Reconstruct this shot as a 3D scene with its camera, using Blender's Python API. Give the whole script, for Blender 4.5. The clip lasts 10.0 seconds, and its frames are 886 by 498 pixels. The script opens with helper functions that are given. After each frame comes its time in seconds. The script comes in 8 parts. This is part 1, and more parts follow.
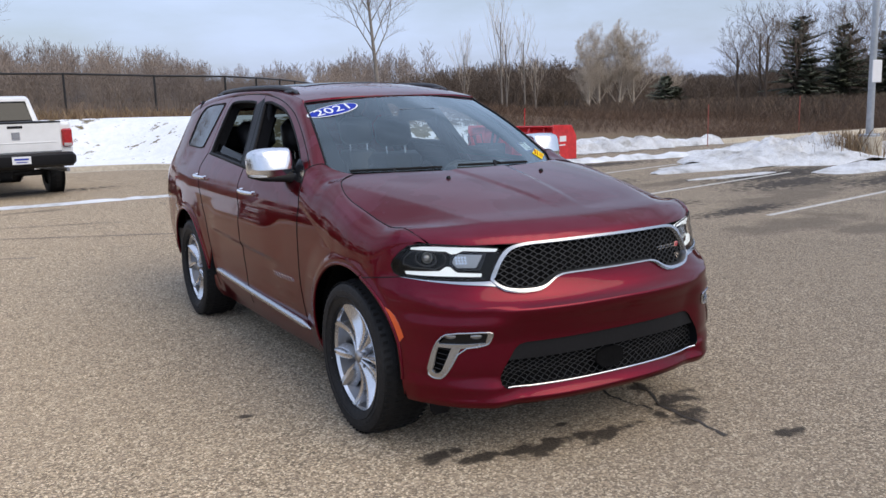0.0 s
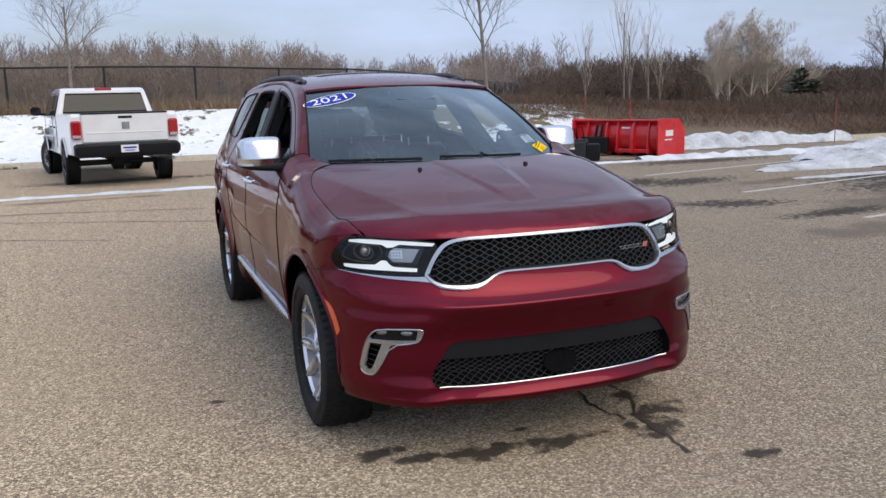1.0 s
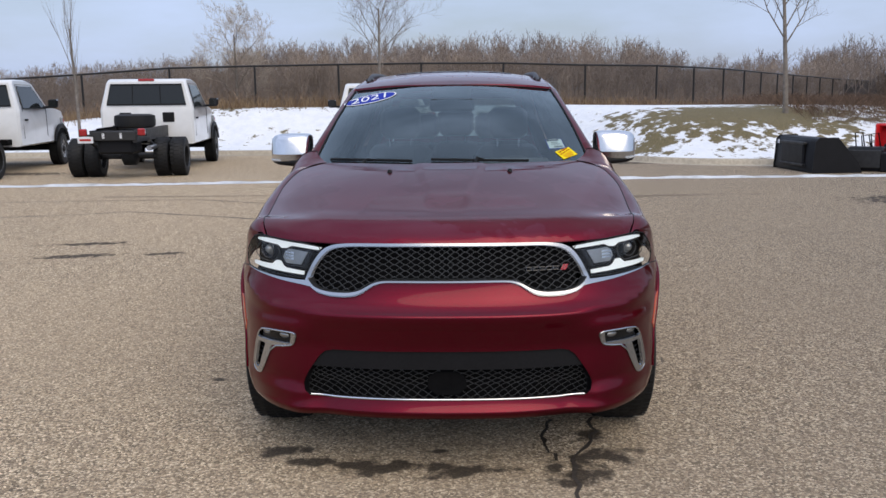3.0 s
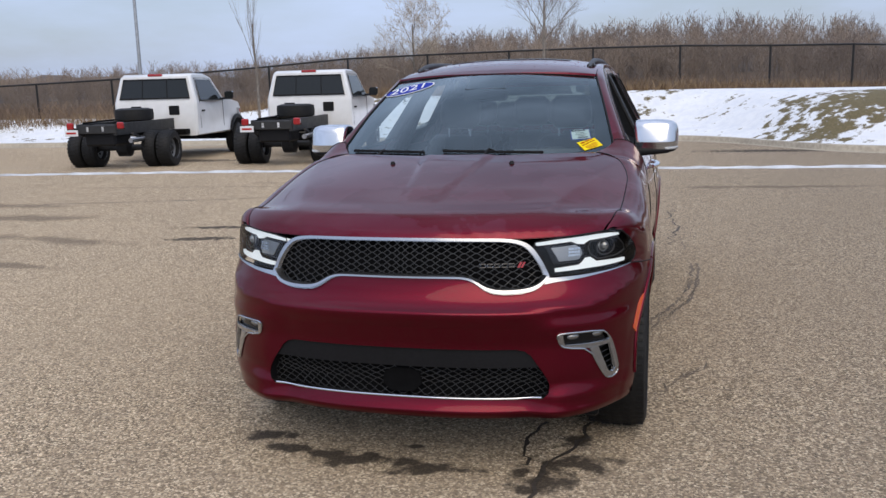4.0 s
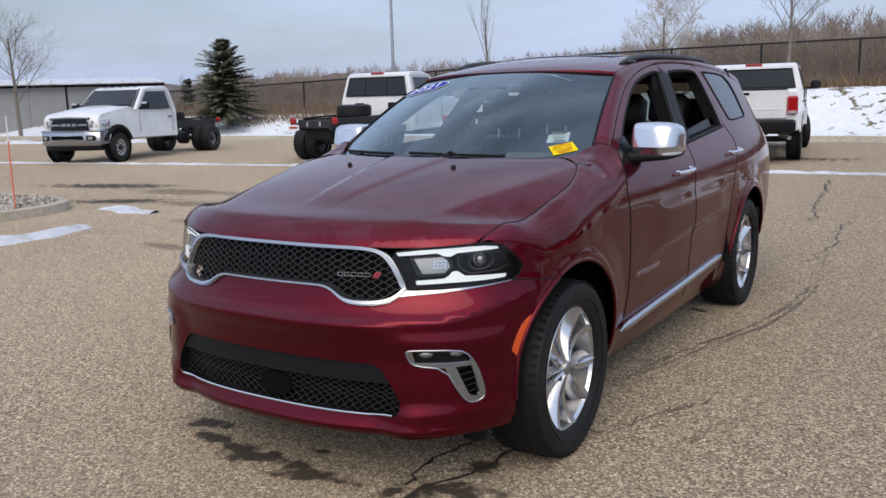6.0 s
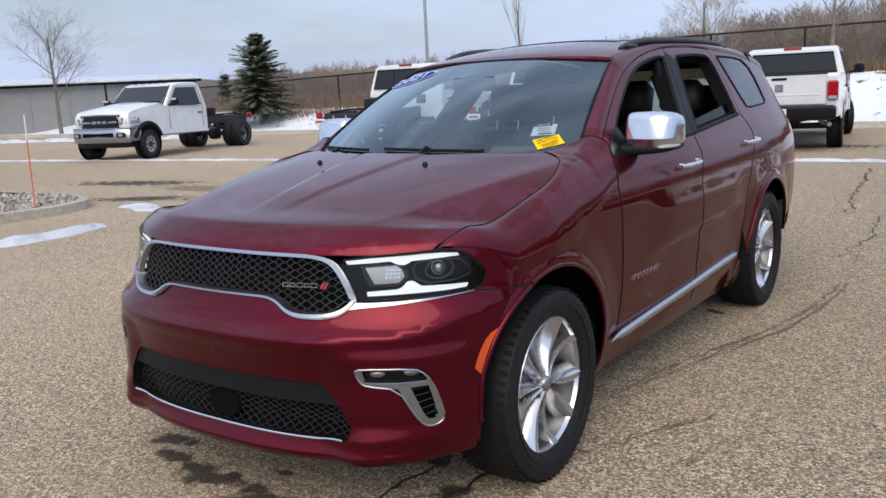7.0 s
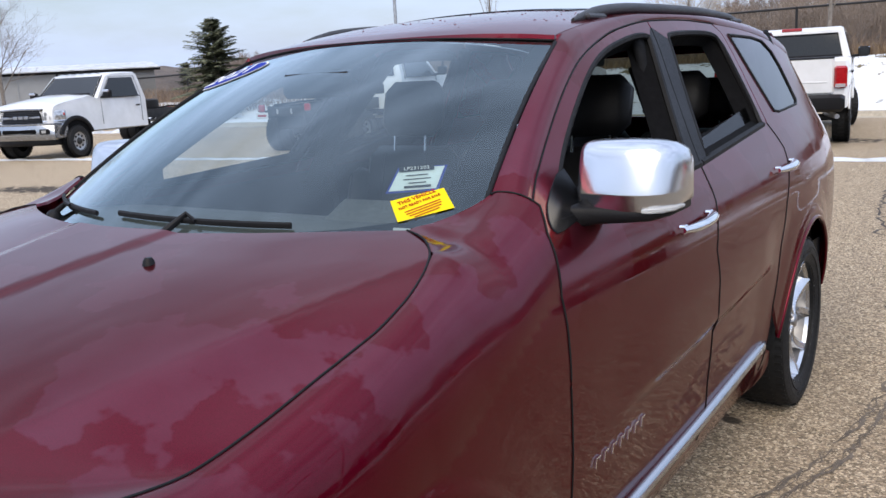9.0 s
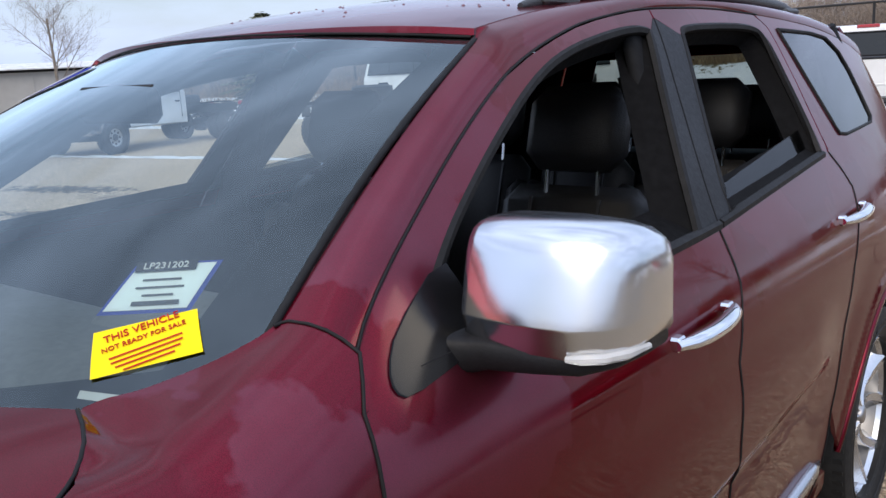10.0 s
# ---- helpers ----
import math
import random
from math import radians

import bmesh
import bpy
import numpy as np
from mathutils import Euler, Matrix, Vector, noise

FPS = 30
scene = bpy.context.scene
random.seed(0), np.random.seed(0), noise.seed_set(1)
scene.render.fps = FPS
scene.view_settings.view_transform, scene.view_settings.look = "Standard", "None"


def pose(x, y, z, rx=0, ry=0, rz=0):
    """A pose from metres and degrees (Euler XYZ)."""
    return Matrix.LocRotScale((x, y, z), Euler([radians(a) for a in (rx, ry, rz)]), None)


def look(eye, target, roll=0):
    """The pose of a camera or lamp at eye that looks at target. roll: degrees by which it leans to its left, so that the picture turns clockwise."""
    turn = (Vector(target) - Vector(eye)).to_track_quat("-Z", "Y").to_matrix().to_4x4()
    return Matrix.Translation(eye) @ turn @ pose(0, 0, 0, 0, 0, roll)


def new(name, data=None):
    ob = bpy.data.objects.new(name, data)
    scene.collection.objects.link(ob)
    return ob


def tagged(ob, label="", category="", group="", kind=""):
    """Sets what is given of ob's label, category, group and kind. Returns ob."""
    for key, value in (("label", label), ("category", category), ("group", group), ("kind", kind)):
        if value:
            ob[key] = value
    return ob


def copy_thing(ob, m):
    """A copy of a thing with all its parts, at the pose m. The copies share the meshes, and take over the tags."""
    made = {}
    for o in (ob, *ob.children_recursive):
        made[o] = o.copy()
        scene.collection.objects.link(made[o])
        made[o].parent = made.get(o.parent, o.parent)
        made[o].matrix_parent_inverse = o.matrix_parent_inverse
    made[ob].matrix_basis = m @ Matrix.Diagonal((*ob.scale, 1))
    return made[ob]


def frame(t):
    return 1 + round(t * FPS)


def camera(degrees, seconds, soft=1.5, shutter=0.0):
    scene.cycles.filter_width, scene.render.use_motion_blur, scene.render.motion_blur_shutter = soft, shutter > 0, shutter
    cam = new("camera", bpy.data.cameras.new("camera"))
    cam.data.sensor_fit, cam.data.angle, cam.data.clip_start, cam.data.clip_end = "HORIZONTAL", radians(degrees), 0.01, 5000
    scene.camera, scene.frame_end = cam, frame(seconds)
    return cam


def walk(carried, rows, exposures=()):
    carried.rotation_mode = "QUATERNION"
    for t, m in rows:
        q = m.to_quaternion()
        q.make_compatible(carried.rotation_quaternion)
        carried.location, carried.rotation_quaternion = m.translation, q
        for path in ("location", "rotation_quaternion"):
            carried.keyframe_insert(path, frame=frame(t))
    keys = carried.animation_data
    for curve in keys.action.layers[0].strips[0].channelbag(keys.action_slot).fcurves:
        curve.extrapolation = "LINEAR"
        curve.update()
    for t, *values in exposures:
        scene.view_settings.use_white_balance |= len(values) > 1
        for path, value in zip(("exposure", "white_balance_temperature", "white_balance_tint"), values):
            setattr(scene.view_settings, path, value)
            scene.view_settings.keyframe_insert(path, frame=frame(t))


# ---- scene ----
cam = camera(54.0, 10.0)
PATH = [
    (0, (-2.545, -3.725, 1.593), (-1.561, -2.017, 1.257), -1.7),
    (0.5, (-2.161, -3.918, 1.596), (-1.313, -2.138, 1.261), -1.7),
    (1, (-1.739, -3.982, 1.553), (-1.034, -2.142, 1.21), -1.5),
    (1.5, (-1.295, -4.111, 1.556), (-0.78, -2.207, 1.223), -1.4),
    (2, (-0.82, -4.241, 1.563), (-0.492, -2.294, 1.247), -0.4),
    (2.5, (-0.358, -4.202, 1.542), (-0.211, -2.234, 1.214), -0.3),
    (4, (1.018, -3.944, 1.55), (0.529, -2.039, 1.19), -1.5),
    (4.5, (1.45, -3.817, 1.541), (0.761, -1.973, 1.183), -1.8),
    (5, (1.863, -3.647, 1.549), (1.012, -1.874, 1.185), -1.5),
    (5.5, (2.192, -3.397, 1.542), (1.224, -1.683, 1.187), -1.3),
    (7, (2.454, -2.77, 1.515), (1.316, -1.167, 1.147), -2.7),
    (7.5, (2.248, -2.366, 1.524), (1.131, -0.751, 1.141), -3.4),
    (8, (2.072, -1.881, 1.553), (0.949, -0.273, 1.164), -2.8),
    (8.5, (1.86, -1.397, 1.536), (0.739, 0.212, 1.144), -2.8),
    (9, (1.733, -0.909, 1.536), (0.626, 0.708, 1.136), -3.1),
    (9.5, (1.67, -0.412, 1.561), (0.525, 1.178, 1.159), -2.9),
    (10, (1.524, 0.064, 1.55), (0.306, 1.598, 1.147), -2.8),
]
walk(cam, [(t, look(eye, target, roll)) for t, eye, target, roll in PATH], [(0, 0.36), (1, 0.27), (2, 0.17), (5.5, 0.16), (7, 0.33), (8.5, 0.55), (10, 0.67)])

# ---- light: a veiled sun behind the photographer, under a bright broken overcast ----
SUN_AZ, SUN_EL = 158.0, 46.0     # compass from +y clockwise, and height, in degrees
world = bpy.data.worlds.new("sky")
scene.world = world
world.use_nodes = True
wn, wl = world.node_tree.nodes, world.node_tree.links
wn.clear()


def wnode(kind, **sets):
    n = wn.new(kind)
    for k, v in sets.items():
        if k in n.inputs:
            n.inputs[k].default_value = v
    return n


w_out = wn.new("ShaderNodeOutputWorld")
w_bg = wn.new("ShaderNodeBackground")
w_sky = wn.new("ShaderNodeTexSky")
w_sky.sky_type, w_sky.sun_disc = "NISHITA", False
w_sky.sun_elevation, w_sky.sun_rotation = radians(SUN_EL), radians(SUN_AZ)
w_sky.air_density, w_sky.dust_density = 1.2, 2.0
w_co = wn.new("ShaderNodeTexCoord")
w_map = wn.new("ShaderNodeMapping")
w_map.inputs["Scale"].default_value = (1.0, 1.0, 3.6)
w_no = wnode("ShaderNodeTexNoise", Scale=2.3, Detail=7.0, Roughness=0.56)
w_ra = wn.new("ShaderNodeValToRGB")
w_ra.color_ramp.elements[0].position, w_ra.color_ramp.elements[1].position = 0.30, 0.74
w_ra.color_ramp.elements[0].color = (0.30, 0.30, 0.30, 1)
w_ra.color_ramp.elements[1].color = (0.95, 0.95, 0.95, 1)
w_mix = wn.new("ShaderNodeMix")
w_mix.data_type = "RGBA"
w_mix.inputs["B"].default_value = (7.4, 9.0, 13.0, 1)
wl.new(w_co.outputs["Generated"], w_map.inputs["Vector"])
wl.new(w_map.outputs["Vector"], w_no.inputs["Vector"])
wl.new(w_no.outputs["Fac"], w_ra.inputs["Fac"])
wl.new(w_ra.outputs["Color"], w_mix.inputs["Factor"])
wl.new(w_sky.outputs["Color"], w_mix.inputs["A"])
# an overcast sky is brighter overhead than at the horizon
w_sep = wn.new("ShaderNodeSeparateXYZ")
wl.new(w_co.outputs["Generated"], w_sep.inputs[0])
w_max = wn.new("ShaderNodeMath")
w_max.operation = "MAXIMUM"
w_max.inputs[1].default_value = 0.0
wl.new(w_sep.outputs["Z"], w_max.inputs[0])
w_zen = wn.new("ShaderNodeVectorMath")
w_zen.operation = "MULTIPLY_ADD"
w_zen.inputs[1].default_value, w_zen.inputs[2].default_value = (0.72, 0.62, 0.50), (0.92, 0.92, 0.92)
wl.new(w_max.outputs[0], w_zen.inputs[0])
w_sca = wn.new("ShaderNodeVectorMath")
w_sca.operation = "MULTIPLY"
wl.new(w_mix.outputs["Result"], w_sca.inputs[0])
wl.new(w_zen.outputs["Vector"], w_sca.inputs[1])
wl.new(w_sca.outputs["Vector"], w_bg.inputs["Color"])
w_bg.inputs["Strength"].default_value = 0.077
wl.new(w_bg.outputs["Background"], w_out.inputs["Surface"])

sun = new("sun", bpy.data.lights.new("sun", "SUN"))
sun.data.energy, sun.data.angle, sun.data.color = 1.22, radians(54), (1.0, 0.85, 0.62)
_a, _e = radians(SUN_AZ), radians(SUN_EL)
sun.matrix_world = look((math.sin(_a) * math.cos(_e) * 50, math.cos(_a) * math.cos(_e) * 50, math.sin(_e) * 50), (0, 0, 0))


# ---- materials ----
class Mat:
    """A small helper round one node material."""

    def __init__(self, name, rough=0.5, metal=0.0, color=(0.5, 0.5, 0.5), **more):
        self.m = bpy.data.materials.new(name)
        self.m.use_nodes = True
        self.n, self.l = self.m.node_tree.nodes, self.m.node_tree.links
        self.b = self.n["Principled BSDF"]
        self.put("Roughness", rough)
        self.put("Metallic", metal)
        self.put("Base Color", (*color, 1))
        for k, v in more.items():
            self.put(k.replace("_", " "), v)
        self.co = None

    def put(self, k, v):
        self.b.inputs[k].default_value = v

    def coord(self, which="Object"):
        if self.co is None:
            self.co = self.n.new("ShaderNodeTexCoord")
        return self.co.outputs[which]

    def noise(self, scale, detail=4.0, rough=0.55, vec=None, stretch=None, kind="ShaderNodeTexNoise"):
        t = self.n.new(kind)
        t.inputs["Scale"].default_value = scale
        if kind == "ShaderNodeTexNoise":
            t.inputs["Detail"].default_value, t.inputs["Roughness"].default_value = detail, rough
        v = vec or self.coord()
        if stretch:
            mp = self.n.new("ShaderNodeMapping")
            mp.inputs["Scale"].default_value = stretch
            self.l.new(v, mp.inputs["Vector"])
            v = mp.outputs["Vector"]
        self.l.new(v, t.inputs["Vector"])
        return t.outputs["Fac" if kind == "ShaderNodeTexNoise" else "Distance"]

    def ramp(self, fac, *stops):
        r = self.n.new("ShaderNodeValToRGB")
        e = r.color_ramp.elements
        while len(e) < len(stops):
            e.new(0.5)
        for el, (p, c) in zip(e, stops):
            el.position = p
            el.color = (*c, 1) if isinstance(c, tuple) else (c, c, c, 1)
        self.l.new(fac, r.inputs["Fac"])
        return r.outputs["Color"]

    def math(self, op, a, b=None, c=None, clamp=False):
        m = self.n.new("ShaderNodeMath")
        m.operation, m.use_clamp = op, clamp
        for i, v in enumerate((a, b, c)):
            if v is None:
                continue
            if isinstance(v, (int, float)):
                m.inputs[i].default_value = v
            else:
                self.l.new(v, m.inputs[i])
        return m.outputs[0]

    def mix(self, fac, a, b, blend="MIX"):
        m = self.n.new("ShaderNodeMix")
        m.data_type, m.blend_type = "RGBA", blend
        for k, v in (("Factor", fac), ("A", a), ("B", b)):
            if isinstance(v, (int, float)):
                m.inputs[k].default_value = v if k == "Factor" else (v, v, v, 1)
            elif isinstance(v, tuple):
                m.inputs[k].default_value = (*v, 1)
            else:
                self.l.new(v, m.inputs[k])
        return m.outputs["Result"]

    def to(self, k, v):
        self.l.new(v, self.b.inputs[k])
        return self

    def bump(self, height, strength=0.2, dist=0.01):
        b = self.n.new("ShaderNodeBump")
        b.inputs["Strength"].default_value, b.inputs["Distance"].default_value = strength, dist
        self.l.new(height, b.inputs["Height"])
        self.l.new(b.outputs["Normal"], self.b.inputs["Normal"])
        return self

    def random(self):
        return self.n.new("ShaderNodeObjectInfo").outputs["Random"]

    def island(self):
        return self.n.new("ShaderNodeNewGeometry").outputs["Random Per Island"]


def plain(name, color, rough=0.5, metal=0.0, grain=0.0, scale=60.0, bump=0.0, **more):
    """A surface with a little tonal variation at two scales, and a fine relief."""
    m = Mat(name, rough, metal, color, **more)
    if grain:
        f = m.math("ADD", m.math("MULTIPLY", m.noise(scale, 3), 0.6), m.math("MULTIPLY", m.noise(scale * 0.07, 3), 0.4))
        lo, hi = tuple(c * (1 - grain) for c in color), tuple(min(1, c * (1 + grain)) for c in color)
        m.to("Base Color", m.ramp(f, (0.3, lo), (0.7, hi)))
        m.to("Roughness", m.ramp(f, (0.3, min(1, rough * 1.15)), (0.7, rough * 0.88)))
        if bump:
            m.bump(m.noise(scale * 2.5, 3), bump, 0.004)
    return m


# deep red metallic paint under a clear coat, with dried water marks on it
PAINT = Mat("red_paint", 0.36, 0.92, (0.14, 0.006, 0.014), Coat_Weight=1.0, Coat_Roughness=0.02, Coat_IOR=1.32, Specular_Tint=(0.45, 0.10, 0.14, 1))
_f = PAINT.noise(900, 2)
_film = PAINT.math("MULTIPLY", PAINT.ramp(PAINT.noise(3.6, 5, 0.5), (0.500, 0.0), (0.515, 1.0)), PAINT.ramp(PAINT.noise(9, 4), (0.25, 0.55), (0.7, 1.0)))
_pz = PAINT.n.new("ShaderNodeSeparateXYZ")
PAINT.l.new(PAINT.coord(), _pz.inputs[0])
_film = PAINT.math("MULTIPLY", _film, PAINT.math("MULTIPLY", PAINT.math("SUBTRACT", _pz.outputs["Z"], 0.96), 9.0, clamp=True))
_flake = PAINT.mix(PAINT.ramp(_f, (0.35, 0.0), (0.7, 1.0)), (0.096, 0.0008, 0.0085), (0.188, 0.0030, 0.0195))
PAINT.to("Base Color", PAINT.mix(PAINT.math("MULTIPLY", _film, 0.15), _flake, (0.34, 0.19, 0.25)))
_d = PAINT.ramp(PAINT.noise(5.0, 5, 0.6), (0.52, 0.0), (0.57, 1.0))
_d2 = PAINT.ramp(PAINT.noise(70, 2), (0.62, 0.0), (0.70, 1.0))
PAINT.to("Coat Roughness", PAINT.math("ADD", PAINT.math("ADD", 0.03, PAINT.math("MULTIPLY", _d, 0.05)), PAINT.math("ADD", PAINT.math("MULTIPLY", _d2, 0.04), PAINT.math("MULTIPLY", _film, 0.10))))
PAINT.bump(_d2, 0.02, 0.001)

CHROME = Mat("chrome", 0.10, 1.0, (0.78, 0.79, 0.81))
CHROME.to("Roughness", CHROME.ramp(CHROME.noise(30, 4), (0.3, 0.05), (0.75, 0.16)))
SATIN = Mat("satin_chrome", 0.24, 1.0, (0.50, 0.51, 0.53))
SATIN.to("Roughness", SATIN.ramp(SATIN.noise(14, 4), (0.3, 0.16), (0.75, 0.30)))
ALLOY = Mat("machined_alloy", 0.22, 0.95, (0.66, 0.67, 0.69))
ALLOY.to("Roughness", ALLOY.ramp(ALLOY.noise(25, 4), (0.3, 0.15), (0.8, 0.34)))
BLACK_GLOSS = plain("gloss_black_plastic", (0.006, 0.006, 0.007), 0.20, grain=0.2, scale=30, Specular_IOR_Level=0.35)
BLACK = plain("black_plastic", (0.009, 0.009, 0.0105), 0.50, grain=0.25, scale=90, bump=0.15, Specular_IOR_Level=0.22)
GREY_PLASTIC = plain("dark_grey_plastic", (0.034, 0.035, 0.039), 0.5, grain=0.2, scale=120, bump=0.2)
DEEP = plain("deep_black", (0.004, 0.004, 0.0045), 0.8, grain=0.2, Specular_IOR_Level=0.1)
RUBBER = plain("tyre_rubber", (0.011, 0.011, 0.0115), 0.62, grain=0.35, scale=45, bump=0.3, Specular_IOR_Level=0.35)
SEAL = plain("rubber_seal", (0.010, 0.010, 0.011), 0.6, grain=0.2, Specular_IOR_Level=0.2)
LEATHER = plain("black_leather", (0.012, 0.012, 0.013), 0.5, grain=0.25, scale=140, bump=0.35)
TRIM_DARK = plain("interior_trim", (0.013, 0.0135, 0.015), 0.8, grain=0.2, scale=40, Specular_IOR_Level=0.1)
HEADLINER = plain("headliner_cloth", (0.05, 0.05, 0.052), 0.95, grain=0.15, scale=200)
STEEL = plain("brushed_steel", (0.45, 0.45, 0.46), 0.35, 1.0, grain=0.2, scale=40)
RUST = plain("frame_black_steel", (0.02, 0.02, 0.021), 0.55, grain=0.4, scale=12, bump=0.2)
WHITE_PAINT = Mat("white_truck_paint", 0.35, 0.0, (0.78, 0.79, 0.80), Coat_Weight=0.8, Coat_Roughness=0.06)
WHITE_PAINT.to("Base Color", WHITE_PAINT.ramp(WHITE_PAINT.noise(3, 5), (0.25, (0.70, 0.71, 0.71)), (0.7, (0.82, 0.83, 0.84))))
RED_LENS = Mat("red_lens", 0.12, 0.0, (0.34, 0.006, 0.016), Coat_Weight=1.0)
RED_LENS.to("Base Color", RED_LENS.ramp(RED_LENS.noise(40, 2), (0.3, (0.28, 0.005, 0.008)), (0.7, (0.45, 0.012, 0.016))))
AMBER = Mat("amber_lens", 0.15, 0.0, (0.75, 0.09, 0.01), Coat_Weight=1.0)
LAMP_WHITE = Mat("lit_light_bar", 0.2, 0.0, (0.62, 0.68, 0.69), Emission_Color=(0.93, 0.97, 1, 1), Emission_Strength=0.42)
LENS = Mat("clear_lens", 0.03, 0.0, (0.9, 0.92, 0.93), Transmission_Weight=0.6, IOR=1.45)
REFLECTOR = Mat("lamp_reflector", 0.32, 1.0, (0.40, 0.40, 0.39))
LATTICE = plain("wire_lattice_black", (0.035, 0.036, 0.038), 0.32, grain=0.2, scale=40, Specular_IOR_Level=0.5)
FACET = Mat("lamp_facets", 0.12, 1.0, (0.72, 0.73, 0.72))
BEVEL_SHADE = plain("dark_satin_metal", (0.20, 0.205, 0.215), 0.34, 0.9, grain=0.15, scale=25)
CAP_SILVER = Mat("silver_mirror_cap", 0.34, 1.0, (0.72, 0.73, 0.75))
CAP_SILVER.to("Roughness", CAP_SILVER.ramp(CAP_SILVER.noise(6, 3), (0.3, 0.17), (0.75, 0.23)))


def glass(name, tint, gloss=0.10, rough=0.0, grow=1.15, cast=(1, 1, 1)):
    """Thin glass: a clear, tinted pane with a mirror reflection that grows towards grazing."""
    m = bpy.data.materials.new(name)
    m.use_nodes = True
    n, l = m.node_tree.nodes, m.node_tree.links
    n.clear()
    out, mixs = n.new("ShaderNodeOutputMaterial"), n.new("ShaderNodeMixShader")
    tr, gl, fr = n.new("ShaderNodeBsdfTransparent"), n.new("ShaderNodeBsdfGlossy"), n.new("ShaderNodeFresnel")
    tr.inputs["Color"].default_value = (*tint, 1)
    gl.inputs["Color"].default_value = (*cast, 1)
    gl.inputs["Roughness"].default_value = rough
    fr.inputs["IOR"].default_value = 1.52
    mu = n.new("ShaderNodeMath")
    mu.operation, mu.use_clamp = "MULTIPLY_ADD", True
    mu.inputs[1].default_value, mu.inputs[2].default_value = grow, gloss
    l.new(fr.outputs[0], mu.inputs[0])
    l.new(mu.outputs[0], mixs.inputs[0])
    l.new(tr.outputs[0], mixs.inputs[1])
    l.new(gl.outputs[0], mixs.inputs[2])
    l.new(mixs.outputs[0], out.inputs["Surface"])
    return m


class Holder:
    def __init__(self, m):
        self.m = m


GLASS = Holder(glass("windscreen_glass", (0.58, 0.67, 0.68), 0.012, 0.045, 1.62, (0.84, 0.97, 1.0)))
GLASS_DARK = Holder(glass("privacy_glass", (0.08, 0.09, 0.10), 0.0, 0.0, 1.0))
GLASS_WET = Holder(glass("wet_door_glass", (0.30, 0.33, 0.33), 0.02, 0.05, 0.35))
GLASS_CAB = Holder(glass("cab_glass", (0.22, 0.26, 0.25), 0.05))
GLASS_LAMP = Holder(glass("lamp_cover", (0.93, 0.94, 0.95), 0.0, 0.0, 0.55))


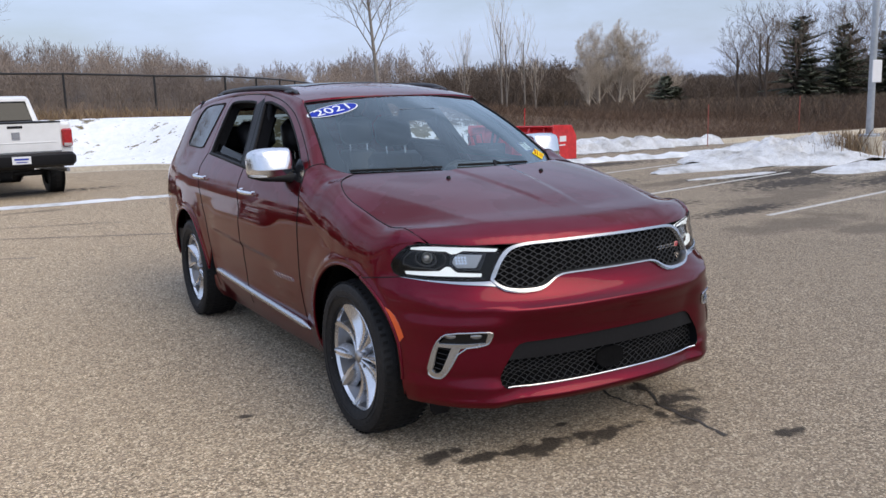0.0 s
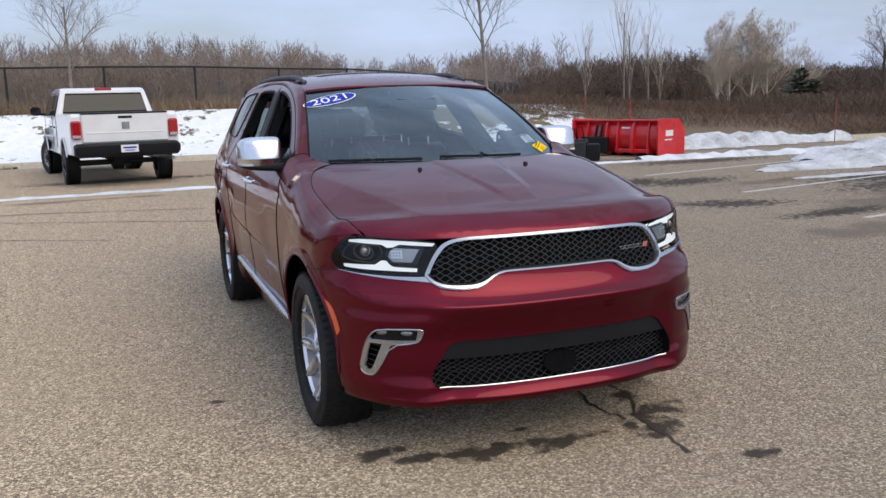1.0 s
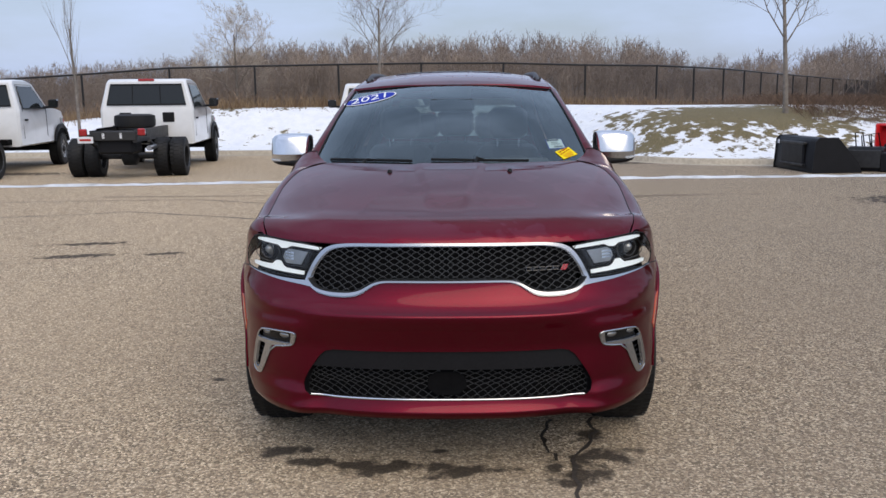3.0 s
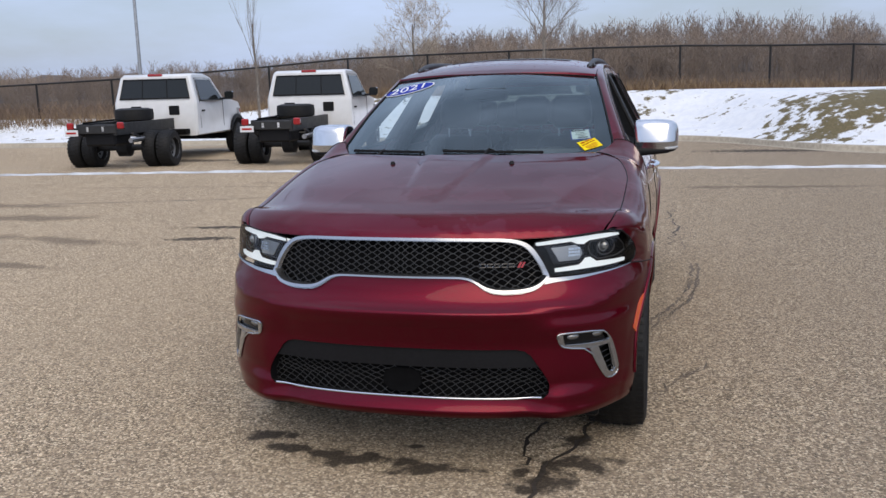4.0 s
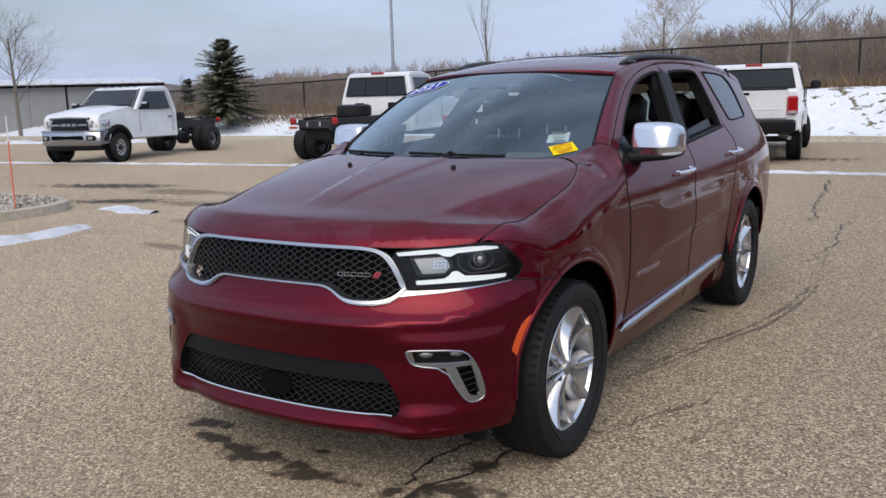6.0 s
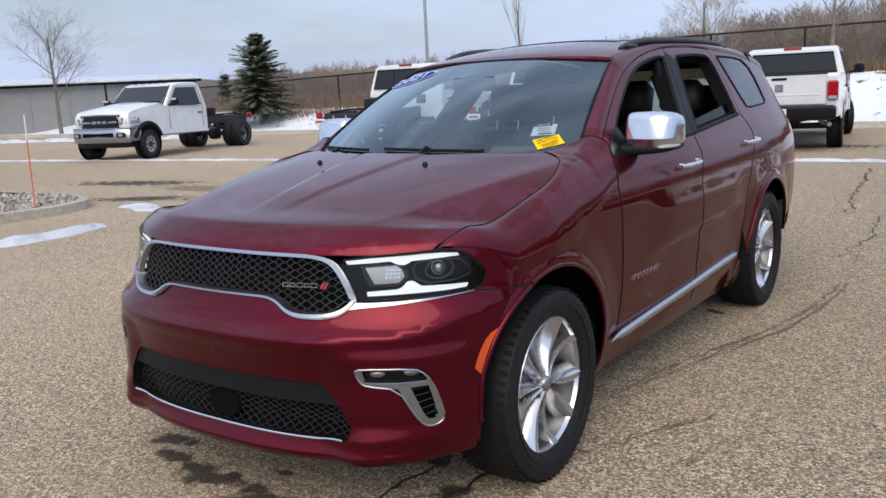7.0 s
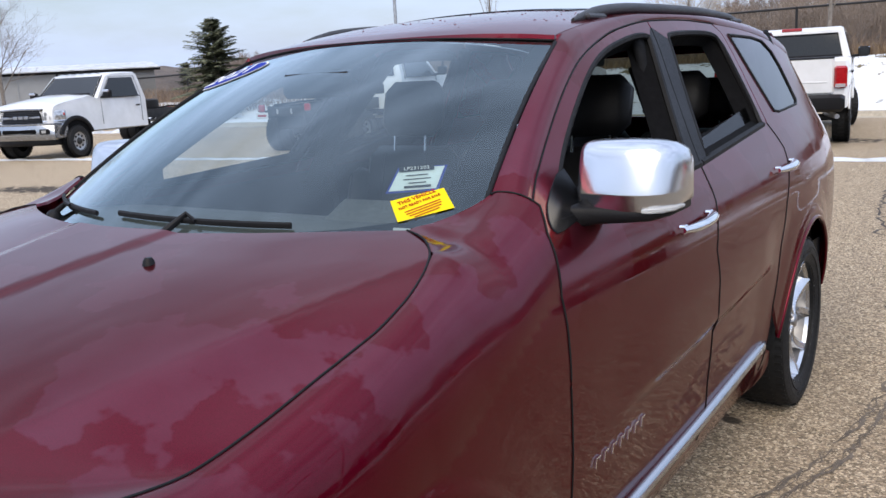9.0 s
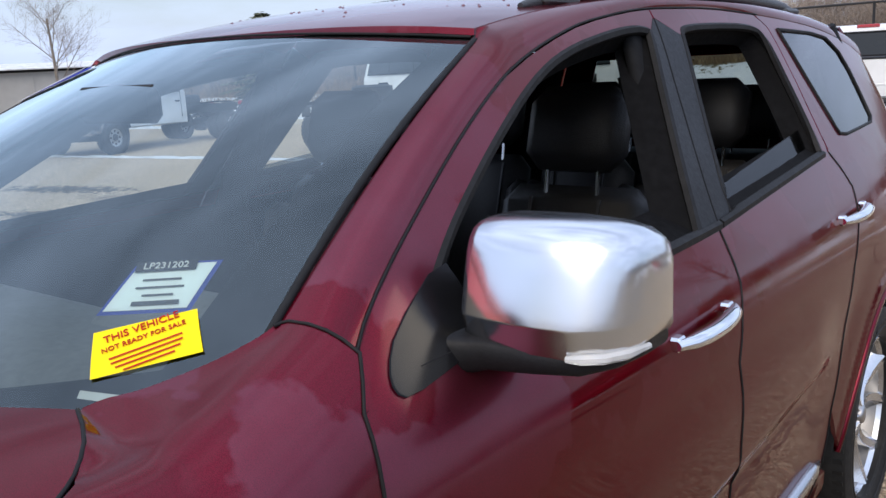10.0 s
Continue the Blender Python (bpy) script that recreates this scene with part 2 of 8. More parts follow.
# ---- geometry helpers ----
class Geo:
    """Collects vertices and faces of one mesh."""

    def __init__(self):
        self.v, self.f, self.nrm = [], [], None

    def add(self, vs, fs, m=None):
        k = len(self.v)
        self.v += [tuple(m @ Vector(p)) for p in vs] if m is not None else [tuple(p) for p in vs]
        self.f += [tuple(i + k for i in f) for f in fs]
        return self

    def box(self, x0, x1, y0, y1, z0, z1, c=0.0, m=None):
        """A box with chamfered edges."""
        c = min(c, 0.45 * min(abs(x1 - x0), abs(y1 - y0), abs(z1 - z0)))
        if c <= 0:
            vs = [(x, y, z) for x in (x0, x1) for y in (y0, y1) for z in (z0, z1)]
            return self.add(vs, [(0, 1, 3, 2), (4, 6, 7, 5), (0, 4, 5, 1), (2, 3, 7, 6), (0, 2, 6, 4), (1, 5, 7, 3)], m)
        vs, idx = [], {}
        for i, x in enumerate((x0, x1)):
            for j, y in enumerate((y0, y1)):
                for k, z in enumerate((z0, z1)):
                    sx, sy, sz = (c, -c)[i], (c, -c)[j], (c, -c)[k]
                    for a, p in enumerate(((x, y + sy, z + sz), (x + sx, y, z + sz), (x + sx, y + sy, z))):
                        idx[i, j, k, a] = len(vs)
                        vs.append(p)
        fs = []
        q = ((0, 0), (1, 0), (1, 1), (0, 1))
        for s in (0, 1):
            fs.append([idx[s, a, b, 0] for a, b in q][:: (-1, 1)[s]])
            fs.append([idx[a, s, b, 1] for a, b in q][:: (1, -1)[s]])
            fs.append([idx[a, b, s, 2] for a, b in q][:: (-1, 1)[s]])
        for a in (0, 1):
            for b in (0, 1):
                e = (a + b) % 2
                fs.append([idx[a, b, 0, 0], idx[a, b, 0, 1], idx[a, b, 1, 1], idx[a, b, 1, 0]][:: (-1, 1)[e == 1]][::-1])
                fs.append([idx[a, 0, b, 0], idx[a, 0, b, 2], idx[a, 1, b, 2], idx[a, 1, b, 0]][:: (-1, 1)[e == 1]])
                fs.append([idx[0, a, b, 1], idx[0, a, b, 2], idx[1, a, b, 2], idx[1, a, b, 1]][:: (-1, 1)[e == 1]][::-1])
        for i in (0, 1):
            for j in (0, 1):
                for k in (0, 1):
                    t = [idx[i, j, k, 0], idx[i, j, k, 1], idx[i, j, k, 2]]
                    fs.append(t if (i + j + k) % 2 == 1 else t[::-1])
        return self.add(vs, fs, m)

    def sweep(self, pts, r, n=6, closed=False, flat=1.0, up=(0, 0, 1), caps=True):
        """A tube along points; r is a radius or a list of them; flat squeezes it along up."""
        P = [Vector(p) for p in pts]
        k, rs = len(P), (r if isinstance(r, (list, tuple)) else [r] * len(pts))
        vs, fs = [], []
        for i, p in enumerate(P):
            a, b = P[i - 1] if (i or closed) else p, P[(i + 1) % k] if (i < k - 1 or closed) else p
            d = (b - a).normalized()
            u = Vector(up)
            s = d.cross(u)
            if s.length < 1e-4:
                s = d.cross(Vector((1, 0.1, 0)))
            s.normalize()
            u = s.cross(d)
            for j in range(n):
                w = 2 * math.pi * (j + 0.5) / n
                vs.append(p + s * (rs[i] * math.cos(w)) + u * (rs[i] * flat * math.sin(w)))
        for i in range(k if closed else k - 1):
            for j in range(n):
                a, b = i * n, ((i + 1) % k) * n
                fs.append((a + j, a + (j + 1) % n, b + (j + 1) % n, b + j))
        if caps and not closed:
            fs.append(tuple(range(n))[::-1])
            fs.append(tuple(range((k - 1) * n, k * n)))
        return self.add(vs, fs)

    def lathe(self, prof, n=24, m=None, close=False, caps=True):
        """Turns a profile of (radius, along) round the x axis."""
        vs, fs = [], []
        for r, a in prof:
            for j in range(n):
                w = 2 * math.pi * j / n
                vs.append((a, r * math.cos(w), r * math.sin(w)))
        k = len(prof)
        for i in range(k if close else k - 1):
            for j in range(n):
                a, b = i * n, ((i + 1) % k) * n
                fs.append((a + j, b + j, b + (j + 1) % n, a + (j + 1) % n))
        if not close and caps:
            if prof[0][0] > 0.001:
                fs.append(tuple(range(n)))
            if prof[-1][0] > 0.001:
                fs.append(tuple(range((k - 1) * n, k * n))[::-1])
        return self.add(vs, fs, m)

    def prism(self, prof, x0, x1, c=0.02, m=None, inset=None):
        """A closed (y, z) outline drawn across from x0 to x1, with chamfered rims. inset(y, z) moves the sides inwards."""
        cy = sum(p[0] for p in prof) / len(prof)
        cz = sum(p[1] for p in prof) / len(prof)
        k, vs, fs = len(prof), [], []
        ins = inset or (lambda y, z: 0.0)

        def shrink(p):
            d = math.hypot(p[0] - cy, p[1] - cz) or 1
            return (p[0] + (cy - p[0]) / d * c, p[1] + (cz - p[1]) / d * c)
        for x, s, sg in ((x0, 1, 1), (x0 + c, 0, 1), (x1 - c, 0, -1), (x1, 1, -1)):
            for p in prof:
                q = shrink(p) if s else p
                vs.append((x + sg * ins(*q), q[0], q[1]))
        for r in range(3):
            for i in range(k):
                fs.append((r * k + i, r * k + (i + 1) % k, (r + 1) * k + (i + 1) % k, (r + 1) * k + i))
        fs.append(tuple(range(k))[::-1])
        fs.append(tuple(range(3 * k, 4 * k)))
        return self.add(vs, fs, m)

    def mesh(self, name, mat, smooth=35.0, fix=True):
        me = bpy.data.meshes.new(name)
        me.from_pydata(self.v, [], self.f)
        if fix:
            bm = bmesh.new()
            bm.from_mesh(me)
            bmesh.ops.recalc_face_normals(bm, faces=bm.faces)
            bm.to_mesh(me)
            bm.free()
        me.materials.append(mat.m)
        if smooth:
            me.shade_smooth()
            if smooth < 180:
                me.set_sharp_from_angle(angle=radians(smooth))
        return me


def part(name, geo, mat, parent=None, label="", smooth=35.0, at=None, fix=True):
    """Links a geometry as ONE mesh object under a thing or a part."""
    me = geo if isinstance(geo, bpy.types.Mesh) else geo.mesh(name, mat, smooth, fix)
    ob = new(name, me)
    if parent is not None:
        ob.parent = parent
    if at is not None:
        ob.matrix_basis = at
    if label:
        tagged(ob, label)
    return ob


def thing(name, label, category, group="", kind="", at=None):
    ob = new(name)
    ob.empty_display_size = 0.2
    if at is not None:
        ob.matrix_basis = at
    return tagged(ob, label, category, group, kind)


def curve(*pairs):
    """A smooth function through (x, value) pairs."""
    xs, ys = [p[0] for p in pairs], [p[1] for p in pairs]
    n = len(xs)
    tan = []
    for i in range(n):
        if 0 < i < n - 1:
            a, b = (ys[i] - ys[i - 1]) / (xs[i] - xs[i - 1]), (ys[i + 1] - ys[i]) / (xs[i + 1] - xs[i])
            tan.append(0.0 if a * b <= 0 else 2 * a * b / (a + b))
        else:
            j = min(max(i, 1), n - 1)
            tan.append((ys[j] - ys[j - 1]) / (xs[j] - xs[j - 1]))

    def f(x):
        if x <= xs[0]:
            return ys[0] + tan[0] * (x - xs[0])
        if x >= xs[-1]:
            return ys[-1] + tan[-1] * (x - xs[-1])
        i = 0
        while x > xs[i + 1]:
            i += 1
        h = xs[i + 1] - xs[i]
        t = (x - xs[i]) / h
        return ((1 + 2 * t) * ys[i] + t * h * tan[i]) * (1 - t) ** 2 + ((3 - 2 * t) * ys[i + 1] + (t - 1) * h * tan[i + 1]) * t * t
    return f


def clip_cell(poly, a0, a1, b0, b1):
    for ax, lim, sg in ((0, a0, 1), (0, a1, -1), (1, b0, 1), (1, b1, -1)):
        if not poly:
            return poly
        out = []
        for i, p in enumerate(poly):
            q = poly[i - 1]
            dp, dq = (p[ax] - lim) * sg, (q[ax] - lim) * sg
            if (dp >= 0) != (dq >= 0):
                t = dq / (dq - dp)
                out.append((q[0] + (p[0] - q[0]) * t, q[1] + (p[1] - q[1]) * t))
            if dp >= 0:
                out.append(p)
        poly = out
    return poly


def inset(poly, d):
    """A closed outline moved inwards by d."""
    k = len(poly)
    area = sum(poly[i - 1][0] * poly[i][1] - poly[i][0] * poly[i - 1][1] for i in range(k))
    s = 1 if area > 0 else -1
    out = []
    for i in range(k):
        a, b, c = Vector(poly[i - 1]), Vector(poly[i]), Vector(poly[(i + 1) % k])
        e, f = (b - a), (c - b)
        if e.length < 1e-7 or f.length < 1e-7:
            out.append(tuple(b))
            continue
        e.normalize(), f.normalize()
        n1, n2 = Vector((-e.y, e.x)), Vector((-f.y, f.x))
        m = n1 + n2
        m = n1 if m.length < 0.2 else m.normalized()
        w = min(1.8, 1 / max(0.3, m.dot(n1)))
        out.append(tuple(b + m * (s * d * w)))
    return out


def dense(poly, step, closed=True):
    """More points along an outline."""
    out = []
    k = len(poly)
    for i in range(k if closed else k - 1):
        a, b = poly[i], poly[(i + 1) % k]
        n = max(1, int(math.hypot(b[0] - a[0], b[1] - a[1]) / step))
        out += [(a[0] + (b[0] - a[0]) * j / n, a[1] + (b[1] - a[1]) * j / n) for j in range(n)]
    return out if closed else out + [poly[-1]]


def soft(poly, rounds=2, closed=True):
    """Rounds the corners of an outline (Chaikin)."""
    for _ in range(rounds):
        k, out = len(poly), []
        for i in range(k if closed else k - 1):
            a, b = poly[i], poly[(i + 1) % k]
            out += [(a[0] * .75 + b[0] * .25, a[1] * .75 + b[1] * .25), (a[0] * .25 + b[0] * .75, a[1] * .25 + b[1] * .75)]
        poly = out if closed else [poly[0]] + out + [poly[-1]]
    return poly


class Skin:
    """Sheets of curved panel: an outline in a plane, cut into cells and laid on a curved surface by f(a, b) -> (x, y, z)."""

    def __init__(self):
        self.v, self.n, self.f = [], [], []

    def add(self, poly, f, cell=0.035, hem=0.012, lift=0.0, mirror=False, flip=False, thick=False):
        poly = [tuple(p) for p in poly]
        if sum(poly[i - 1][0] * poly[i][1] - poly[i][0] * poly[i - 1][1] for i in range(len(poly))) < 0:
            poly = poly[::-1]
        a0, a1 = min(p[0] for p in poly), max(p[0] for p in poly)
        b0, b1 = min(p[1] for p in poly), max(p[1] for p in poly)
        na, nb = max(1, math.ceil((a1 - a0) / cell)), max(1, math.ceil((b1 - b0) / cell))
        keys, pts, fs = {}, [], []
        for i in range(na):
            ca, cb = a0 + (a1 - a0) * i / na, a0 + (a1 - a0) * (i + 1) / na
            strip = clip_cell(poly, ca, cb, b0 - 1, b1 + 1)
            if len(strip) < 3:
                continue
            for j in range(nb):
                c = clip_cell(strip, ca, cb, b0 + (b1 - b0) * j / nb, b0 + (b1 - b0) * (j + 1) / nb)
                ids = []
                for p in c:
                    k = (round(p[0], 5), round(p[1], 5))
                    if k not in keys:
                        keys[k] = len(pts)
                        pts.append(p)
                    if keys[k] not in ids:
                        ids.append(keys[k])
                if len(ids) >= 3:
                    fs.append(ids)
        e = 0.002
        P, N = [], []
        for a, b in pts:
            p = Vector(f(a, b))
            da = Vector(f(a + e, b)) - Vector(f(a - e, b))
            db = Vector(f(a, b + e)) - Vector(f(a, b - e))
            n = da.cross(db)
            n = n.normalized() if n.length > 1e-12 else Vector((0, 0, 1))
            if flip:
                n = -n
            P.append(p + n * lift)
            N.append(n)
        edges = {}
        for c in fs:
            for i in range(len(c)):
                g = (c[i - 1], c[i])
                edges[g] = edges.get(g, 0) + 1
        rim = [g for g in edges if (g[1], g[0]) not in edges]
        for sx in ((1, -1) if mirror else (1,)):
            base = len(self.v)
            self.v += [(p.x * sx, p.y, p.z) for p in P]
            self.n += [(n.x * sx, n.y, n.z) for n in N]
            turn = (sx < 0) != flip
            self.f += [tuple(i + base for i in (c[::-1] if turn else c)) for c in fs]
            if hem:
                low = {}
                for i in {i for g in rim for i in g}:
                    low[i] = len(self.v)
                    q, n = P[i] - N[i] * hem, N[i]
                    self.v.append((q.x * sx, q.y, q.z))
                    self.n.append((n.x * sx, n.y, n.z))
                for a, b in rim:
                    c = (b + base, a + base, low[a], low[b])
                    self.f.append(c[::-1] if turn else c)
        return self

    def mesh(self, name, mat):
        me = bpy.data.meshes.new(name)
        me.from_pydata(self.v, [], self.f)
        me.materials.append(mat.m)
        me.shade_smooth()
        me.normals_split_custom_set_from_vertices(self.n)
        return me


def spart(name, skin, mat, parent, label=""):
    return part(name, skin.mesh(name, mat), mat, parent, label)


def inside(p, poly):
    x, y = p
    hit = False
    for i in range(len(poly)):
        (x0, y0), (x1, y1) = poly[i - 1], poly[i]
        if (y0 > y) != (y1 > y) and x < x0 + (y - y0) / (y1 - y0) * (x1 - x0):
            hit = not hit
    return hit


def text_part(name, body, size, mat, parent, at, label=""):
    """Raised lettering as one mesh, in the built-in font."""
    cu = bpy.data.curves.new(name, "FONT")
    cu.body, cu.size, cu.align_x, cu.align_y, cu.extrude = body, size, "CENTER", "CENTER", 0.0006
    cu.resolution_u = 3
    tmp = new("text_source", cu)
    dg = bpy.context.evaluated_depsgraph_get()
    me = bpy.data.meshes.new_from_object(tmp.evaluated_get(dg))
    bpy.data.objects.remove(tmp)
    me.materials.clear()
    me.materials.append(mat.m)
    me.name = name
    ob = new(name, me)
    ob.parent = parent
    ob.matrix_basis = at
    if label:
        tagged(ob, label)
    return ob
# ---- ground: one sheet, from the lot over kerb and bank to the horizon ----
def kerb_y(x):
    """Where the lot ends, as seen along x."""
    base = 21.6 - 0.012 * max(0, -x - 8) ** 1.35
    return base - 5.6 * (1 / (1 + math.exp(-(x - 3.6) * 1.25)))


_bank = curve((0, .13), (1.5, .22), (3, .72), (5.2, 1.28), (6.5, 1.36), (12, 1.25), (25, .6), (60, 1.2), (120, 4.0), (400, 6.0))


def ground_z(x, y):
    d = y - kerb_y(x)
    if d < 0:
        return 0.0
    f = 1.0 - 0.55 * (1 / (1 + math.exp(-(x - 16) * .5)))
    left = 1 - .45 * sm(-9, -18, x)
    z = _bank(d) * (f * left if d < 40 else 1)
    m = math.exp(-((x - 7.5) / 4.2) ** 2 - ((y - 20.5) / 4.0) ** 2)
    return max(.10, z * (1 - .6 * m) + .75 * m * sm(0, 2.5, d)) if d > .5 else .13


def sm(a, b, x):
    t = min(1, max(0, (x - a) / (b - a)))
    return t * t * (3 - 2 * t)


# scale by distance, about the eye point (0, -3.3, 1.54)
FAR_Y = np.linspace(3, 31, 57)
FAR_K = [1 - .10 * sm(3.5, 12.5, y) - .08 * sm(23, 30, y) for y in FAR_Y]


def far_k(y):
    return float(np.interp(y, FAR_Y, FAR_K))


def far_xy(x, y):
    """The far half is scaled towards the eye, so the lot climbs gently: where a spot of the level plan comes to lie."""
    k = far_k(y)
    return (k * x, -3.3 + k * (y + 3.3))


ASPHALT = Mat("worn_asphalt", 0.86, 0.0, (0.25, 0.22, 0.19), Diffuse_Roughness=1.0)
_co = ASPHALT.coord()
_fine = ASPHALT.noise(95, 3, .6)
_cell = ASPHALT.n.new("ShaderNodeTexVoronoi")
_cell.inputs["Scale"].default_value = 100
ASPHALT.l.new(_co, _cell.inputs["Vector"])
_vor = _cell.outputs["Distance"]
_sp = ASPHALT.n.new("ShaderNodeSeparateColor")
ASPHALT.l.new(_cell.outputs["Color"], _sp.inputs["Color"])
_mid = ASPHALT.noise(7, 5, .6)
_big = ASPHALT.noise(.35, 4, .55)
_st = ASPHALT.ramp(_sp.outputs["Red"], (0.04, (0.062, 0.045, 0.025)), (0.34, (0.275, 0.210, 0.134)), (0.74, (0.58, 0.456, 0.305)), (0.95, (0.92, 0.785, 0.575)))
_c2 = ASPHALT.mix(ASPHALT.ramp(_fine, (0.36, 0.75), (0.60, 0.0)), _st, (0.13, 0.108, 0.085))
_c3 = ASPHALT.mix(ASPHALT.math("MULTIPLY", ASPHALT.ramp(_mid, (0.40, 0.0), (0.75, 1.0)), .26), _c2, (0.27, 0.225, 0.178))
_c4 = ASPHALT.mix(ASPHALT.ramp(_big, (0.36, 0.0), (0.70, 0.30)), _c3, (0.48, 0.380, 0.260))
_ax = ASPHALT.n.new("ShaderNodeSeparateXYZ")
ASPHALT.l.new(_co, _ax.inputs[0])
# tone goes from lighter at -x to darker at +x, varied by noise
_x_tone = ASPHALT.math("ADD", ASPHALT.math("MULTIPLY", _ax.outputs["X"], .105), ASPHALT.math("ADD", ASPHALT.math("MULTIPLY", _big, .9), .05))
_c4 = ASPHALT.mix(1.0, _c4, ASPHALT.ramp(_x_tone, (0.15, (1.12, 1.12, 1.12)), (0.85, (0.78, 0.78, 0.79))), "MULTIPLY")
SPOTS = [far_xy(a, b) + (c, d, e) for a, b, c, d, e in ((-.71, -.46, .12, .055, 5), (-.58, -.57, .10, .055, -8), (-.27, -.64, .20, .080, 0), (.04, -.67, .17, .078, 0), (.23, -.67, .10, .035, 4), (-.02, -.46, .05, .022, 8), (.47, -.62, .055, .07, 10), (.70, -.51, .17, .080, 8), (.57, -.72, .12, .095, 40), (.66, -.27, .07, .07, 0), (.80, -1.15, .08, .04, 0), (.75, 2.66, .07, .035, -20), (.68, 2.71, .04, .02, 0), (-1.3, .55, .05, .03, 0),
         (-3.9, 4.56, .42, .10, 10), (-3.07, 4.67, .22, .07, 14), (-4.1, 5.36, .45, .09, 10), (-5.2, 12.6, 1.3, .2, 3),
         (6.8, 9.0, .75, .42, 4), (6.3, 5.75, .80, .34, -14), (6.9, 4.4, 1.0, .22, 5), (10.4, 6.4, 1.6, .40, 8), (11.5, 7.6, 2.2, .5, 8), (12.5, 5.6, 2.0, .45, 8), (7.6, 8.6, 1.0, .35, 8), (10.6, 12.2, 1.6, .4, 0), (-9.2, 5.6, .9, .25, 20), (-11.5, 7.2, 1.4, .3, 12), (-1.6, 15.6, 1.6, .45, 5), (3.4, 17.0, 1.3, .35, 0), (-10.6, 15.2, 1.6, .4, 0), (9.5, 13.3, 1.2, .4, 0))]
_warp = ASPHALT.n.new("ShaderNodeTexNoise")
_warp.inputs["Scale"].default_value, _warp.inputs["Detail"].default_value = 11.0, 8
ASPHALT.l.new(_co, _warp.inputs["Vector"])
def stains(spots):
    """How far inside the nearest of some oval stains a point lies."""
    wet = None
    for cx, cy, rx, ry, rot in spots:
        mp = ASPHALT.n.new("ShaderNodeMapping")
        mp.vector_type = "TEXTURE"
        mp.inputs["Location"].default_value = (cx, cy, 0)
        mp.inputs["Rotation"].default_value = (0, 0, radians(rot))
        mp.inputs["Scale"].default_value = (rx, ry, 1000)
        ASPHALT.l.new(_co, mp.inputs["Vector"])
        ln = ASPHALT.n.new("ShaderNodeVectorMath")
        ln.operation = "LENGTH"
        ASPHALT.l.new(mp.outputs["Vector"], ln.inputs[0])
        v = ASPHALT.math("SUBTRACT", 1.55, ln.outputs["Value"])
        wet = v if wet is None else ASPHALT.math("MAXIMUM", wet, v)
    return wet


_wet = stains(SPOTS)
DAMP = [(6.4, 3.2, 1.5, .40, 10), (8.3, 4.9, 1.9, .40, 12), (9.8, 5.6, 1.6, .35, 10), (8.2, 7.3, 1.3, .22, 8), (10.6, 7.0, 1.4, .3, 8), (11.5, 4.4, 2.2, .6, 8), (7.6, 2.4, 1.6, .3, 6),
        (-7.4, 5.65, 1.2, .22, 5), (-5.2, 4.25, 1.0, .2, -8), (-5.0, 2.95, .5, .10, -8), (-8.6, 6.6, 1.3, .26, 4), (-2.4, 10.3, 1.2, .15, 4), (3.0, 8.8, 1.6, .15, 5)]
_dm = ASPHALT.n.new("ShaderNodeTexNoise")
_dm.inputs["Scale"].default_value, _dm.inputs["Detail"].default_value = 1.3, 8
ASPHALT.l.new(_co, _dm.inputs["Vector"])
_df = ASPHALT.math("ADD", stains(DAMP), ASPHALT.math("MULTIPLY", ASPHALT.math("SUBTRACT", _dm.outputs["Fac"], .5), 3.2))
_c4 = ASPHALT.mix(ASPHALT.math("MULTIPLY", ASPHALT.ramp(_df, (0.30, 0.0), (1.10, 1.0)), .62), _c4, (0.105, 0.080, 0.055))
_wf = ASPHALT.math("ADD", _wet, ASPHALT.math("MULTIPLY", ASPHALT.math("SUBTRACT", _warp.outputs["Fac"], .5), 3.4))
_wm = ASPHALT.ramp(_wf, (0.38, 0.0), (0.95, 1.0))
ASPHALT.to("Base Color", ASPHALT.mix(ASPHALT.math("MULTIPLY", _wm, .92), _c4, (0.026, 0.018, 0.011)))
ASPHALT.to("Roughness", ASPHALT.math("SUBTRACT", .90, ASPHALT.math("MULTIPLY", ASPHALT.ramp(_wf, (1.15, 0.0), (1.75, 1.0)), .62)))
ASPHALT.bump(ASPHALT.math("SUBTRACT", _fine, ASPHALT.math("MULTIPLY", _vor, .8)), .8, .008)

# the bank: thin wet snow over winter grass, more grass on the mound
BANK = Mat("snowy_grass", 0.9, 0.0, (0.7, 0.7, 0.7))
_n1 = BANK.noise(.55, 6, .62)
_n2 = BANK.noise(3.2, 5, .65)
_n3 = BANK.noise(38, 3)
_xyz = BANK.n.new("ShaderNodeSeparateXYZ")
BANK.l.new(BANK.coord(), _xyz.inputs[0])
_gx = BANK.math("ADD", BANK.math("MULTIPLY", BANK.math("SUBTRACT", _xyz.outputs["X"], 6.85), .233), 0.0)
_gy = BANK.math("MULTIPLY", BANK.math("SUBTRACT", _xyz.outputs["Y"], 17.3), .40)
_md = BANK.math("ADD", BANK.math("MULTIPLY", _gx, _gx), BANK.math("MULTIPLY", _gy, _gy))
_mound = BANK.math("SUBTRACT", .19, BANK.math("MULTIPLY", _md, .17), clamp=True)
_far = BANK.math("MULTIPLY", BANK.math("SUBTRACT", _xyz.outputs["Y"], 22.3), .40, clamp=True)
_sn = BANK.math("ADD", BANK.math("MULTIPLY", _n1, .42), BANK.math("MULTIPLY", _n2, .58))
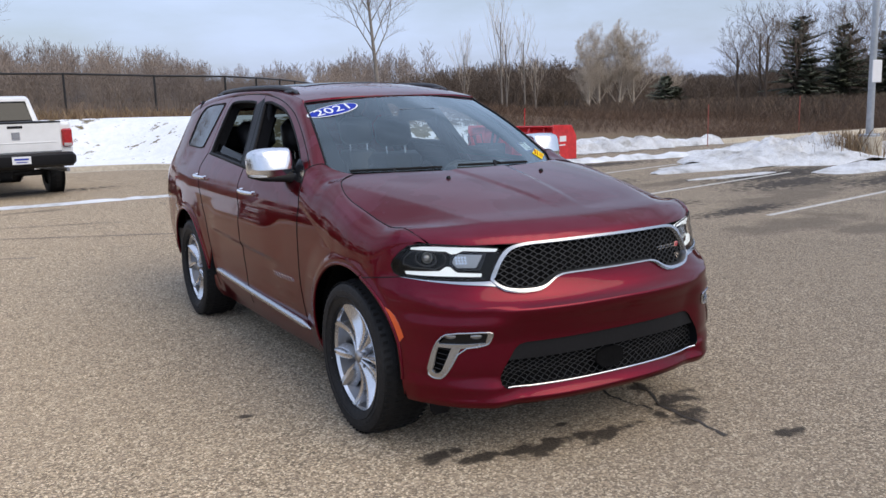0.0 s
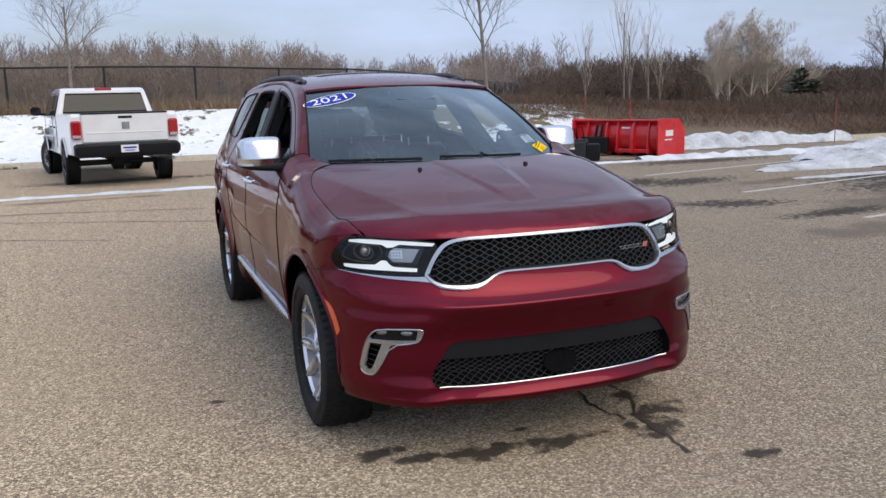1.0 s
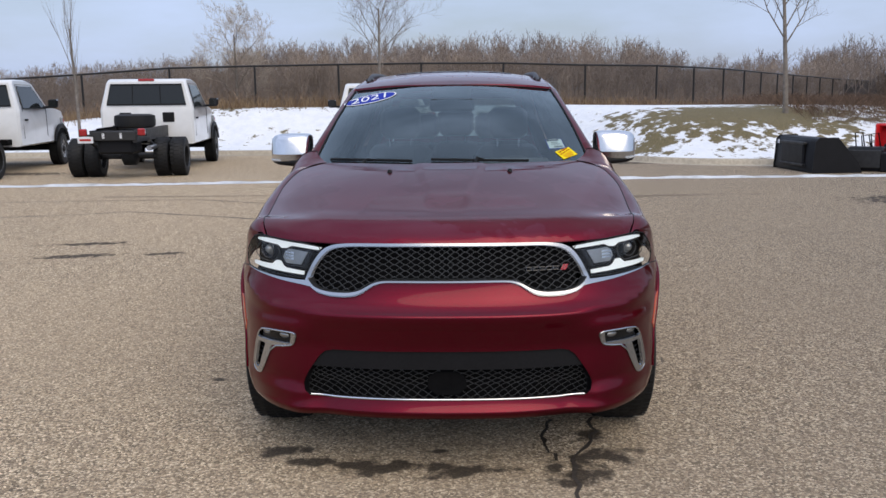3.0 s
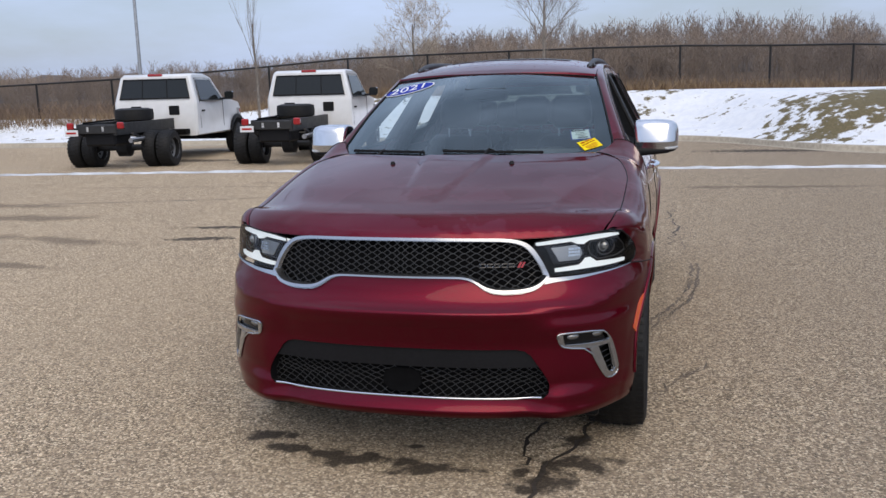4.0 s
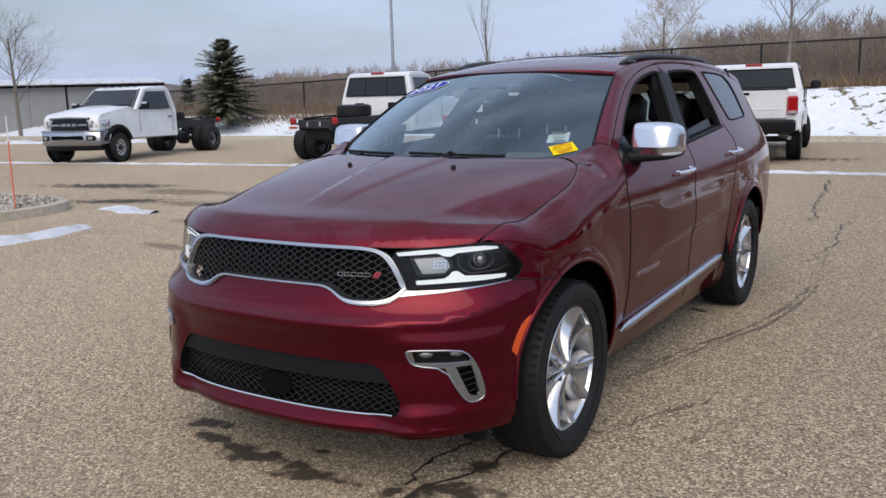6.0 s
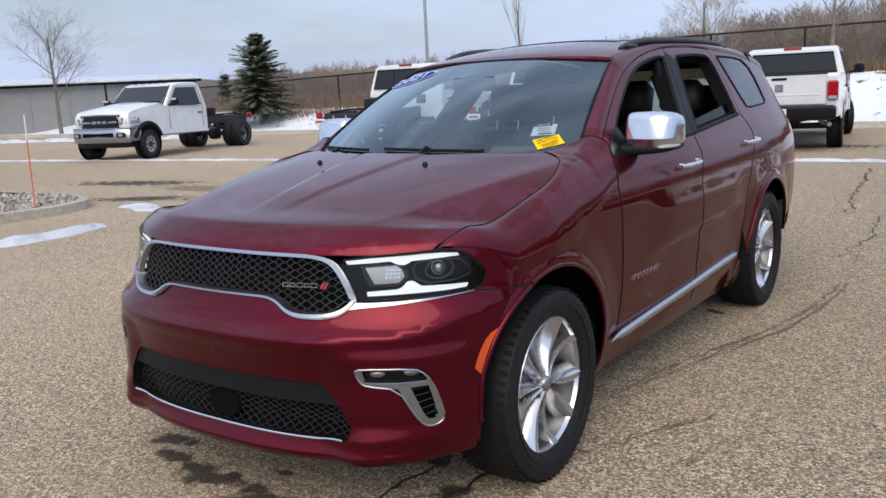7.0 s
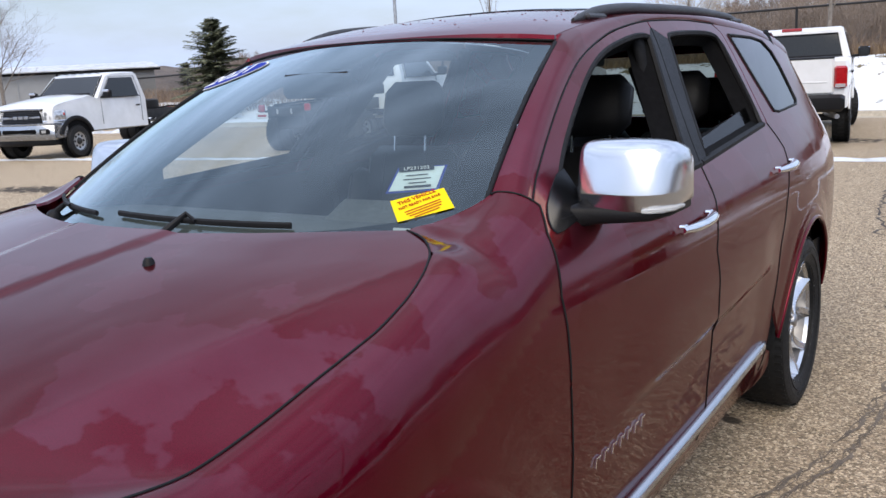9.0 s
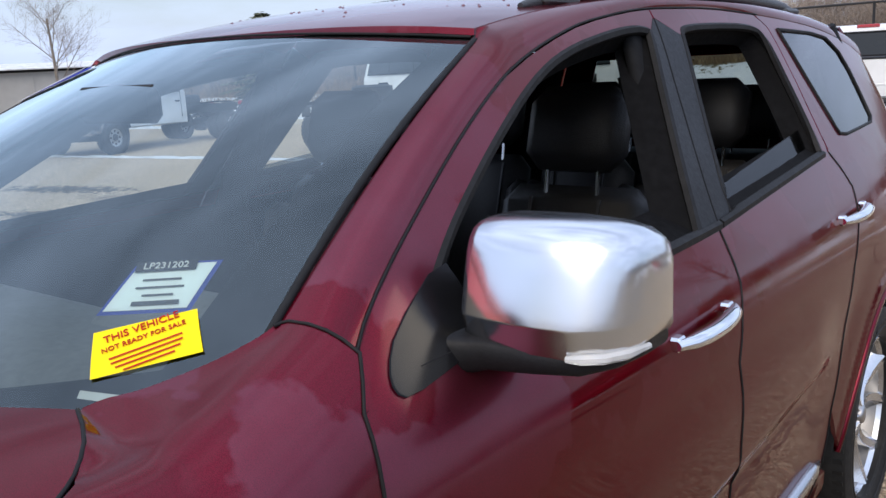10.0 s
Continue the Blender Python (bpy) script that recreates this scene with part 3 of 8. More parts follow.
_rt = BANK.math("MULTIPLY", BANK.math("MULTIPLY", BANK.math("SUBTRACT", _xyz.outputs["X"], 10.5), .5, clamp=True), BANK.math("MULTIPLY", BANK.math("SUBTRACT", _xyz.outputs["Y"], 15.2), .8, clamp=True))
_rt = BANK.math("MAXIMUM", _rt, BANK.math("MULTIPLY", BANK.math("SUBTRACT", _xyz.outputs["X"], 16.6), .8, clamp=True))
_far = BANK.math("MAXIMUM", _far, _rt)
_sn = BANK.math("ADD", BANK.math("ADD", _sn, _mound), BANK.math("MULTIPLY", _far, .45))
_cov = BANK.ramp(_sn, (0.560, 0.0), (0.600, 1.0))
_grass = BANK.ramp(_n3, (0.3, (0.085, 0.065, 0.034)), (0.55, (0.165, 0.135, 0.062)), (0.75, (0.27, 0.20, 0.11)))
_straw = BANK.mix(_far, _grass, BANK.ramp(_n3, (0.3, (0.105, 0.070, 0.046)), (0.7, (0.20, 0.140, 0.092))))
BANK.to("Base Color", BANK.mix(_cov, BANK.ramp(_n2, (0.3, (0.74, 0.77, 0.82)), (0.6, (0.86, 0.88, 0.90))), _straw))
BANK.bump(BANK.math("ADD", _n2, BANK.math("MULTIPLY", _n3, .3)), .7, .08)

KERB = plain("kerb_concrete", (0.42, 0.37, 0.29), .85, grain=.3, scale=14, bump=.3)
SNOW = Mat("old_snow", .55, 0.0, (.8, .83, .87), Subsurface_Weight=.15, Subsurface_Radius=(.03, .03, .04))
SNOW.to("Base Color", SNOW.ramp(SNOW.noise(2.6, 6, .62), (.30, (.38, .38, .375)), (.48, (.62, .64, .66)), (.72, (.82, .84, .87))))
SNOW.bump(SNOW.noise(9, 6, .65), .8, .05)
HEAP_SNOW = Mat("gritty_ploughed_snow", .6, 0.0, (.6, .62, .64))
_hs = HEAP_SNOW.ramp(HEAP_SNOW.noise(1.9, 7, .68), (.31, (.30, .292, .275)), (.43, (.62, .625, .625)), (.60, (.84, .86, .88)))
HEAP_SNOW.to("Base Color", HEAP_SNOW.mix(HEAP_SNOW.ramp(HEAP_SNOW.noise(34, 4, .7), (.57, 0.0), (.68, .55)), _hs, (.17, .145, .115)))
HEAP_SNOW.bump(HEAP_SNOW.noise(6, 8, .72), 1.0, .12)
LINE = Mat("faded_line_paint", .75, 0.0, (.6, .56, .48))
LINE.to("Base Color", LINE.ramp(LINE.noise(40, 4), (.38, (.26, .235, .20)), (.55, (.62, .60, .55))))
TAR = plain("crack_filler", (0.046, 0.037, 0.029), .7, grain=.35, scale=40)

xs = [-420, -260, -160, -100, -70, -52] + [float(v) for v in np.arange(-42, 34, .7)] + [36, 42, 52, 70, 100, 160, 260, 420]


def sheet_rows(rows, name, mat, label, category):
    vs, fs = [], []
    for fy in rows:
        for x in xs:
            y = fy(x)
            vs.append((x, y, ground_z(x, y) if y > kerb_y(x) + .01 else 0.0))
    n = len(xs)
    for i in range(len(rows) - 1):
        for j in range(n - 1):
            fs.append((i * n + j, i * n + j + 1, (i + 1) * n + j + 1, (i + 1) * n + j))
    me = bpy.data.meshes.new(name)
    me.from_pydata(vs, [], fs)
    me.materials.append(mat.m)
    me.shade_smooth()
    return tagged(new(name, me), label, category, kind="structure")


# the lot and the bank meet under the kerb
def lot_row(t):
    return lambda x: (-200 + (kerb_y(x) - .05 + 200) * t)


tl = [0, .5, .8, .87, .89] + [float(v) for v in np.linspace(.90, 1, 12)]
sheet_rows([lot_row(t) for t in tl], "ground", ASPHALT, "worn tan-grey asphalt lot with damp stains", "asphalt lot")
dl = [.10] + [float(v) for v in np.arange(.5, 14, .5)] + [16, 19, 23, 28, 34, 42, 55, 75, 100, 140, 200, 300, 600, 1500]
sheet_rows([(lambda x, d=d: kerb_y(x) + d) for d in dl], "ground_bank", BANK, "grass bank under thin patchy snow", "grass bank")

# kerb: a real step with a rounded edge, and its gutter pan
kx = [float(v) for v in np.arange(-42, 34, .25)]
vs, fs = [], []
prof = [(-.50, .004), (-.16, .006), (-.13, .02), (-.10, .115), (-.07, .132), (.10, .135), (.12, .09)]
for x in kx:
    for d, z in prof:
        vs.append((x, kerb_y(x) + d, z))
for i in range(len(kx) - 1):
    for j in range(len(prof) - 1):
        a = i * len(prof) + j
        fs.append((a, a + len(prof), a + len(prof) + 1, a + 1))
g = Geo().add(vs, fs)
ob = part("kerb", g, KERB, smooth=50)
tagged(ob, "tan concrete kerb along the edge of the lot", "kerb", kind="structure")


def strip(name, pts, w, mat, z=.005, label="", category="", kind="structure", wob=.0, seed=1, h=0.0):
    """A narrow band on the ground along points, with an uneven edge; h makes it a low ridge."""
    rnd = random.Random(seed)
    P = dense(pts, .25 if wob else 1.0, False)
    vs, fs = [], []
    for i, p in enumerate(P):
        a, b = Vector(P[max(0, i - 1)]), Vector(P[min(len(P) - 1, i + 1)])
        d = (b - a).normalized()
        n = Vector((-d.y, d.x))
        k = (w[0] + (w[1] - w[0]) * i / max(1, len(P) - 1)) if isinstance(w, tuple) else w
        l, r = k / 2 * (1 + rnd.uniform(-wob, wob)), k / 2 * (1 + rnd.uniform(-wob, wob))
        hh = h * (1 + rnd.uniform(-.5, .5))
        row = ((-l, z), (r, z)) if h == 0 else ((-l, z - .003), (-l * .6, z + hh * .7), (0, z + hh), (r * .6, z + hh * .7), (r, z - .003))
        for o, zz in row:
            vs.append((p[0] + n.x * o, p[1] + n.y * o, zz))
    k = 2 if h == 0 else 5
    for i in range(len(P) - 1):
        for j in range(k - 1):
            fs.append((i * k + j, i * k + j + 1, (i + 1) * k + j + 1, (i + 1) * k + j))
    ob = part(name, Geo().add(vs, fs), mat, smooth=80)
    return tagged(ob, label, category, kind=kind)


# thawing snow left along the edge of the drive
strip("snow_line", [(-26, 9.6), (-22, 10.25), (-15, 11.3), (-9.3, 12.0), (-3.3, 12.62), (1, 12.75), (5.7, 12.9), (10, 12.95), (13.5, 13.1)], .26, SNOW, .004, "thin line of old snow across the asphalt", "snow", wob=.35, h=.03, seed=4)
strip("snow_ridge", [(9.5, 13.05), (12, 12.9), (14.5, 12.6), (16.5, 12.3)], (.3, .9), SNOW, .004, "low ridge of old snow", "snow", wob=.5, h=.10, seed=6)
# painted bay lines
for a, b in (((7.6, 9.9), (12.0, 10.9)), ((7.3, 6.75), (11.9, 7.7)), ((6.7, 3.85), (12.5, 4.9))):
    strip("line_marking", [a, b], .10, LINE, .004, "faded white parking bay line", "bay line", seed=3)
# cracks and sealed cracks
rnd = random.Random(5)


def crack(pts, w, seed):
    rnd = random.Random(seed)
    P = [(x + rnd.gauss(0, .03 if y > 2 else .014), y + rnd.gauss(0, .03 if y > 2 else .014)) for x, y in dense(pts, .11 if pts[0][1] > 2 else .05, False)]
    strip("crack", P, w * .68, TAR, .003, "dark crack in the asphalt", "crack", wob=.7, seed=seed)


crack([(.48, -.07), (.46, -.28), (.47, -.49), (.50, -.57)], .022, 2)
crack([(.71, -.06), (.67, -.29), (.59, -.50), (.55, -.68), (.54, -.86), (.55, -1.03)], .026, 3)
crack([(.46, 11.69), (.62, 9.72), (.64, 8.74), (.70, 8.06), (.80, 7.09)], .032, 5)
crack([(1.17, 7.31), (1.14, 6.24), (1.18, 5.70), (1.12, 5.18), (1.10, 4.45), (1.05, 3.80)], .028, 6)
crack([(7.5, 8.2), (8.6, 8.0), (10, 7.8), (11.3, 7.9)], .05, 8)
# the broken double line that a tyre has left beside the car, and a fainter one
SCUFF = plain("tyre_scuff", (0.15, 0.122, 0.094), .85, grain=.5, scale=60)
track = [(.77, .90), (.80, 1.21), (.92, 1.71), (1.13, 2.37), (1.22, 2.86), (1.27, 3.57), (1.23, 4.5), (1.17, 5.4)]
r5 = random.Random(15)
for off, n, w in ((0, 34, .010), (.05, 24, .008)):
    T = dense([(x + off, y - off * .6) for x, y in track], .05, False)
    for i in range(n):
        k = int(r5.uniform(0, .96) * (len(T) - 14))
        seg = [(x + r5.gauss(0, .012), y + r5.gauss(0, .012)) for x, y in T[k:k + r5.randint(6, 13)]]
        strip("tyre_mark", seg, w * r5.uniform(.35, 1.0), SCUFF, .0025 + i * .00005 + off * .01, "dark tyre scuff on asphalt", "tyre mark", wob=.95, seed=100 + i)
for P, w in (([(-9, 9.3), (-6.1, 9.6), (-4.3, 9.7), (-2.1, 8.7), (0, 7.6)], .05), ([(-8, 7.2), (-5.4, 7.9), (-4.8, 8.2), (-3.1, 7.5), (-1.8, 6.8)], .06), ([(-6, 10.2), (-3, 10.2), (-.5, 9.4)], .05)):
    strip("tyre_mark", P, w, SCUFF, .003, "long faint tyre track on asphalt", "tyre mark", wob=.6, seed=33)
for i in range(9):
    T = dense([(.94, .25), (1.15, .71), (1.37, 1.10)], .05, False)
    k = int(r5.uniform(0, .9) * (len(T) - 5))
    seg = [(x + r5.gauss(0, .02), y + r5.gauss(0, .02)) for x, y in T[k:k + 4]]
    strip("tyre_mark", seg, .008 * r5.uniform(.4, 1.0), SCUFF, .0025 + i * .00005, "dark tyre scuff on asphalt", "tyre mark", wob=.95, seed=140 + i)

# -- the snow heap by the lamp post --
def heap(name, cx, cy, rx, ry, h, seed, n=46, label="", tone=HEAP_SNOW):
    vs, fs = [], []
    off = Vector((seed * 7.3, seed * 3.1, 0))
    for i in range(n + 1):
        for j in range(n + 1):
            u, v = i / n * 2 - 1, j / n * 2 - 1
            x, y = cx + u * rx, cy + v * ry
            e = noise.noise(Vector((u * 1.6, v * 1.6, 0)) + off) * .42
            d = max(0, 1 - math.hypot(u, v) - e * .6)
            z = h * d ** .75 * (.78 + .55 * noise.fractal(Vector((x * .9, y * .9, seed)), .8, 2.0, 6) + .16 * noise.noise(Vector((x * 4, y * 4, seed))) + .13 * noise.noise(Vector((x * 11, y * 11, seed)))) if d > 0 else -.03
            vs.append((x, y, z if z > .008 else -.03))
    for i in range(n):
        for j in range(n):
            a = i * (n + 1) + j
            fs.append((a, a + n + 1, a + n + 2, a + 1))
    ob = part(name, Geo().add(vs, fs), tone, smooth=180)
    return tagged(ob, label, "snow mound")


heap("snow_mound", 15.4, 10.2, 3.6, 2.2, .56, 1, 96, "mound of gritty grey ploughed snow beside a lamp post")
heap("snow_mound", 12.6, 9.6, 2.8, .8, .20, 2, 64, "low tongue of ploughed snow on asphalt")
heap("snow_mound", 14.6, 7.2, 2.6, .8, .20, 3, 64, "low tongue of ploughed snow on asphalt")
heap("snow_mound", 10.6, 7.9, 1.3, .22, .05, 4, 30, "thin patch of slush on asphalt")
# ---- the dark red sport utility vehicle ----
CX = 0.022
suv = thing("suv", "dark red metallic seven-seat suv with chrome grille parked on asphalt", "car", at=pose(CX, 0, 0))
HUB_Z, HUB_Y, HUB_X, ARCH = 0.372, (0.04, 3.0), 0.808, 0.464

_wz = curve((.22, .83), (.30, .868), (.40, .900), (.55, .926), (.72, .941), (.88, .944), (.98, .938), (1.06, .922), (1.12, .900), (1.18, .868),
            (1.26, .822), (1.36, .768), (1.48, .705), (1.60, .642), (1.67, .598), (1.74, .55))
_py = curve((-.6, .92), (-.38, .962), (-.15, .982), (.2, .988), (.8, .989), (1.7, 1.0), (2.9, 1.0), (3.4, .985), (3.8, .95), (4.05, .90))
_ns = curve((.60, 0.022), (1.0, 0.012), (1.6, 0.0), (4, 0.0))


def flare(y, z):
    out = 0.0
    for hy in HUB_Y:
        r = math.hypot(y - hy, z - HUB_Z)
        out += 0.014 * sm(.66, .50, r) + 0.009 * sm(.526, .488, r)
    return out


def S(y, z):
    """The flank: from height and place along the car to the half width."""
    x = _wz(z) * _py(y) - _ns(max(.6, y)) * sm(1.08, 1.25, z)
    x += flare(y, z) * sm(1.1, .8, z)
    w = sm(.9, 1.3, y) * sm(2.45, 2.2, y)
    x += w * 0.009 * math.tanh((z - (0.660 + 0.042 * y)) / 0.014) * sm(.42, .55, z) * sm(.98, .85, z)
    return (x, y, z)


# front mask: a plan curve at every height
_fb = curve((.20, .53), (.25, .615), (.285, .666), (.305, .680), (.316, .682), (.330, .672), (.36, .660), (.40, .650), (.56, .652), (.64, .672), (.702, .694), (.711, .694), (.719, .682), (.745, .652), (.78, .631), (.82, .617), (.88, .606), (.97, .580), (1.02, .560))
_fn = curve((.22, 2.5), (.35, 2.55), (.45, 2.8), (.60, 2.65), (.70, 2.55), (.86, 2.2), (1.0, 2.2))
YB = -0.15
_rise = curve((0, 0), (.35, .001), (.55, .005), (.70, .013), (.77, .024), (.83, .046), (.90, .07))


def plan(t, z):
    n = _fn(z)
    a = (_wz(z) + .030 * sm(.56, .34, z)) * _py(YB)
    s, c = abs(math.sin(t)), abs(math.cos(t))
    x = a * s ** (2 / n)
    zz = z - _rise(x) * sm(.60, .70, z) * sm(.93, .80, z)     # the crease climbs towards the lamp's outer end
    return math.copysign(x, t), YB - _fb(zz) * c ** (2 / n)


_tab = []
_q = 0.0
for _i in range(401):
    _t = (math.pi / 2) * _i / 400
    _s, _c = math.sin(_t), math.cos(_t)
    _p = (0.92 * _s ** (2 / 2.4), -0.62 * _c ** (2 / 2.4))
    if _i:
        _q += math.hypot(_p[0] - _o[0], _p[1] - _o[1])
    _o = _p
    _tab.append((_q, _t, _p[0]))
QMAX = _q


def q_t(q):
    s, q = math.copysign(1, q), min(abs(q), QMAX - 1e-6)
    lo, hi = 0, 400
    while hi - lo > 1:
        m = (lo + hi) // 2
        lo, hi = (m, hi) if _tab[m][0] <= q else (lo, m)
    a, b = _tab[lo], _tab[hi]
    return s * (a[1] + (b[1] - a[1]) * (q - a[0]) / (b[0] - a[0]))


def F(q, z):
    """The front mask: arc place and height to a point."""
    t = q_t(q)
    x, y = plan(t, z)
    k = sm(1.0, 1.5, abs(t))
    x += math.copysign(flare(y, z) * k, x)
    # the fog lamp's pod has a brow over it, and the chin's corner a lip below it
    ax = abs(x)
    y -= 0.022 * sm(.46, .62, ax) * sm(.93, .86, ax) * sm(.702, .638, z)
    y -= 0.032 * sm(.48, .66, ax) * sm(.95, .88, ax) * sm(.435, .365, z)
    return (x, y, z)


def at_x(x, z):
    """The arc place at which the mask has the lateral place x at height z."""
    lo, hi = 0.0, QMAX - 1e-4
    for _ in range(26):
        m = (lo + hi) / 2
        lo, hi = (m, hi) if F(m, z)[0] < abs(x) else (lo, m)
    return math.copysign(lo, x)


def XZ(*pts):
    return [(at_x(x, z), z) for x, z in pts]


def fe(x):
    a = .915
    u = min(.999, abs(x) / a)
    return YB - .574 * (1 - u ** 2.2) ** (1 / 2.2)


_hg = curve((-.05, -.07), (0, 0), (.015, .024), (.05, .052), (.100, .082), (.114, .087), (.25, .111), (.45, .154), (.70, .200), (.90, .232), (1.1, .258), (1.3, .266))


_crease = curve((-.55, .50), (-.45, .54), (-.155, .635), (.21, .74), (.40, .785), (.6, .82))


_bulge = curve((-.6, .055), (-.3, .085), (.0, .125), (.3, .165))


def hood(x, y):
    ax = abs(x)
    d = y - fe(x)
    z = .975 + _hg(d) - 0.016 * (ax / .83) ** 3 * sm(.0, .40, d)
    o = ax - _crease(y)
    z -= 0.165 * .5 * (o + math.sqrt(o * o + .00005)) * sm(.02, .22, d)
    z += 0.007 * sm(_bulge(y) + .030, _bulge(y) - .018, ax) * sm(.16, .5, d)
    return (x, y, z)


_xh = curve((-.56, .70), (-.50, .765), (-.40, .803), (-.25, .822), (0, .832), (.15, .835), (.25, .826), (.34, .806), (.40, .783), (.43, .765), (.46, .735), (.48, .700), (.495, .666), (.52, .666), (.55, .680), (.60, .702), (.65, .728), (.70, .743), (.76, .742), (.9, .70))
_v0 = curve((-.6, .86), (-.4, .87), (-.2, .875), (0, .875), (.18, .885), (.32, .925), (.46, .985), (.60, 1.035), (.75, 1.075), (.9, 1.11))


_zh = curve((.43, hood(.765, .43)[2]), (.495, hood(.666, .495)[2]), (.55, 1.226), (.60, 1.235), (.65, 1.251), (.70, 1.270), (.76, 1.297))


def hz(y):
    return hood(_xh(y), y)[2] if y < .43 else _zh(y)


V1, V2 = 1.30, 1.36     # the pseudo heights at which a fender turns level and at which it ends
_xs = curve((-.56, .70), (-.50, .765), (-.40, .803), (-.25, .822), (0, .832), (.15, .835), (.25, .826), (.34, .806), (.40, .785), (.43, .774), (.50, .765), (.60, .757), (.70, .747), (.9, .70))
_zs = curve((.40, hood(.783, .40)[2]), (.43, hood(.765, .43)[2]), (.495, 1.200), (.55, 1.215), (.60, 1.230), (.65, 1.248), (.70, 1.267), (.76, 1.294))


def fender(y, v):
    v0 = _v0(y)
    if v <= v0:
        return S(y, v)
    xs, xh, zh = S(y, v0)[0], _xs(y), _zs(y) if y > .42 else hz(y)
    if v > V1:
        f = (v - V1) / (V2 - V1)
        return (xh + (_xh(y) - xh) * f, y, zh + (hz(y) - zh) * abs(f) ** 1.4)
    a = (v - v0) / (V1 - v0) * math.pi / 2
    return (xh + (xs - xh) * math.cos(a) ** 0.9 if a < 1.5707 else xh, y, v0 + (zh - v0) * math.sin(a))


def screen(x, w):
    """The windscreen: lateral place (as at its foot) and way up, 0 to 1."""
    u = x / .75
    k = 1 - .20 * w
    y0, y1 = .30 + .32 * u * u, 1.20 + .12 * u * u
    z0, z1 = 1.196 + .008 * u * u, 1.632 - .032 * u * u
    b = math.sin(math.pi * w) * 0.022
    return (x * k, y0 + (y1 - y0) * w - b * .6, z0 + (z1 - z0) * w + b)


_rz = curve((1.15, 1.622), (1.3, 1.662), (1.6, 1.708), (2.0, 1.738), (2.6, 1.745), (3.2, 1.728), (3.7, 1.688), (4.0, 1.645))
_rx = curve((1.2, .600), (1.6, .590), (2.6, .585), (3.4, .572), (4.0, .545))


def roof(u, y):
    x = u * _rx(y)
    yy = y
    return (x, yy, _rz(y) - .048 * abs(u) ** 2.4)


def E1(y):
    if y < 1.32:
        w = (y - .62) / .70
        p = screen(.75, w)
        return Vector((p[0] + .006, y, p[2] + .002))
    p = roof(1.0, y)
    return Vector((p[0] + .006, y, p[2] - .001))


_e2 = curve((.66, 1.16), (.72, 1.198), (.80, 1.262), (.96, 1.359), (1.2, 1.488), (1.33, 1.545), (1.5, 1.596), (1.69, 1.634), (2.04, 1.668), (2.4, 1.676), (2.7, 1.668), (3.2, 1.640), (3.6, 1.590), (4.0, 1.50))


def ring(y, w):
    """Pillar and roof side: w 0 at the door's edge, 1 at the screen's or the roof's."""
    z = _e2(y)
    a, b = Vector(S(y, z)), E1(y)
    p = a.lerp(b, w)
    n = Vector((.8, -.2, .55))
    return tuple(p + n * (0.030 * math.sin(math.pi * w) * (b - a).length / .2))


# -- panel outlines, in (y, z) on the flank --
def arch_r(hy, r, a):
    """The front openings reach further forward over the tyre."""
    return r + (.030 * math.exp(-((a - 138) / 26) ** 2) if hy < 1 else 0.0)


def arc(hy, r, a0, a1, n=26):
    out = []
    for i in range(n + 1):
        a = a0 + (a1 - a0) * i / n
        k = arch_r(hy, r, a)
        out.append((hy + k * math.cos(radians(a)), HUB_Z + k * math.sin(radians(a))))
    return out


A0 = next(a for a in np.arange(100, 140, .1) if HUB_Y[0] + arch_r(HUB_Y[0], ARCH, a) * math.cos(radians(a)) <= YB)     # where the arch passes from fender to bumper


SEAM_F = [(.66, .30), (.690, .44), (.695, .60), (.682, .86), (.688, 1.02), (.692, 1.10), (.70, 1.165)]
SEAM_B = [(1.69, .33), (1.675, .8), (1.690, .96), (1.775, 1.10), (1.797, 1.206)]
SEAM_C = [(2.42, .33), (2.43, .60), (2.50, .82), (2.60, .97), (2.72, 1.08), (2.79, 1.16), (2.775, 1.215), (2.745, 1.262)]
GAP = 0.0035


def door_edge(y0, y1):
    return [(float(y), _e2(float(y)) - .003) for y in np.linspace(y0, y1, 14)]


# side fenders
fend = arc(HUB_Y[0], ARCH, A0, -3) + [(.60, .348), (.672, .36)] + [(a - GAP, b) for a, b in SEAM_F[1:]] + [(.735, 1.21), (.70, V2)] + [(float(y), V2) for y in np.linspace(.69, .43, 27)] + [(.425, V1), (YB, V1)]
fend[0] = (YB, fend[0][1])
fend_poly = fend


# corner over the headlamp: laid from the mask's top outline to the hood's edge
def corner_z(s):
    return .987 - (.987 - _v0(YB)) * sm(.30, 1.0, s)


def corner(s, w):
    y = -.56 + s * (YB + .56)
    xh, zh = _xh(y), hz(y)
    zt = corner_z(s)
    # outer side: the mask at that height
    lo, hi = 0.0, QMAX - 1e-4
    for _ in range(24):
        m = (lo + hi) / 2
        lo, hi = (m, hi) if F(m, zt)[1] < y else (lo, m)
    xo = F(lo, zt)[0] + (S(YB, zt)[0] - F(QMAX - 1e-4, zt)[0]) * sm(.5, 1.0, s)
    t = (math.pi / 2) * w
    return (xh + (xo - xh) * max(0.0, math.cos(t)) ** .9, y, zt + (zh - zt) * math.sin(t))


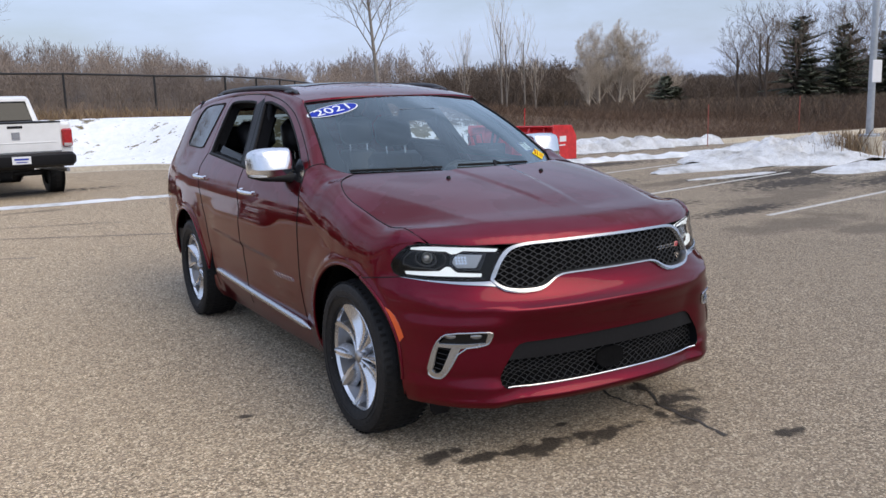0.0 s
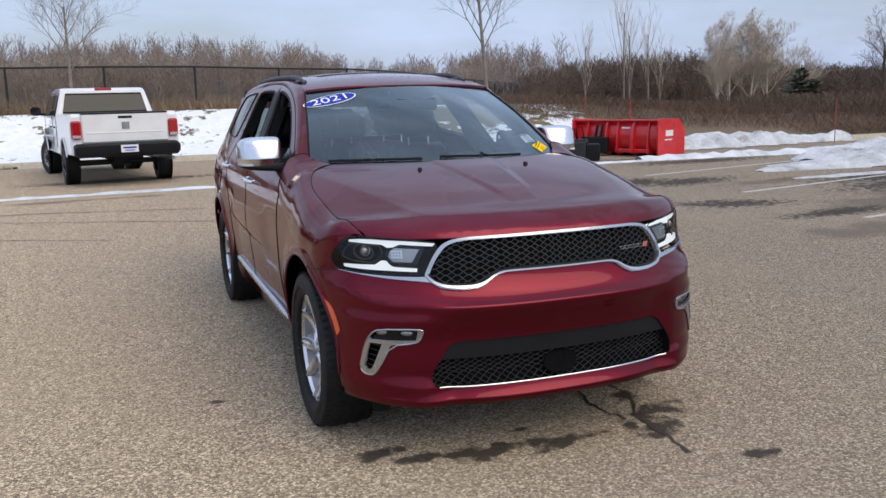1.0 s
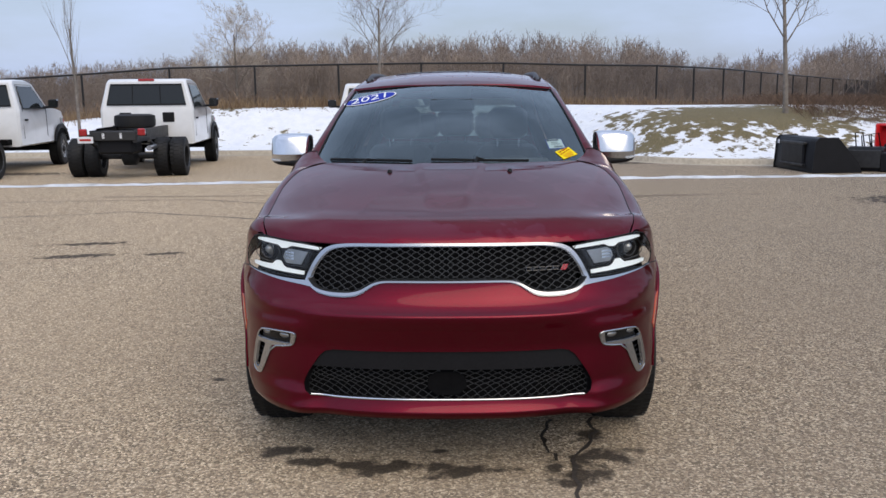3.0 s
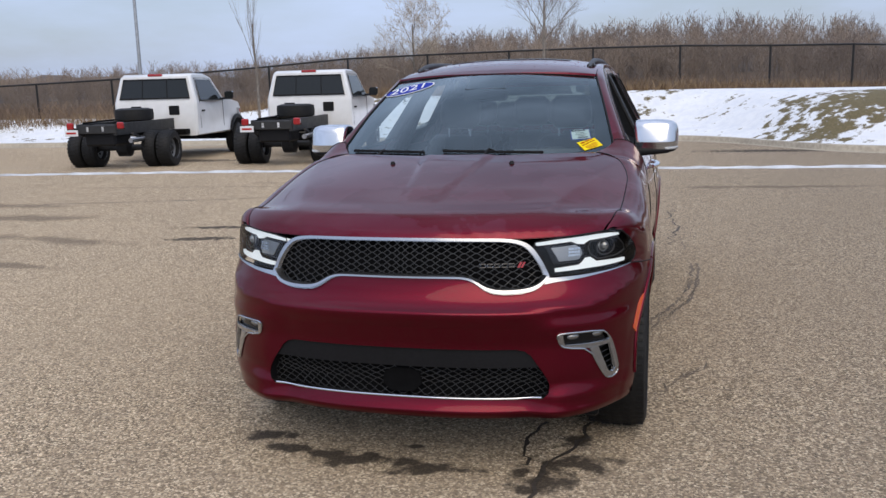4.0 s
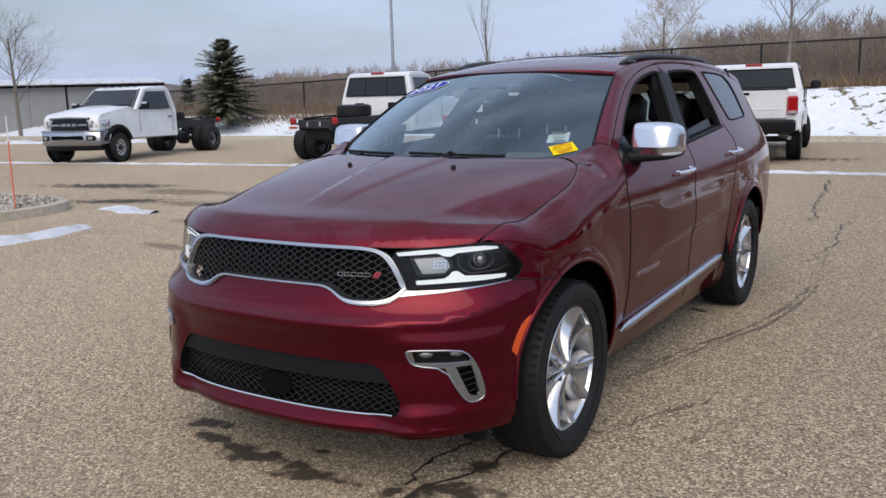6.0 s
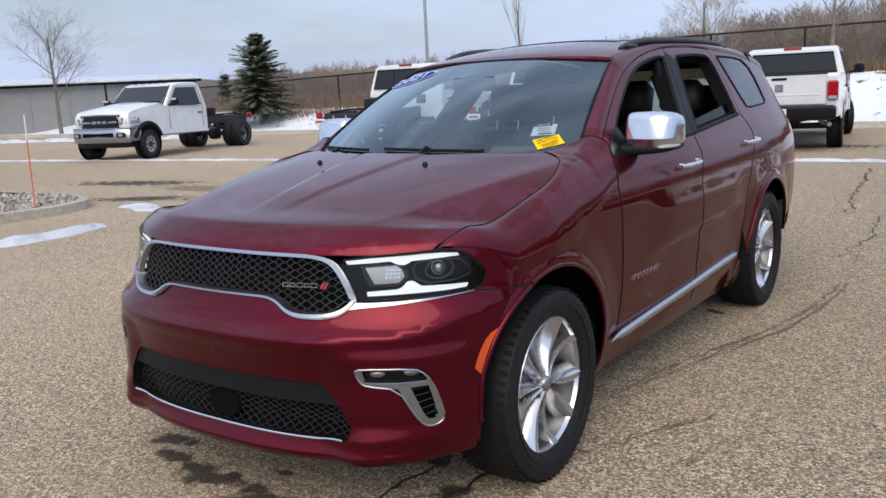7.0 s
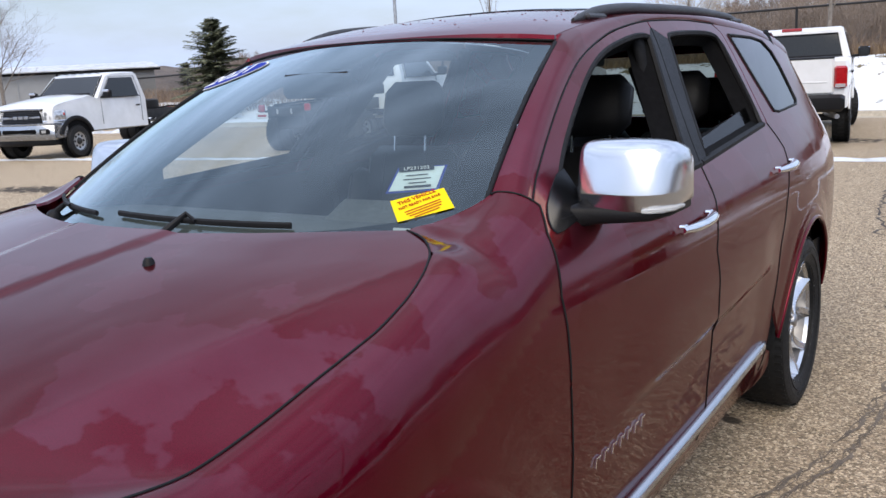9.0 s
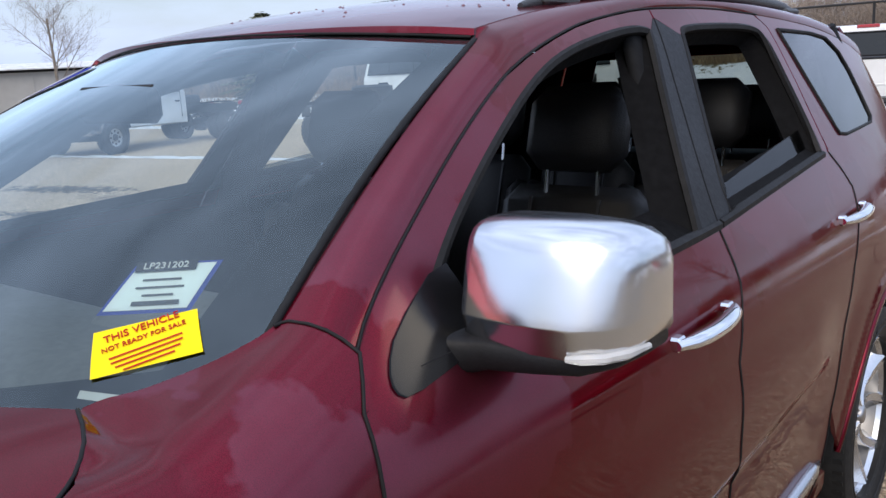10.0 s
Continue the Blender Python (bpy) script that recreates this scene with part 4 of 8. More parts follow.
for sg in (1, -1):
    g = Skin()
    side_of = lambda f: (lambda a, b: (f(a, b)[0] * sg, f(a, b)[1], f(a, b)[2]))
    g.add(fend_poly, side_of(fender), .014, hem=.008, flip=sg < 0)
    g.add([(.30, 0), (1, 0), (1, 1), (.20, 1), (.20, .8)], side_of(corner), .05, hem=0, flip=sg < 0)
    seam_ = []
    for k in range(11):
        e = .26 + .74 * k / 10
        y, z = -.56 + e * (YB + .56), corner_z(e)
        lo, hi = 0.0, QMAX - 1e-4
        for _ in range(30):
            m = (lo + hi) / 2
            lo, hi = (m, hi) if F(m, z)[1] < y else (lo, m)
        seam_.append((lo, z))
    g.add(XZ((.80, .987), (.840, .977), (.865, .948), (.884, .914), (.891, .887), (.886, .856), (.870, .840)) + [(QMAX, fend[0][1]), (QMAX, _v0(YB))] + seam_[::-1][1:], side_of(F), .025, hem=0, flip=sg < 0)
    spart("fender", g, PAINT, suv)

# hood
g = Skin()
edge = [(_xh(y) - .004, y) for y in np.linspace(-.44, .493, 50)]
rear = [(x, .283 + .27 * (x / .75) ** 2) for x in np.linspace(.65, -.65, 25)]
frontc = [(x, fe(x) + .002) for x in np.linspace(-.765, .765, 55)]
g.add([*frontc, *edge, *rear, *[(-x, y) for x, y in edge[::-1]]], hood, .016)
hood_ob = spart("hood", g, PAINT, suv)
for sx in (-.295, .295):
    g = Geo()
    g.lathe([(.0001, .016), (.007, .015), (.011, .009), (.013, 0)], 12, pose(sx, .14, hood(sx, .14)[2] - .002, 0, -90, 0))
    part("washer_nozzle", g, BLACK, hood_ob, "black plastic washer nozzle")

# bumper: mask below grille and lamps, with its openings
LG_TOP = [(-.535, .506), (-.515, .535), (-.491, .553), (-.457, .560), (0, .559), (.457, .560), (.491, .553), (.515, .535), (.535, .506)]
LG_END = [(.560, .366), (.580, .385), (.585, .415), (.565, .462)]


def both(*half):
    """An outline from the middle outwards, and its mirror image before it."""
    return [(-x, z) for x, z in half[::-1] if x > 0] + list(half)


g = Skin()
lower = [(x, .284 + .004 * sm(.45, .85, abs(x))) for x in np.linspace(-.86, .86, 41)]
low_open = [(-x, z) for x, z in LG_END] + LG_TOP + LG_END[::-1] + [(.40, .361), (0, .361), (-.40, .361)]
GR_OUT = both((0, .831), (.225, .831), (.262, .827), (.290, .817), (.313, .802), (.338, .786), (.368, .774), (.41, .770), (.47, .771), (.525, .781), (.555, .803), (.572, .828))
HL_BOT = [(.60, .808), (.69, .815), (.80, .828), (.868, .841)]
top_b = [(-x, z) for x, z in HL_BOT[::-1]] + GR_OUT + HL_BOT
# the arch's front rim in mask places
rim = []
for a in np.linspace(A0, 188, 16):
    r = arch_r(HUB_Y[0], ARCH, a)
    y, z = HUB_Y[0] + r * math.cos(radians(a)), HUB_Z + r * math.sin(radians(a))
    lo, hi = 0.0, QMAX - 1e-4
    for _ in range(40):
        m = (lo + hi) / 2
        lo, hi = (m, hi) if F(m, z)[1] < y else (lo, m)
    rim.append((lo, z))
upper = XZ(*top_b)
# fog lamp openings
FOG = [(.611, .616), (.631, .624), (.770, .618), (.795, .594), (.814, .540), (.831, .458), (.830, .431), (.814, .415), (.790, .417), (.770, .455), (.728, .549), (.643, .562), (.623, .574)]
zA = .642


def mask_piece(poly):
    g.add(poly, F, .0125, .0)


arch_hi = [p for p in rim if p[1] > zA]
arch_lo = [p for p in rim if p[1] <= zA]
q_at = float(np.interp(zA, [p[1] for p in rim[::-1]], [p[0] for p in rim[::-1]]))
mask_piece([*upper, *arch_hi, (q_at, zA), (-q_at, zA), *[(-q, z) for q, z in arch_hi[::-1]]])
# band B: the middle piece down to the lower grille
mask_piece(XZ((-.60, zA), (.60, zA), (.611, .616), (.623, .574), (.565, .462), *LG_TOP[::-1], (-.565, .462), (-.623, .574), (-.611, .616)))
# band C: the corners round the fog lamps
q_lo = arch_lo[-1][0]
for sg in (1, -1):
    c_in = XZ((.60, zA)) + [(q_at, zA), *arch_lo, (q_lo, .322)] + XZ((.70, .325), *LG_END, (.623, .574), *FOG[:0:-1][1:], FOG[0])
    mask_piece([(sg * q, z) for q, z in c_in])
# band D: the chin
mask_piece(XZ((-.560, .366), (-.40, .361), (0, .361), (.40, .361), (.560, .366), (.70, .325)) + [(q_lo, .322), (q_lo - .012, .292)] + XZ(*lower[::-1][2:-2]) + [(-q_lo + .012, .292), (-q_lo, .322)] + XZ((-.70, .325)))
bumper = spart("front_bumper", g, PAINT, suv)
g = Skin()
g.add(XZ(*[(x, .305) for x in np.linspace(-.84, .84, 31)]) + XZ(*[(x, .255) for x in np.linspace(.80, -.80, 31)]), lambda q, z: (F(q, .30)[0] * (.985 + .2 * (z - .30)), F(q, .30)[1] + .055 + 1.6 * (.305 - z), z), .04, .0)
spart("chin_spoiler", g, BLACK, bumper, "black plastic air dam under the bumper")


for sg in (1, -1):
    part("air_deflector", Geo().prism([(-.46, .30), (-.455, .200), (-.43, .185), (-.41, .195), (-.38, .30)], min(sg * .67, sg * .75), max(sg * .67, sg * .75), .012), BLACK, bumper, "black rubber flap before the wheel")


def backing(name, poly, depth, mat, parent):
    g = Skin()
    g.add(poly, F, .04, 0, lift=-depth)
    return spart(name, g, mat, parent)


def on(q, z, lift=0.0):
    e = .002
    p = Vector(F(q, z))
    n = (Vector(F(q + e, z)) - Vector(F(q - e, z))).cross(Vector(F(q, z + e)) - Vector(F(q, z - e))).normalized()
    return p + n * lift


def mask_tube(name, pts, r, mat, parent, lift=0.0, closed=False, flat=1.0, label="", step=.03):
    pts = dense(pts, step, closed)
    g = Geo().sweep([on(q, z, lift) for q, z in pts], r, 8, closed, flat)
    return part(name, g, mat, parent, label, 60)


def ribbon(name, a, b, mat, parent, lift=.004, cell=.02, hem=.012, label="", mirror=False):
    g = Skin()
    g.add(list(a) + list(b)[::-1], F, cell, hem, lift=lift, mirror=mirror)
    return spart(name, g, mat, parent, label)


# -- grille: satin chrome frame, black wire lattice --
GR_IN = both((0, .846), (.240, .846), (.275, .841), (.300, .831), (.325, .815), (.352, .803), (.39, .798), (.48, .799), (.522, .806), (.545, .820), (.552, .838))
GR_LINE = both((0, .838), (.235, .838), (.270, .833), (.296, .823), (.320, .807), (.345, .793), (.376, .785), (.41, .782), (.475, .783), (.523, .793), (.549, .812), (.562, .833))
TP_OUT = both((0, .982), (.36, .979), (.42, .976), (.470, .967), (.507, .945), (.543, .894), (.566, .846), (.572, .828))
TP_IN = both((0, .972), (.35, .969), (.41, .966), (.458, .957), (.491, .938), (.526, .893), (.546, .852), (.552, .838))
g = Skin()
g.add(XZ(*soft(GR_OUT, 2, False)) + XZ(*soft(GR_LINE, 2, False))[::-1], F, .02, .02, lift=.016)
g.add(XZ(*soft(TP_OUT, 2, False)) + XZ(*soft(TP_IN, 2, False))[::-1], F, .02, .02, lift=.012)
grille = spart("grille_frame", g, SATIN, suv, "satin chrome grille surround")
# the frame's inner bevel falls back towards the lattice
# its darker metal puts the shading inside the chrome into colour
bev = Geo()
o_, i_ = dense(XZ(*soft(GR_LINE, 2, False)), .02, False), XZ(*soft(GR_IN, 2, False))
i_len = [0.0]
for a, b in zip(i_, i_[1:]):
    i_len.append(i_len[-1] + math.hypot(b[0] - a[0], b[1] - a[1]))
o_len = [0.0]
for a, b in zip(o_, o_[1:]):
    o_len.append(o_len[-1] + math.hypot(b[0] - a[0], b[1] - a[1]))
vs = []
for (q, z), d in zip(o_, o_len):
    e = d / o_len[-1] * i_len[-1]
    qi, zi = float(np.interp(e, i_len, [p[0] for p in i_])), float(np.interp(e, i_len, [p[1] for p in i_]))
    vs += [on(q, z, .015), on((q + qi) / 2, (z + zi) / 2, .004), on(qi, zi, -.022)]
bev.add(vs, [(3 * i + j, 3 * i + j + 1, 3 * i + j + 4, 3 * i + j + 3) for i in range(len(o_) - 1) for j in (0, 1)])
part("frame_bevel", bev, BEVEL_SHADE, grille, "dark satin bevel inside the grille frame", 60)
opening = XZ(*GR_IN) + XZ(*TP_IN)[::-1]
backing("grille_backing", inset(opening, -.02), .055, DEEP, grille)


def lattice(name, poly, pitch_q, pitch_z, r, lift, mat, parent, depth=1.6):
    g = Geo()
    a0, a1 = min(p[0] for p in poly), max(p[0] for p in poly)
    b0, b1 = min(p[1] for p in poly), max(p[1] for p in poly)
    rows = int((b1 - b0) / pitch_z) + 3
    for i in range(-1, rows):
        for ph in (0, 1):
            run = []
            n = int((a1 - a0) / (pitch_q / 8)) + 1
            for j in range(n + 1):
                q = a0 + pitch_q / 8 * j
                s = (q / pitch_q + ph * .5) % 1.0
                tri = 4 * abs(s - .5) - 1
                z = b0 + i * pitch_z + pitch_z * .5 * math.copysign(min(1, abs(tri) * 1.25), tri)
                if inside((q, z), poly):
                    run.append(on(q, z, lift))
                else:
                    if len(run) > 1:
                        g.sweep(run, r, 4, False, depth, caps=False, up=(0, -1, .1))
                    run = []
            if len(run) > 1:
                g.sweep(run, r, 4, False, depth, caps=False, up=(0, -1, .1))
    return part(name, g, mat, parent, "gloss black wire lattice", 60)


lattice("grille_mesh", inset(opening, -.006), .094, .0245, .0019, -.012, LATTICE, grille)
emblem = Geo()
for i in range(5):
    x0 = .317 + i * .0268
    emblem.sweep([on(*XZ((x0 + dx, z))[0], .010) for dx, z in ((0, .873), (.020, .873), (.020, .885), (0, .885))], .0022, 4, True)
part("emblem", emblem, CHROME, grille, "row of small chrome emblem bars")
g = Skin()
for i in (0, 1):
    g.add(XZ((.454 + i * .012, .869), (.462 + i * .012, .869), (.473 + i * .012, .890), (.465 + i * .012, .890)), F, .02, .006, lift=.014)
spart("emblem_stripe", g, RED_LENS, grille, "two slanted red emblem stripes")

# -- lower grille --
low_q = XZ(*low_open)
low = part("lower_grille", Skin().add(inset(low_q, -.045), F, .04, 0, lift=-.075).mesh("lower_grille", DEEP), DEEP, suv, "black recess behind the lower grille")
rec = Geo()
k = len(low_q)
rec.add([on(q, z, d) for d in (-.002, -.07) for q, z in low_q], [(i, (i + 1) % k, k + (i + 1) % k, k + i) for i in range(k)])
part("opening_lip", rec, BLACK, low, smooth=50)
bar = XZ((-.548, .487), *LG_TOP, (.548, .487), (.42, .484), (0, .482), (-.42, .484))
g = Skin().add(bar, F, .03, .05, lift=-.008)
spart("plate_bar", g, BLACK, low, "black plastic cross bar")
lattice("lower_mesh", XZ(*[(x, min(z, .486)) for x, z in low_open]), .082, .0215, .0015, -.040, LATTICE, low)
g = Skin().add(soft(XZ((-.080, .380), (.080, .380), (.066, .466), (-.066, .466)), 1), F, .02, .03, lift=-.026)
spart("radar_cover", g, DEEP, low, "black sensor cover")
mask_tube("chrome_strip", XZ(*[(x, .363 + .007 * sm(.45, .56, abs(x))) for x in np.linspace(-.555, .555, 33)]), .0055, CHROME, low, .000, label="thin chrome strip under the lower grille")

# -- headlamps --
HL = [(.577, .831), (.570, .850), (.548, .896), (.514, .946), (.522, .962), (.594, .972), (.70, .980), (.80, .987), (.838, .975), (.863, .946), (.882, .912), (.889, .885), (.884, .857), (.868, .840), (.76, .834), (.66, .831)]
for sg in (1, -1):
    def K(*pts):
        return [(sg * q, z) for q, z in XZ(*pts)]
    hl = part("headlamp", Skin().add(K(*HL), F, .03, .02, lift=-.050).mesh("headlamp", DEEP), DEEP, suv, "black headlamp with white light bars and a square reflector")
    ribbon("lamp_bar", K((.531, .949), (.60, .953), (.660, .957), (.686, .945), (.705, .943), (.724, .955), (.80, .959), (.838, .961)), K((.521, .960), (.60, .968), (.677, .972), (.72, .974), (.752, .976), (.80, .975), (.834, .970)), LAMP_WHITE, hl, -.014, .012, label="white light bar")
    ribbon("lamp_bar", K((.603, .844), (.715, .848), (.80, .850), (.858, .853)), K((.600, .857), (.690, .862), (.703, .870), (.716, .888), (.731, .889), (.755, .869), (.82, .866), (.861, .864)), LAMP_WHITE, hl, -.014, .012, label="white light bar")
    # square inner module: black bezel, bright reflector with its cross bars
    rb_ = K((.566, .946), (.684, .951), (.712, .930), (.719, .902), (.698, .874), (.604, .869))
    part("lamp_bezel", Skin().add(rb_, F, .02, .02, lift=-.032).mesh("lamp_bezel", BLACK_GLOSS), BLACK_GLOSS, hl)
    rf_ = K((.586, .938), (.680, .943), (.700, .925), (.707, .905), (.692, .884), (.620, .882))
    rfl = part("lamp_reflector", Skin().add(rf_, F, .015, .004, lift=-.027).mesh("lamp_reflector", REFLECTOR), REFLECTOR, hl, "bright square lamp reflector")
    for i in range(4):
        for j in range(3):
            x, z = .652 + i * .0115, .899 + j * .0125
            part("reflector_facet", Skin().add(K((x, z), (x + .0085, z), (x + .0085, z + .009), (x, z + .009)), F, .02, .003, lift=-.023).mesh("reflector_facet", FACET), FACET, rfl)
    # projector in a dark tunnel
    cq = K((.797, .925))[0][0]
    ring_ = [K((.797 + .034 * math.cos(a), .922 + .032 * math.sin(a)))[0] for a in np.linspace(0, 2 * math.pi, 25)[:-1]]
    mask_tube("projector_ring", ring_, .0030, GREY_PLASTIC, hl, -.030, True)
    hood_ = K((.735, .949), (.80, .954), (.842, .950), (.864, .920), (.868, .895), (.840, .880), (.77, .876), (.738, .898), (.728, .925))
    mask_tube("tunnel_rim", hood_, .0024, GREY_PLASTIC, hl, -.028, True)
    p, n = on(cq, .927, -.040), (on(cq, .927, 1) - on(cq, .927, 0))
    m = Matrix.Translation(p) @ n.to_track_quat("X", "Z").to_matrix().to_4x4()
    part("projector_lens", Geo().lathe([(.0001, .018), (.010, .015), (.017, .008), (.021, -.004), (.025, -.006)], 18, m), REFLECTOR, hl, "round projector lens")
    cov = part("lamp_cover", Skin().add(inset(K(*HL), .0015), F, .025, .0, lift=.001).mesh("lamp_cover", GLASS_LAMP), GLASS_LAMP, hl, "clear headlamp cover")
    cov.visible_shadow = False
    mask_tube("lamp_gasket", K(*HL), .0028, SEAL, hl, .0, True)
    ribbon("lamp_trim", K((.556, .801), (.593, .806), (.689, .814), (.80, .828), (.868, .8395)), K((.572, .824), (.60, .823), (.686, .825), (.80, .8325), (.868, .8410)), SATIN, hl, .007, hem=.015, label="satin chrome strip below the lamp")
    # fog lamps
    fq = K(*soft(FOG, 1))
    fog = part("fog_lamp", Skin().add(inset(fq, -.015), F, .03, 0, lift=-.035).mesh("fog_lamp", DEEP), DEEP, suv, "fog lamp in a chrome bezel with a side vent")
    inner = K((.634, .619), (.769, .612), (.796, .570), (.640, .571))
    g = Skin().add(inner, F, .02, .0, lift=-.010)
    spart("fog_lens_panel", g, BLACK_GLOSS, fog)
    for x in (.675, .765):
        q, z = K((x, .600))[0]
        p, n = on(q, z, -.008), on(q, z, 1) - on(q, z, 0)
        m = Matrix.Translation(p) @ n.to_track_quat("X", "Z").to_matrix().to_4x4() @ Matrix.Diagonal((1, 1.5, .75, 1))
        part("fog_bulb", Geo().lathe([(.0001, .005), (.010, .004), (.016, .0), (.018, -.004)], 14, m), REFLECTOR, fog)
    mask_tube("fog_bezel", fq, .0042, SATIN, fog, .003, True, label="chrome fog lamp bezel", step=.02)
    ribbon("fog_bezel_bar", K((.622, .575), (.643, .562), (.728, .551), (.800, .556)), K((.637, .574), (.645, .572), (.73, .569), (.797, .569)), SATIN, fog, .005, label="satin chrome cross bar")
    ribbon("fog_bezel_end", K((.611, .616), (.616, .594), (.623, .574)), K((.633, .620), (.634, .600), (.639, .573)), SATIN, fog, .005)
    ribbon("fog_bezel_leg", K((.728, .551), (.770, .455), (.790, .417), (.814, .415)), K((.757, .556), (.790, .458), (.798, .441), (.811, .436)), SATIN, fog, .006)
    ribbon("fog_bezel_side", K((.795, .572), (.807, .520), (.820, .450), (.811, .436)), K((.801, .578), (.814, .540), (.831, .458), (.829, .431), (.814, .416)), SATIN, fog, .005)
    for i in range(5):
        z = .540 - i * .022
        mask_tube("vent_slat", K((.762 + i * .0085, z), (.806 + i * .004, z + .010)), .0032, BLACK_GLOSS, fog, -.012)
    # amber marker on the flank, before the wheel
    rq = lambda z: float(np.interp(z, [p[1] for p in rim[::-1]], [p[0] for p in rim[::-1]]))
    edge_ = [.700, .67, .64, .61, .58, .556]
    g = Skin().add([(sg * (rq(z) - .014), z) for z in edge_] + [(sg * (rq(z) - .037), z) for z in edge_[::-1][1:-1]] + [(sg * (rq(.690) - .030), .690)], F, .02, .006, lift=.004)
    spart("side_marker", g, AMBER, suv, "amber side marker lamp")

# -- doors --
for sg in (1, -1):
    def paneled(nm, polys, mat, parent, label="", cell=.02, hem=.012, lift=0.0, f=S):
        s = Skin()
        for p in polys:
            s.add(p, (lambda a, b: (f(a, b)[0] * sg, f(a, b)[1], f(a, b)[2])), cell, hem, lift, flip=(sg < 0))
        return spart(nm, s, mat, parent, label)

    top_f = soft([(.84, 1.190), (.90, 1.245), (1.00, 1.318), (1.084, 1.368), (1.208, 1.437), (1.378, 1.522), (1.531, 1.572), (1.75, 1.606), (1.885, 1.618), (1.945, 1.612)], 2, False)
    fw = top_f + [(1.93, 1.58), (1.71, 1.206)]
    top_r = soft([(2.115, 1.60), (2.14, 1.622), (2.45, 1.630), (2.66, 1.626), (2.705, 1.60), (2.715, 1.52), (2.708, 1.33), (2.68, 1.262)], 2, False)
    rw = [(1.89, 1.214)] + top_r
    low_f = [(a + GAP, b) for a, b in SEAM_F[1:]] + [(.74, 1.176), (.84, 1.190), (1.71, 1.206), (1.79, 1.207)] + [(a - GAP, b) for a, b in SEAM_B[::-1]] + [(1.685 - GAP, .40), (.692, .40)]
    low_f = [p for p in low_f if p[1] >= .395]
    frm_f = [(.706, 1.172)] + door_edge(.725, 2.005) + [(2.00, 1.645)] + top_f[::-1] + [(.74, 1.176)]
    d1 = paneled("front_door", [low_f, frm_f], PAINT, suv)
    paneled("pillar_cover", [[(1.712, 1.208), (1.932, 1.582), (1.947, 1.612), (2.002, 1.644), (1.90, 1.42), (1.80, 1.208)]], BLACK, d1, "satin black pillar cover")
    paneled("mirror_sail", [soft([(.965, 1.302), (.83, 1.236), (.792, 1.204), (.782, 1.180), (.800, 1.168), (.90, 1.180), (.985, 1.192), (.98, 1.26)], 1)], BLACK_GLOSS, d1, lift=.004)
    # rear door
    low_r = [(a + GAP, b) for a, b in SEAM_B] + [(1.806, 1.208), (1.89, 1.214), (2.68, 1.262), (2.735, 1.264)] + [(a - GAP, b) for a, b in SEAM_C[::-1]]
    low_r = [p for p in low_r if p[1] >= .395] + [(2.425 - GAP, .40), (1.69, .40)]
    frm_r = door_edge(2.012, 2.72) + [(2.775, 1.63), (2.778, 1.47), (2.750, 1.28), (2.735, 1.264)] + top_r[::-1] + [(2.01, 1.645)]
    d2 = paneled("rear_door", [low_r, frm_r], PAINT, suv)
    paneled("pillar_cover", [[(1.808, 1.210), (1.908, 1.42), (2.010, 1.643), (2.116, 1.601), (1.888, 1.215)]], BLACK, d2, "satin black pillar cover")
    # half lowered rear pane
    paneled("window_pane", [[(1.88, 1.17), (1.925, 1.272), (2.69, 1.345), (2.70, 1.28), (2.66, 1.17)]], GLASS_WET, d2, "half lowered wet tinted pane", lift=-.03, hem=0)
    for dd, pts in ((d1, [(.98, 1.192), (1.71, 1.206), (1.80, 1.208)]), (d2, [(1.81, 1.209), (1.89, 1.214), (2.68, 1.262)])):
        g = Geo().sweep([(sg * (S(y, z)[0] + .002), y, z) for y, z in dense(pts, .06, False)], .009, 6, False, 1.3)
        part("belt_seal", g, SEAL, dd)
    for dd, ol in ((d1, fw), (d2, rw)):
        g = Geo().sweep([(sg * (S(y, z)[0] - .008), y, z) for y, z in dense(ol, .05)], .011, 6, True)
        part("window_seal", g, SEAL, dd)
        a = ol
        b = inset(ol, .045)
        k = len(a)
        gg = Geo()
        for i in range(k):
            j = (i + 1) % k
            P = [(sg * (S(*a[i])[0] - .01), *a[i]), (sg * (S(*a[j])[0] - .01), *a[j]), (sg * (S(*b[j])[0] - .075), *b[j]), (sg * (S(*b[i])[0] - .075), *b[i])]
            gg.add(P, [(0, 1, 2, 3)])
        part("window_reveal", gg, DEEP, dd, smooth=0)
    # handles
    for dd, y0, z0 in ((d1, 1.412, 1.070), (d2, 2.525, 1.100)):
        pts = []
        for i in range(9):
            u = i / 8
            y, z = y0 + .262 * u, z0 + .006 * u
            pts.append((sg * (S(y, z)[0] + .012 + .026 * math.sin(math.pi * u) ** .6), y, z))
        hd = part("door_handle", Geo().sweep(pts, [.012, .016, .018, .018, .018, .018, .018, .017, .013], 10, False, .75), CHROME, dd, "chrome door handle", 80)
        for u in (.06, .94):
            y, z = y0 + .262 * u, z0 + .006 * u
            part("handle_foot", Geo().box(min(sg * (S(y, z)[0] - .005), sg * (S(y, z)[0] + .018)), max(sg * (S(y, z)[0] - .005), sg * (S(y, z)[0] + .018)), y - .016, y + .016, z - .013, z + .013, .005), CHROME, hd)
    # badge: chrome strokes on the door's foot
    g = Geo()
    for i in range(7):
        y, z = .805 + i * .048, .632 - i * .001
        g.sweep([(sg * (S(y, z)[0] + .004), y, z - .010), (sg * (S(y, z)[0] + .004), y + .006, z + .012), (sg * (S(y + .02, z)[0] + .004), y + .026, z + .012)], .003, 4)
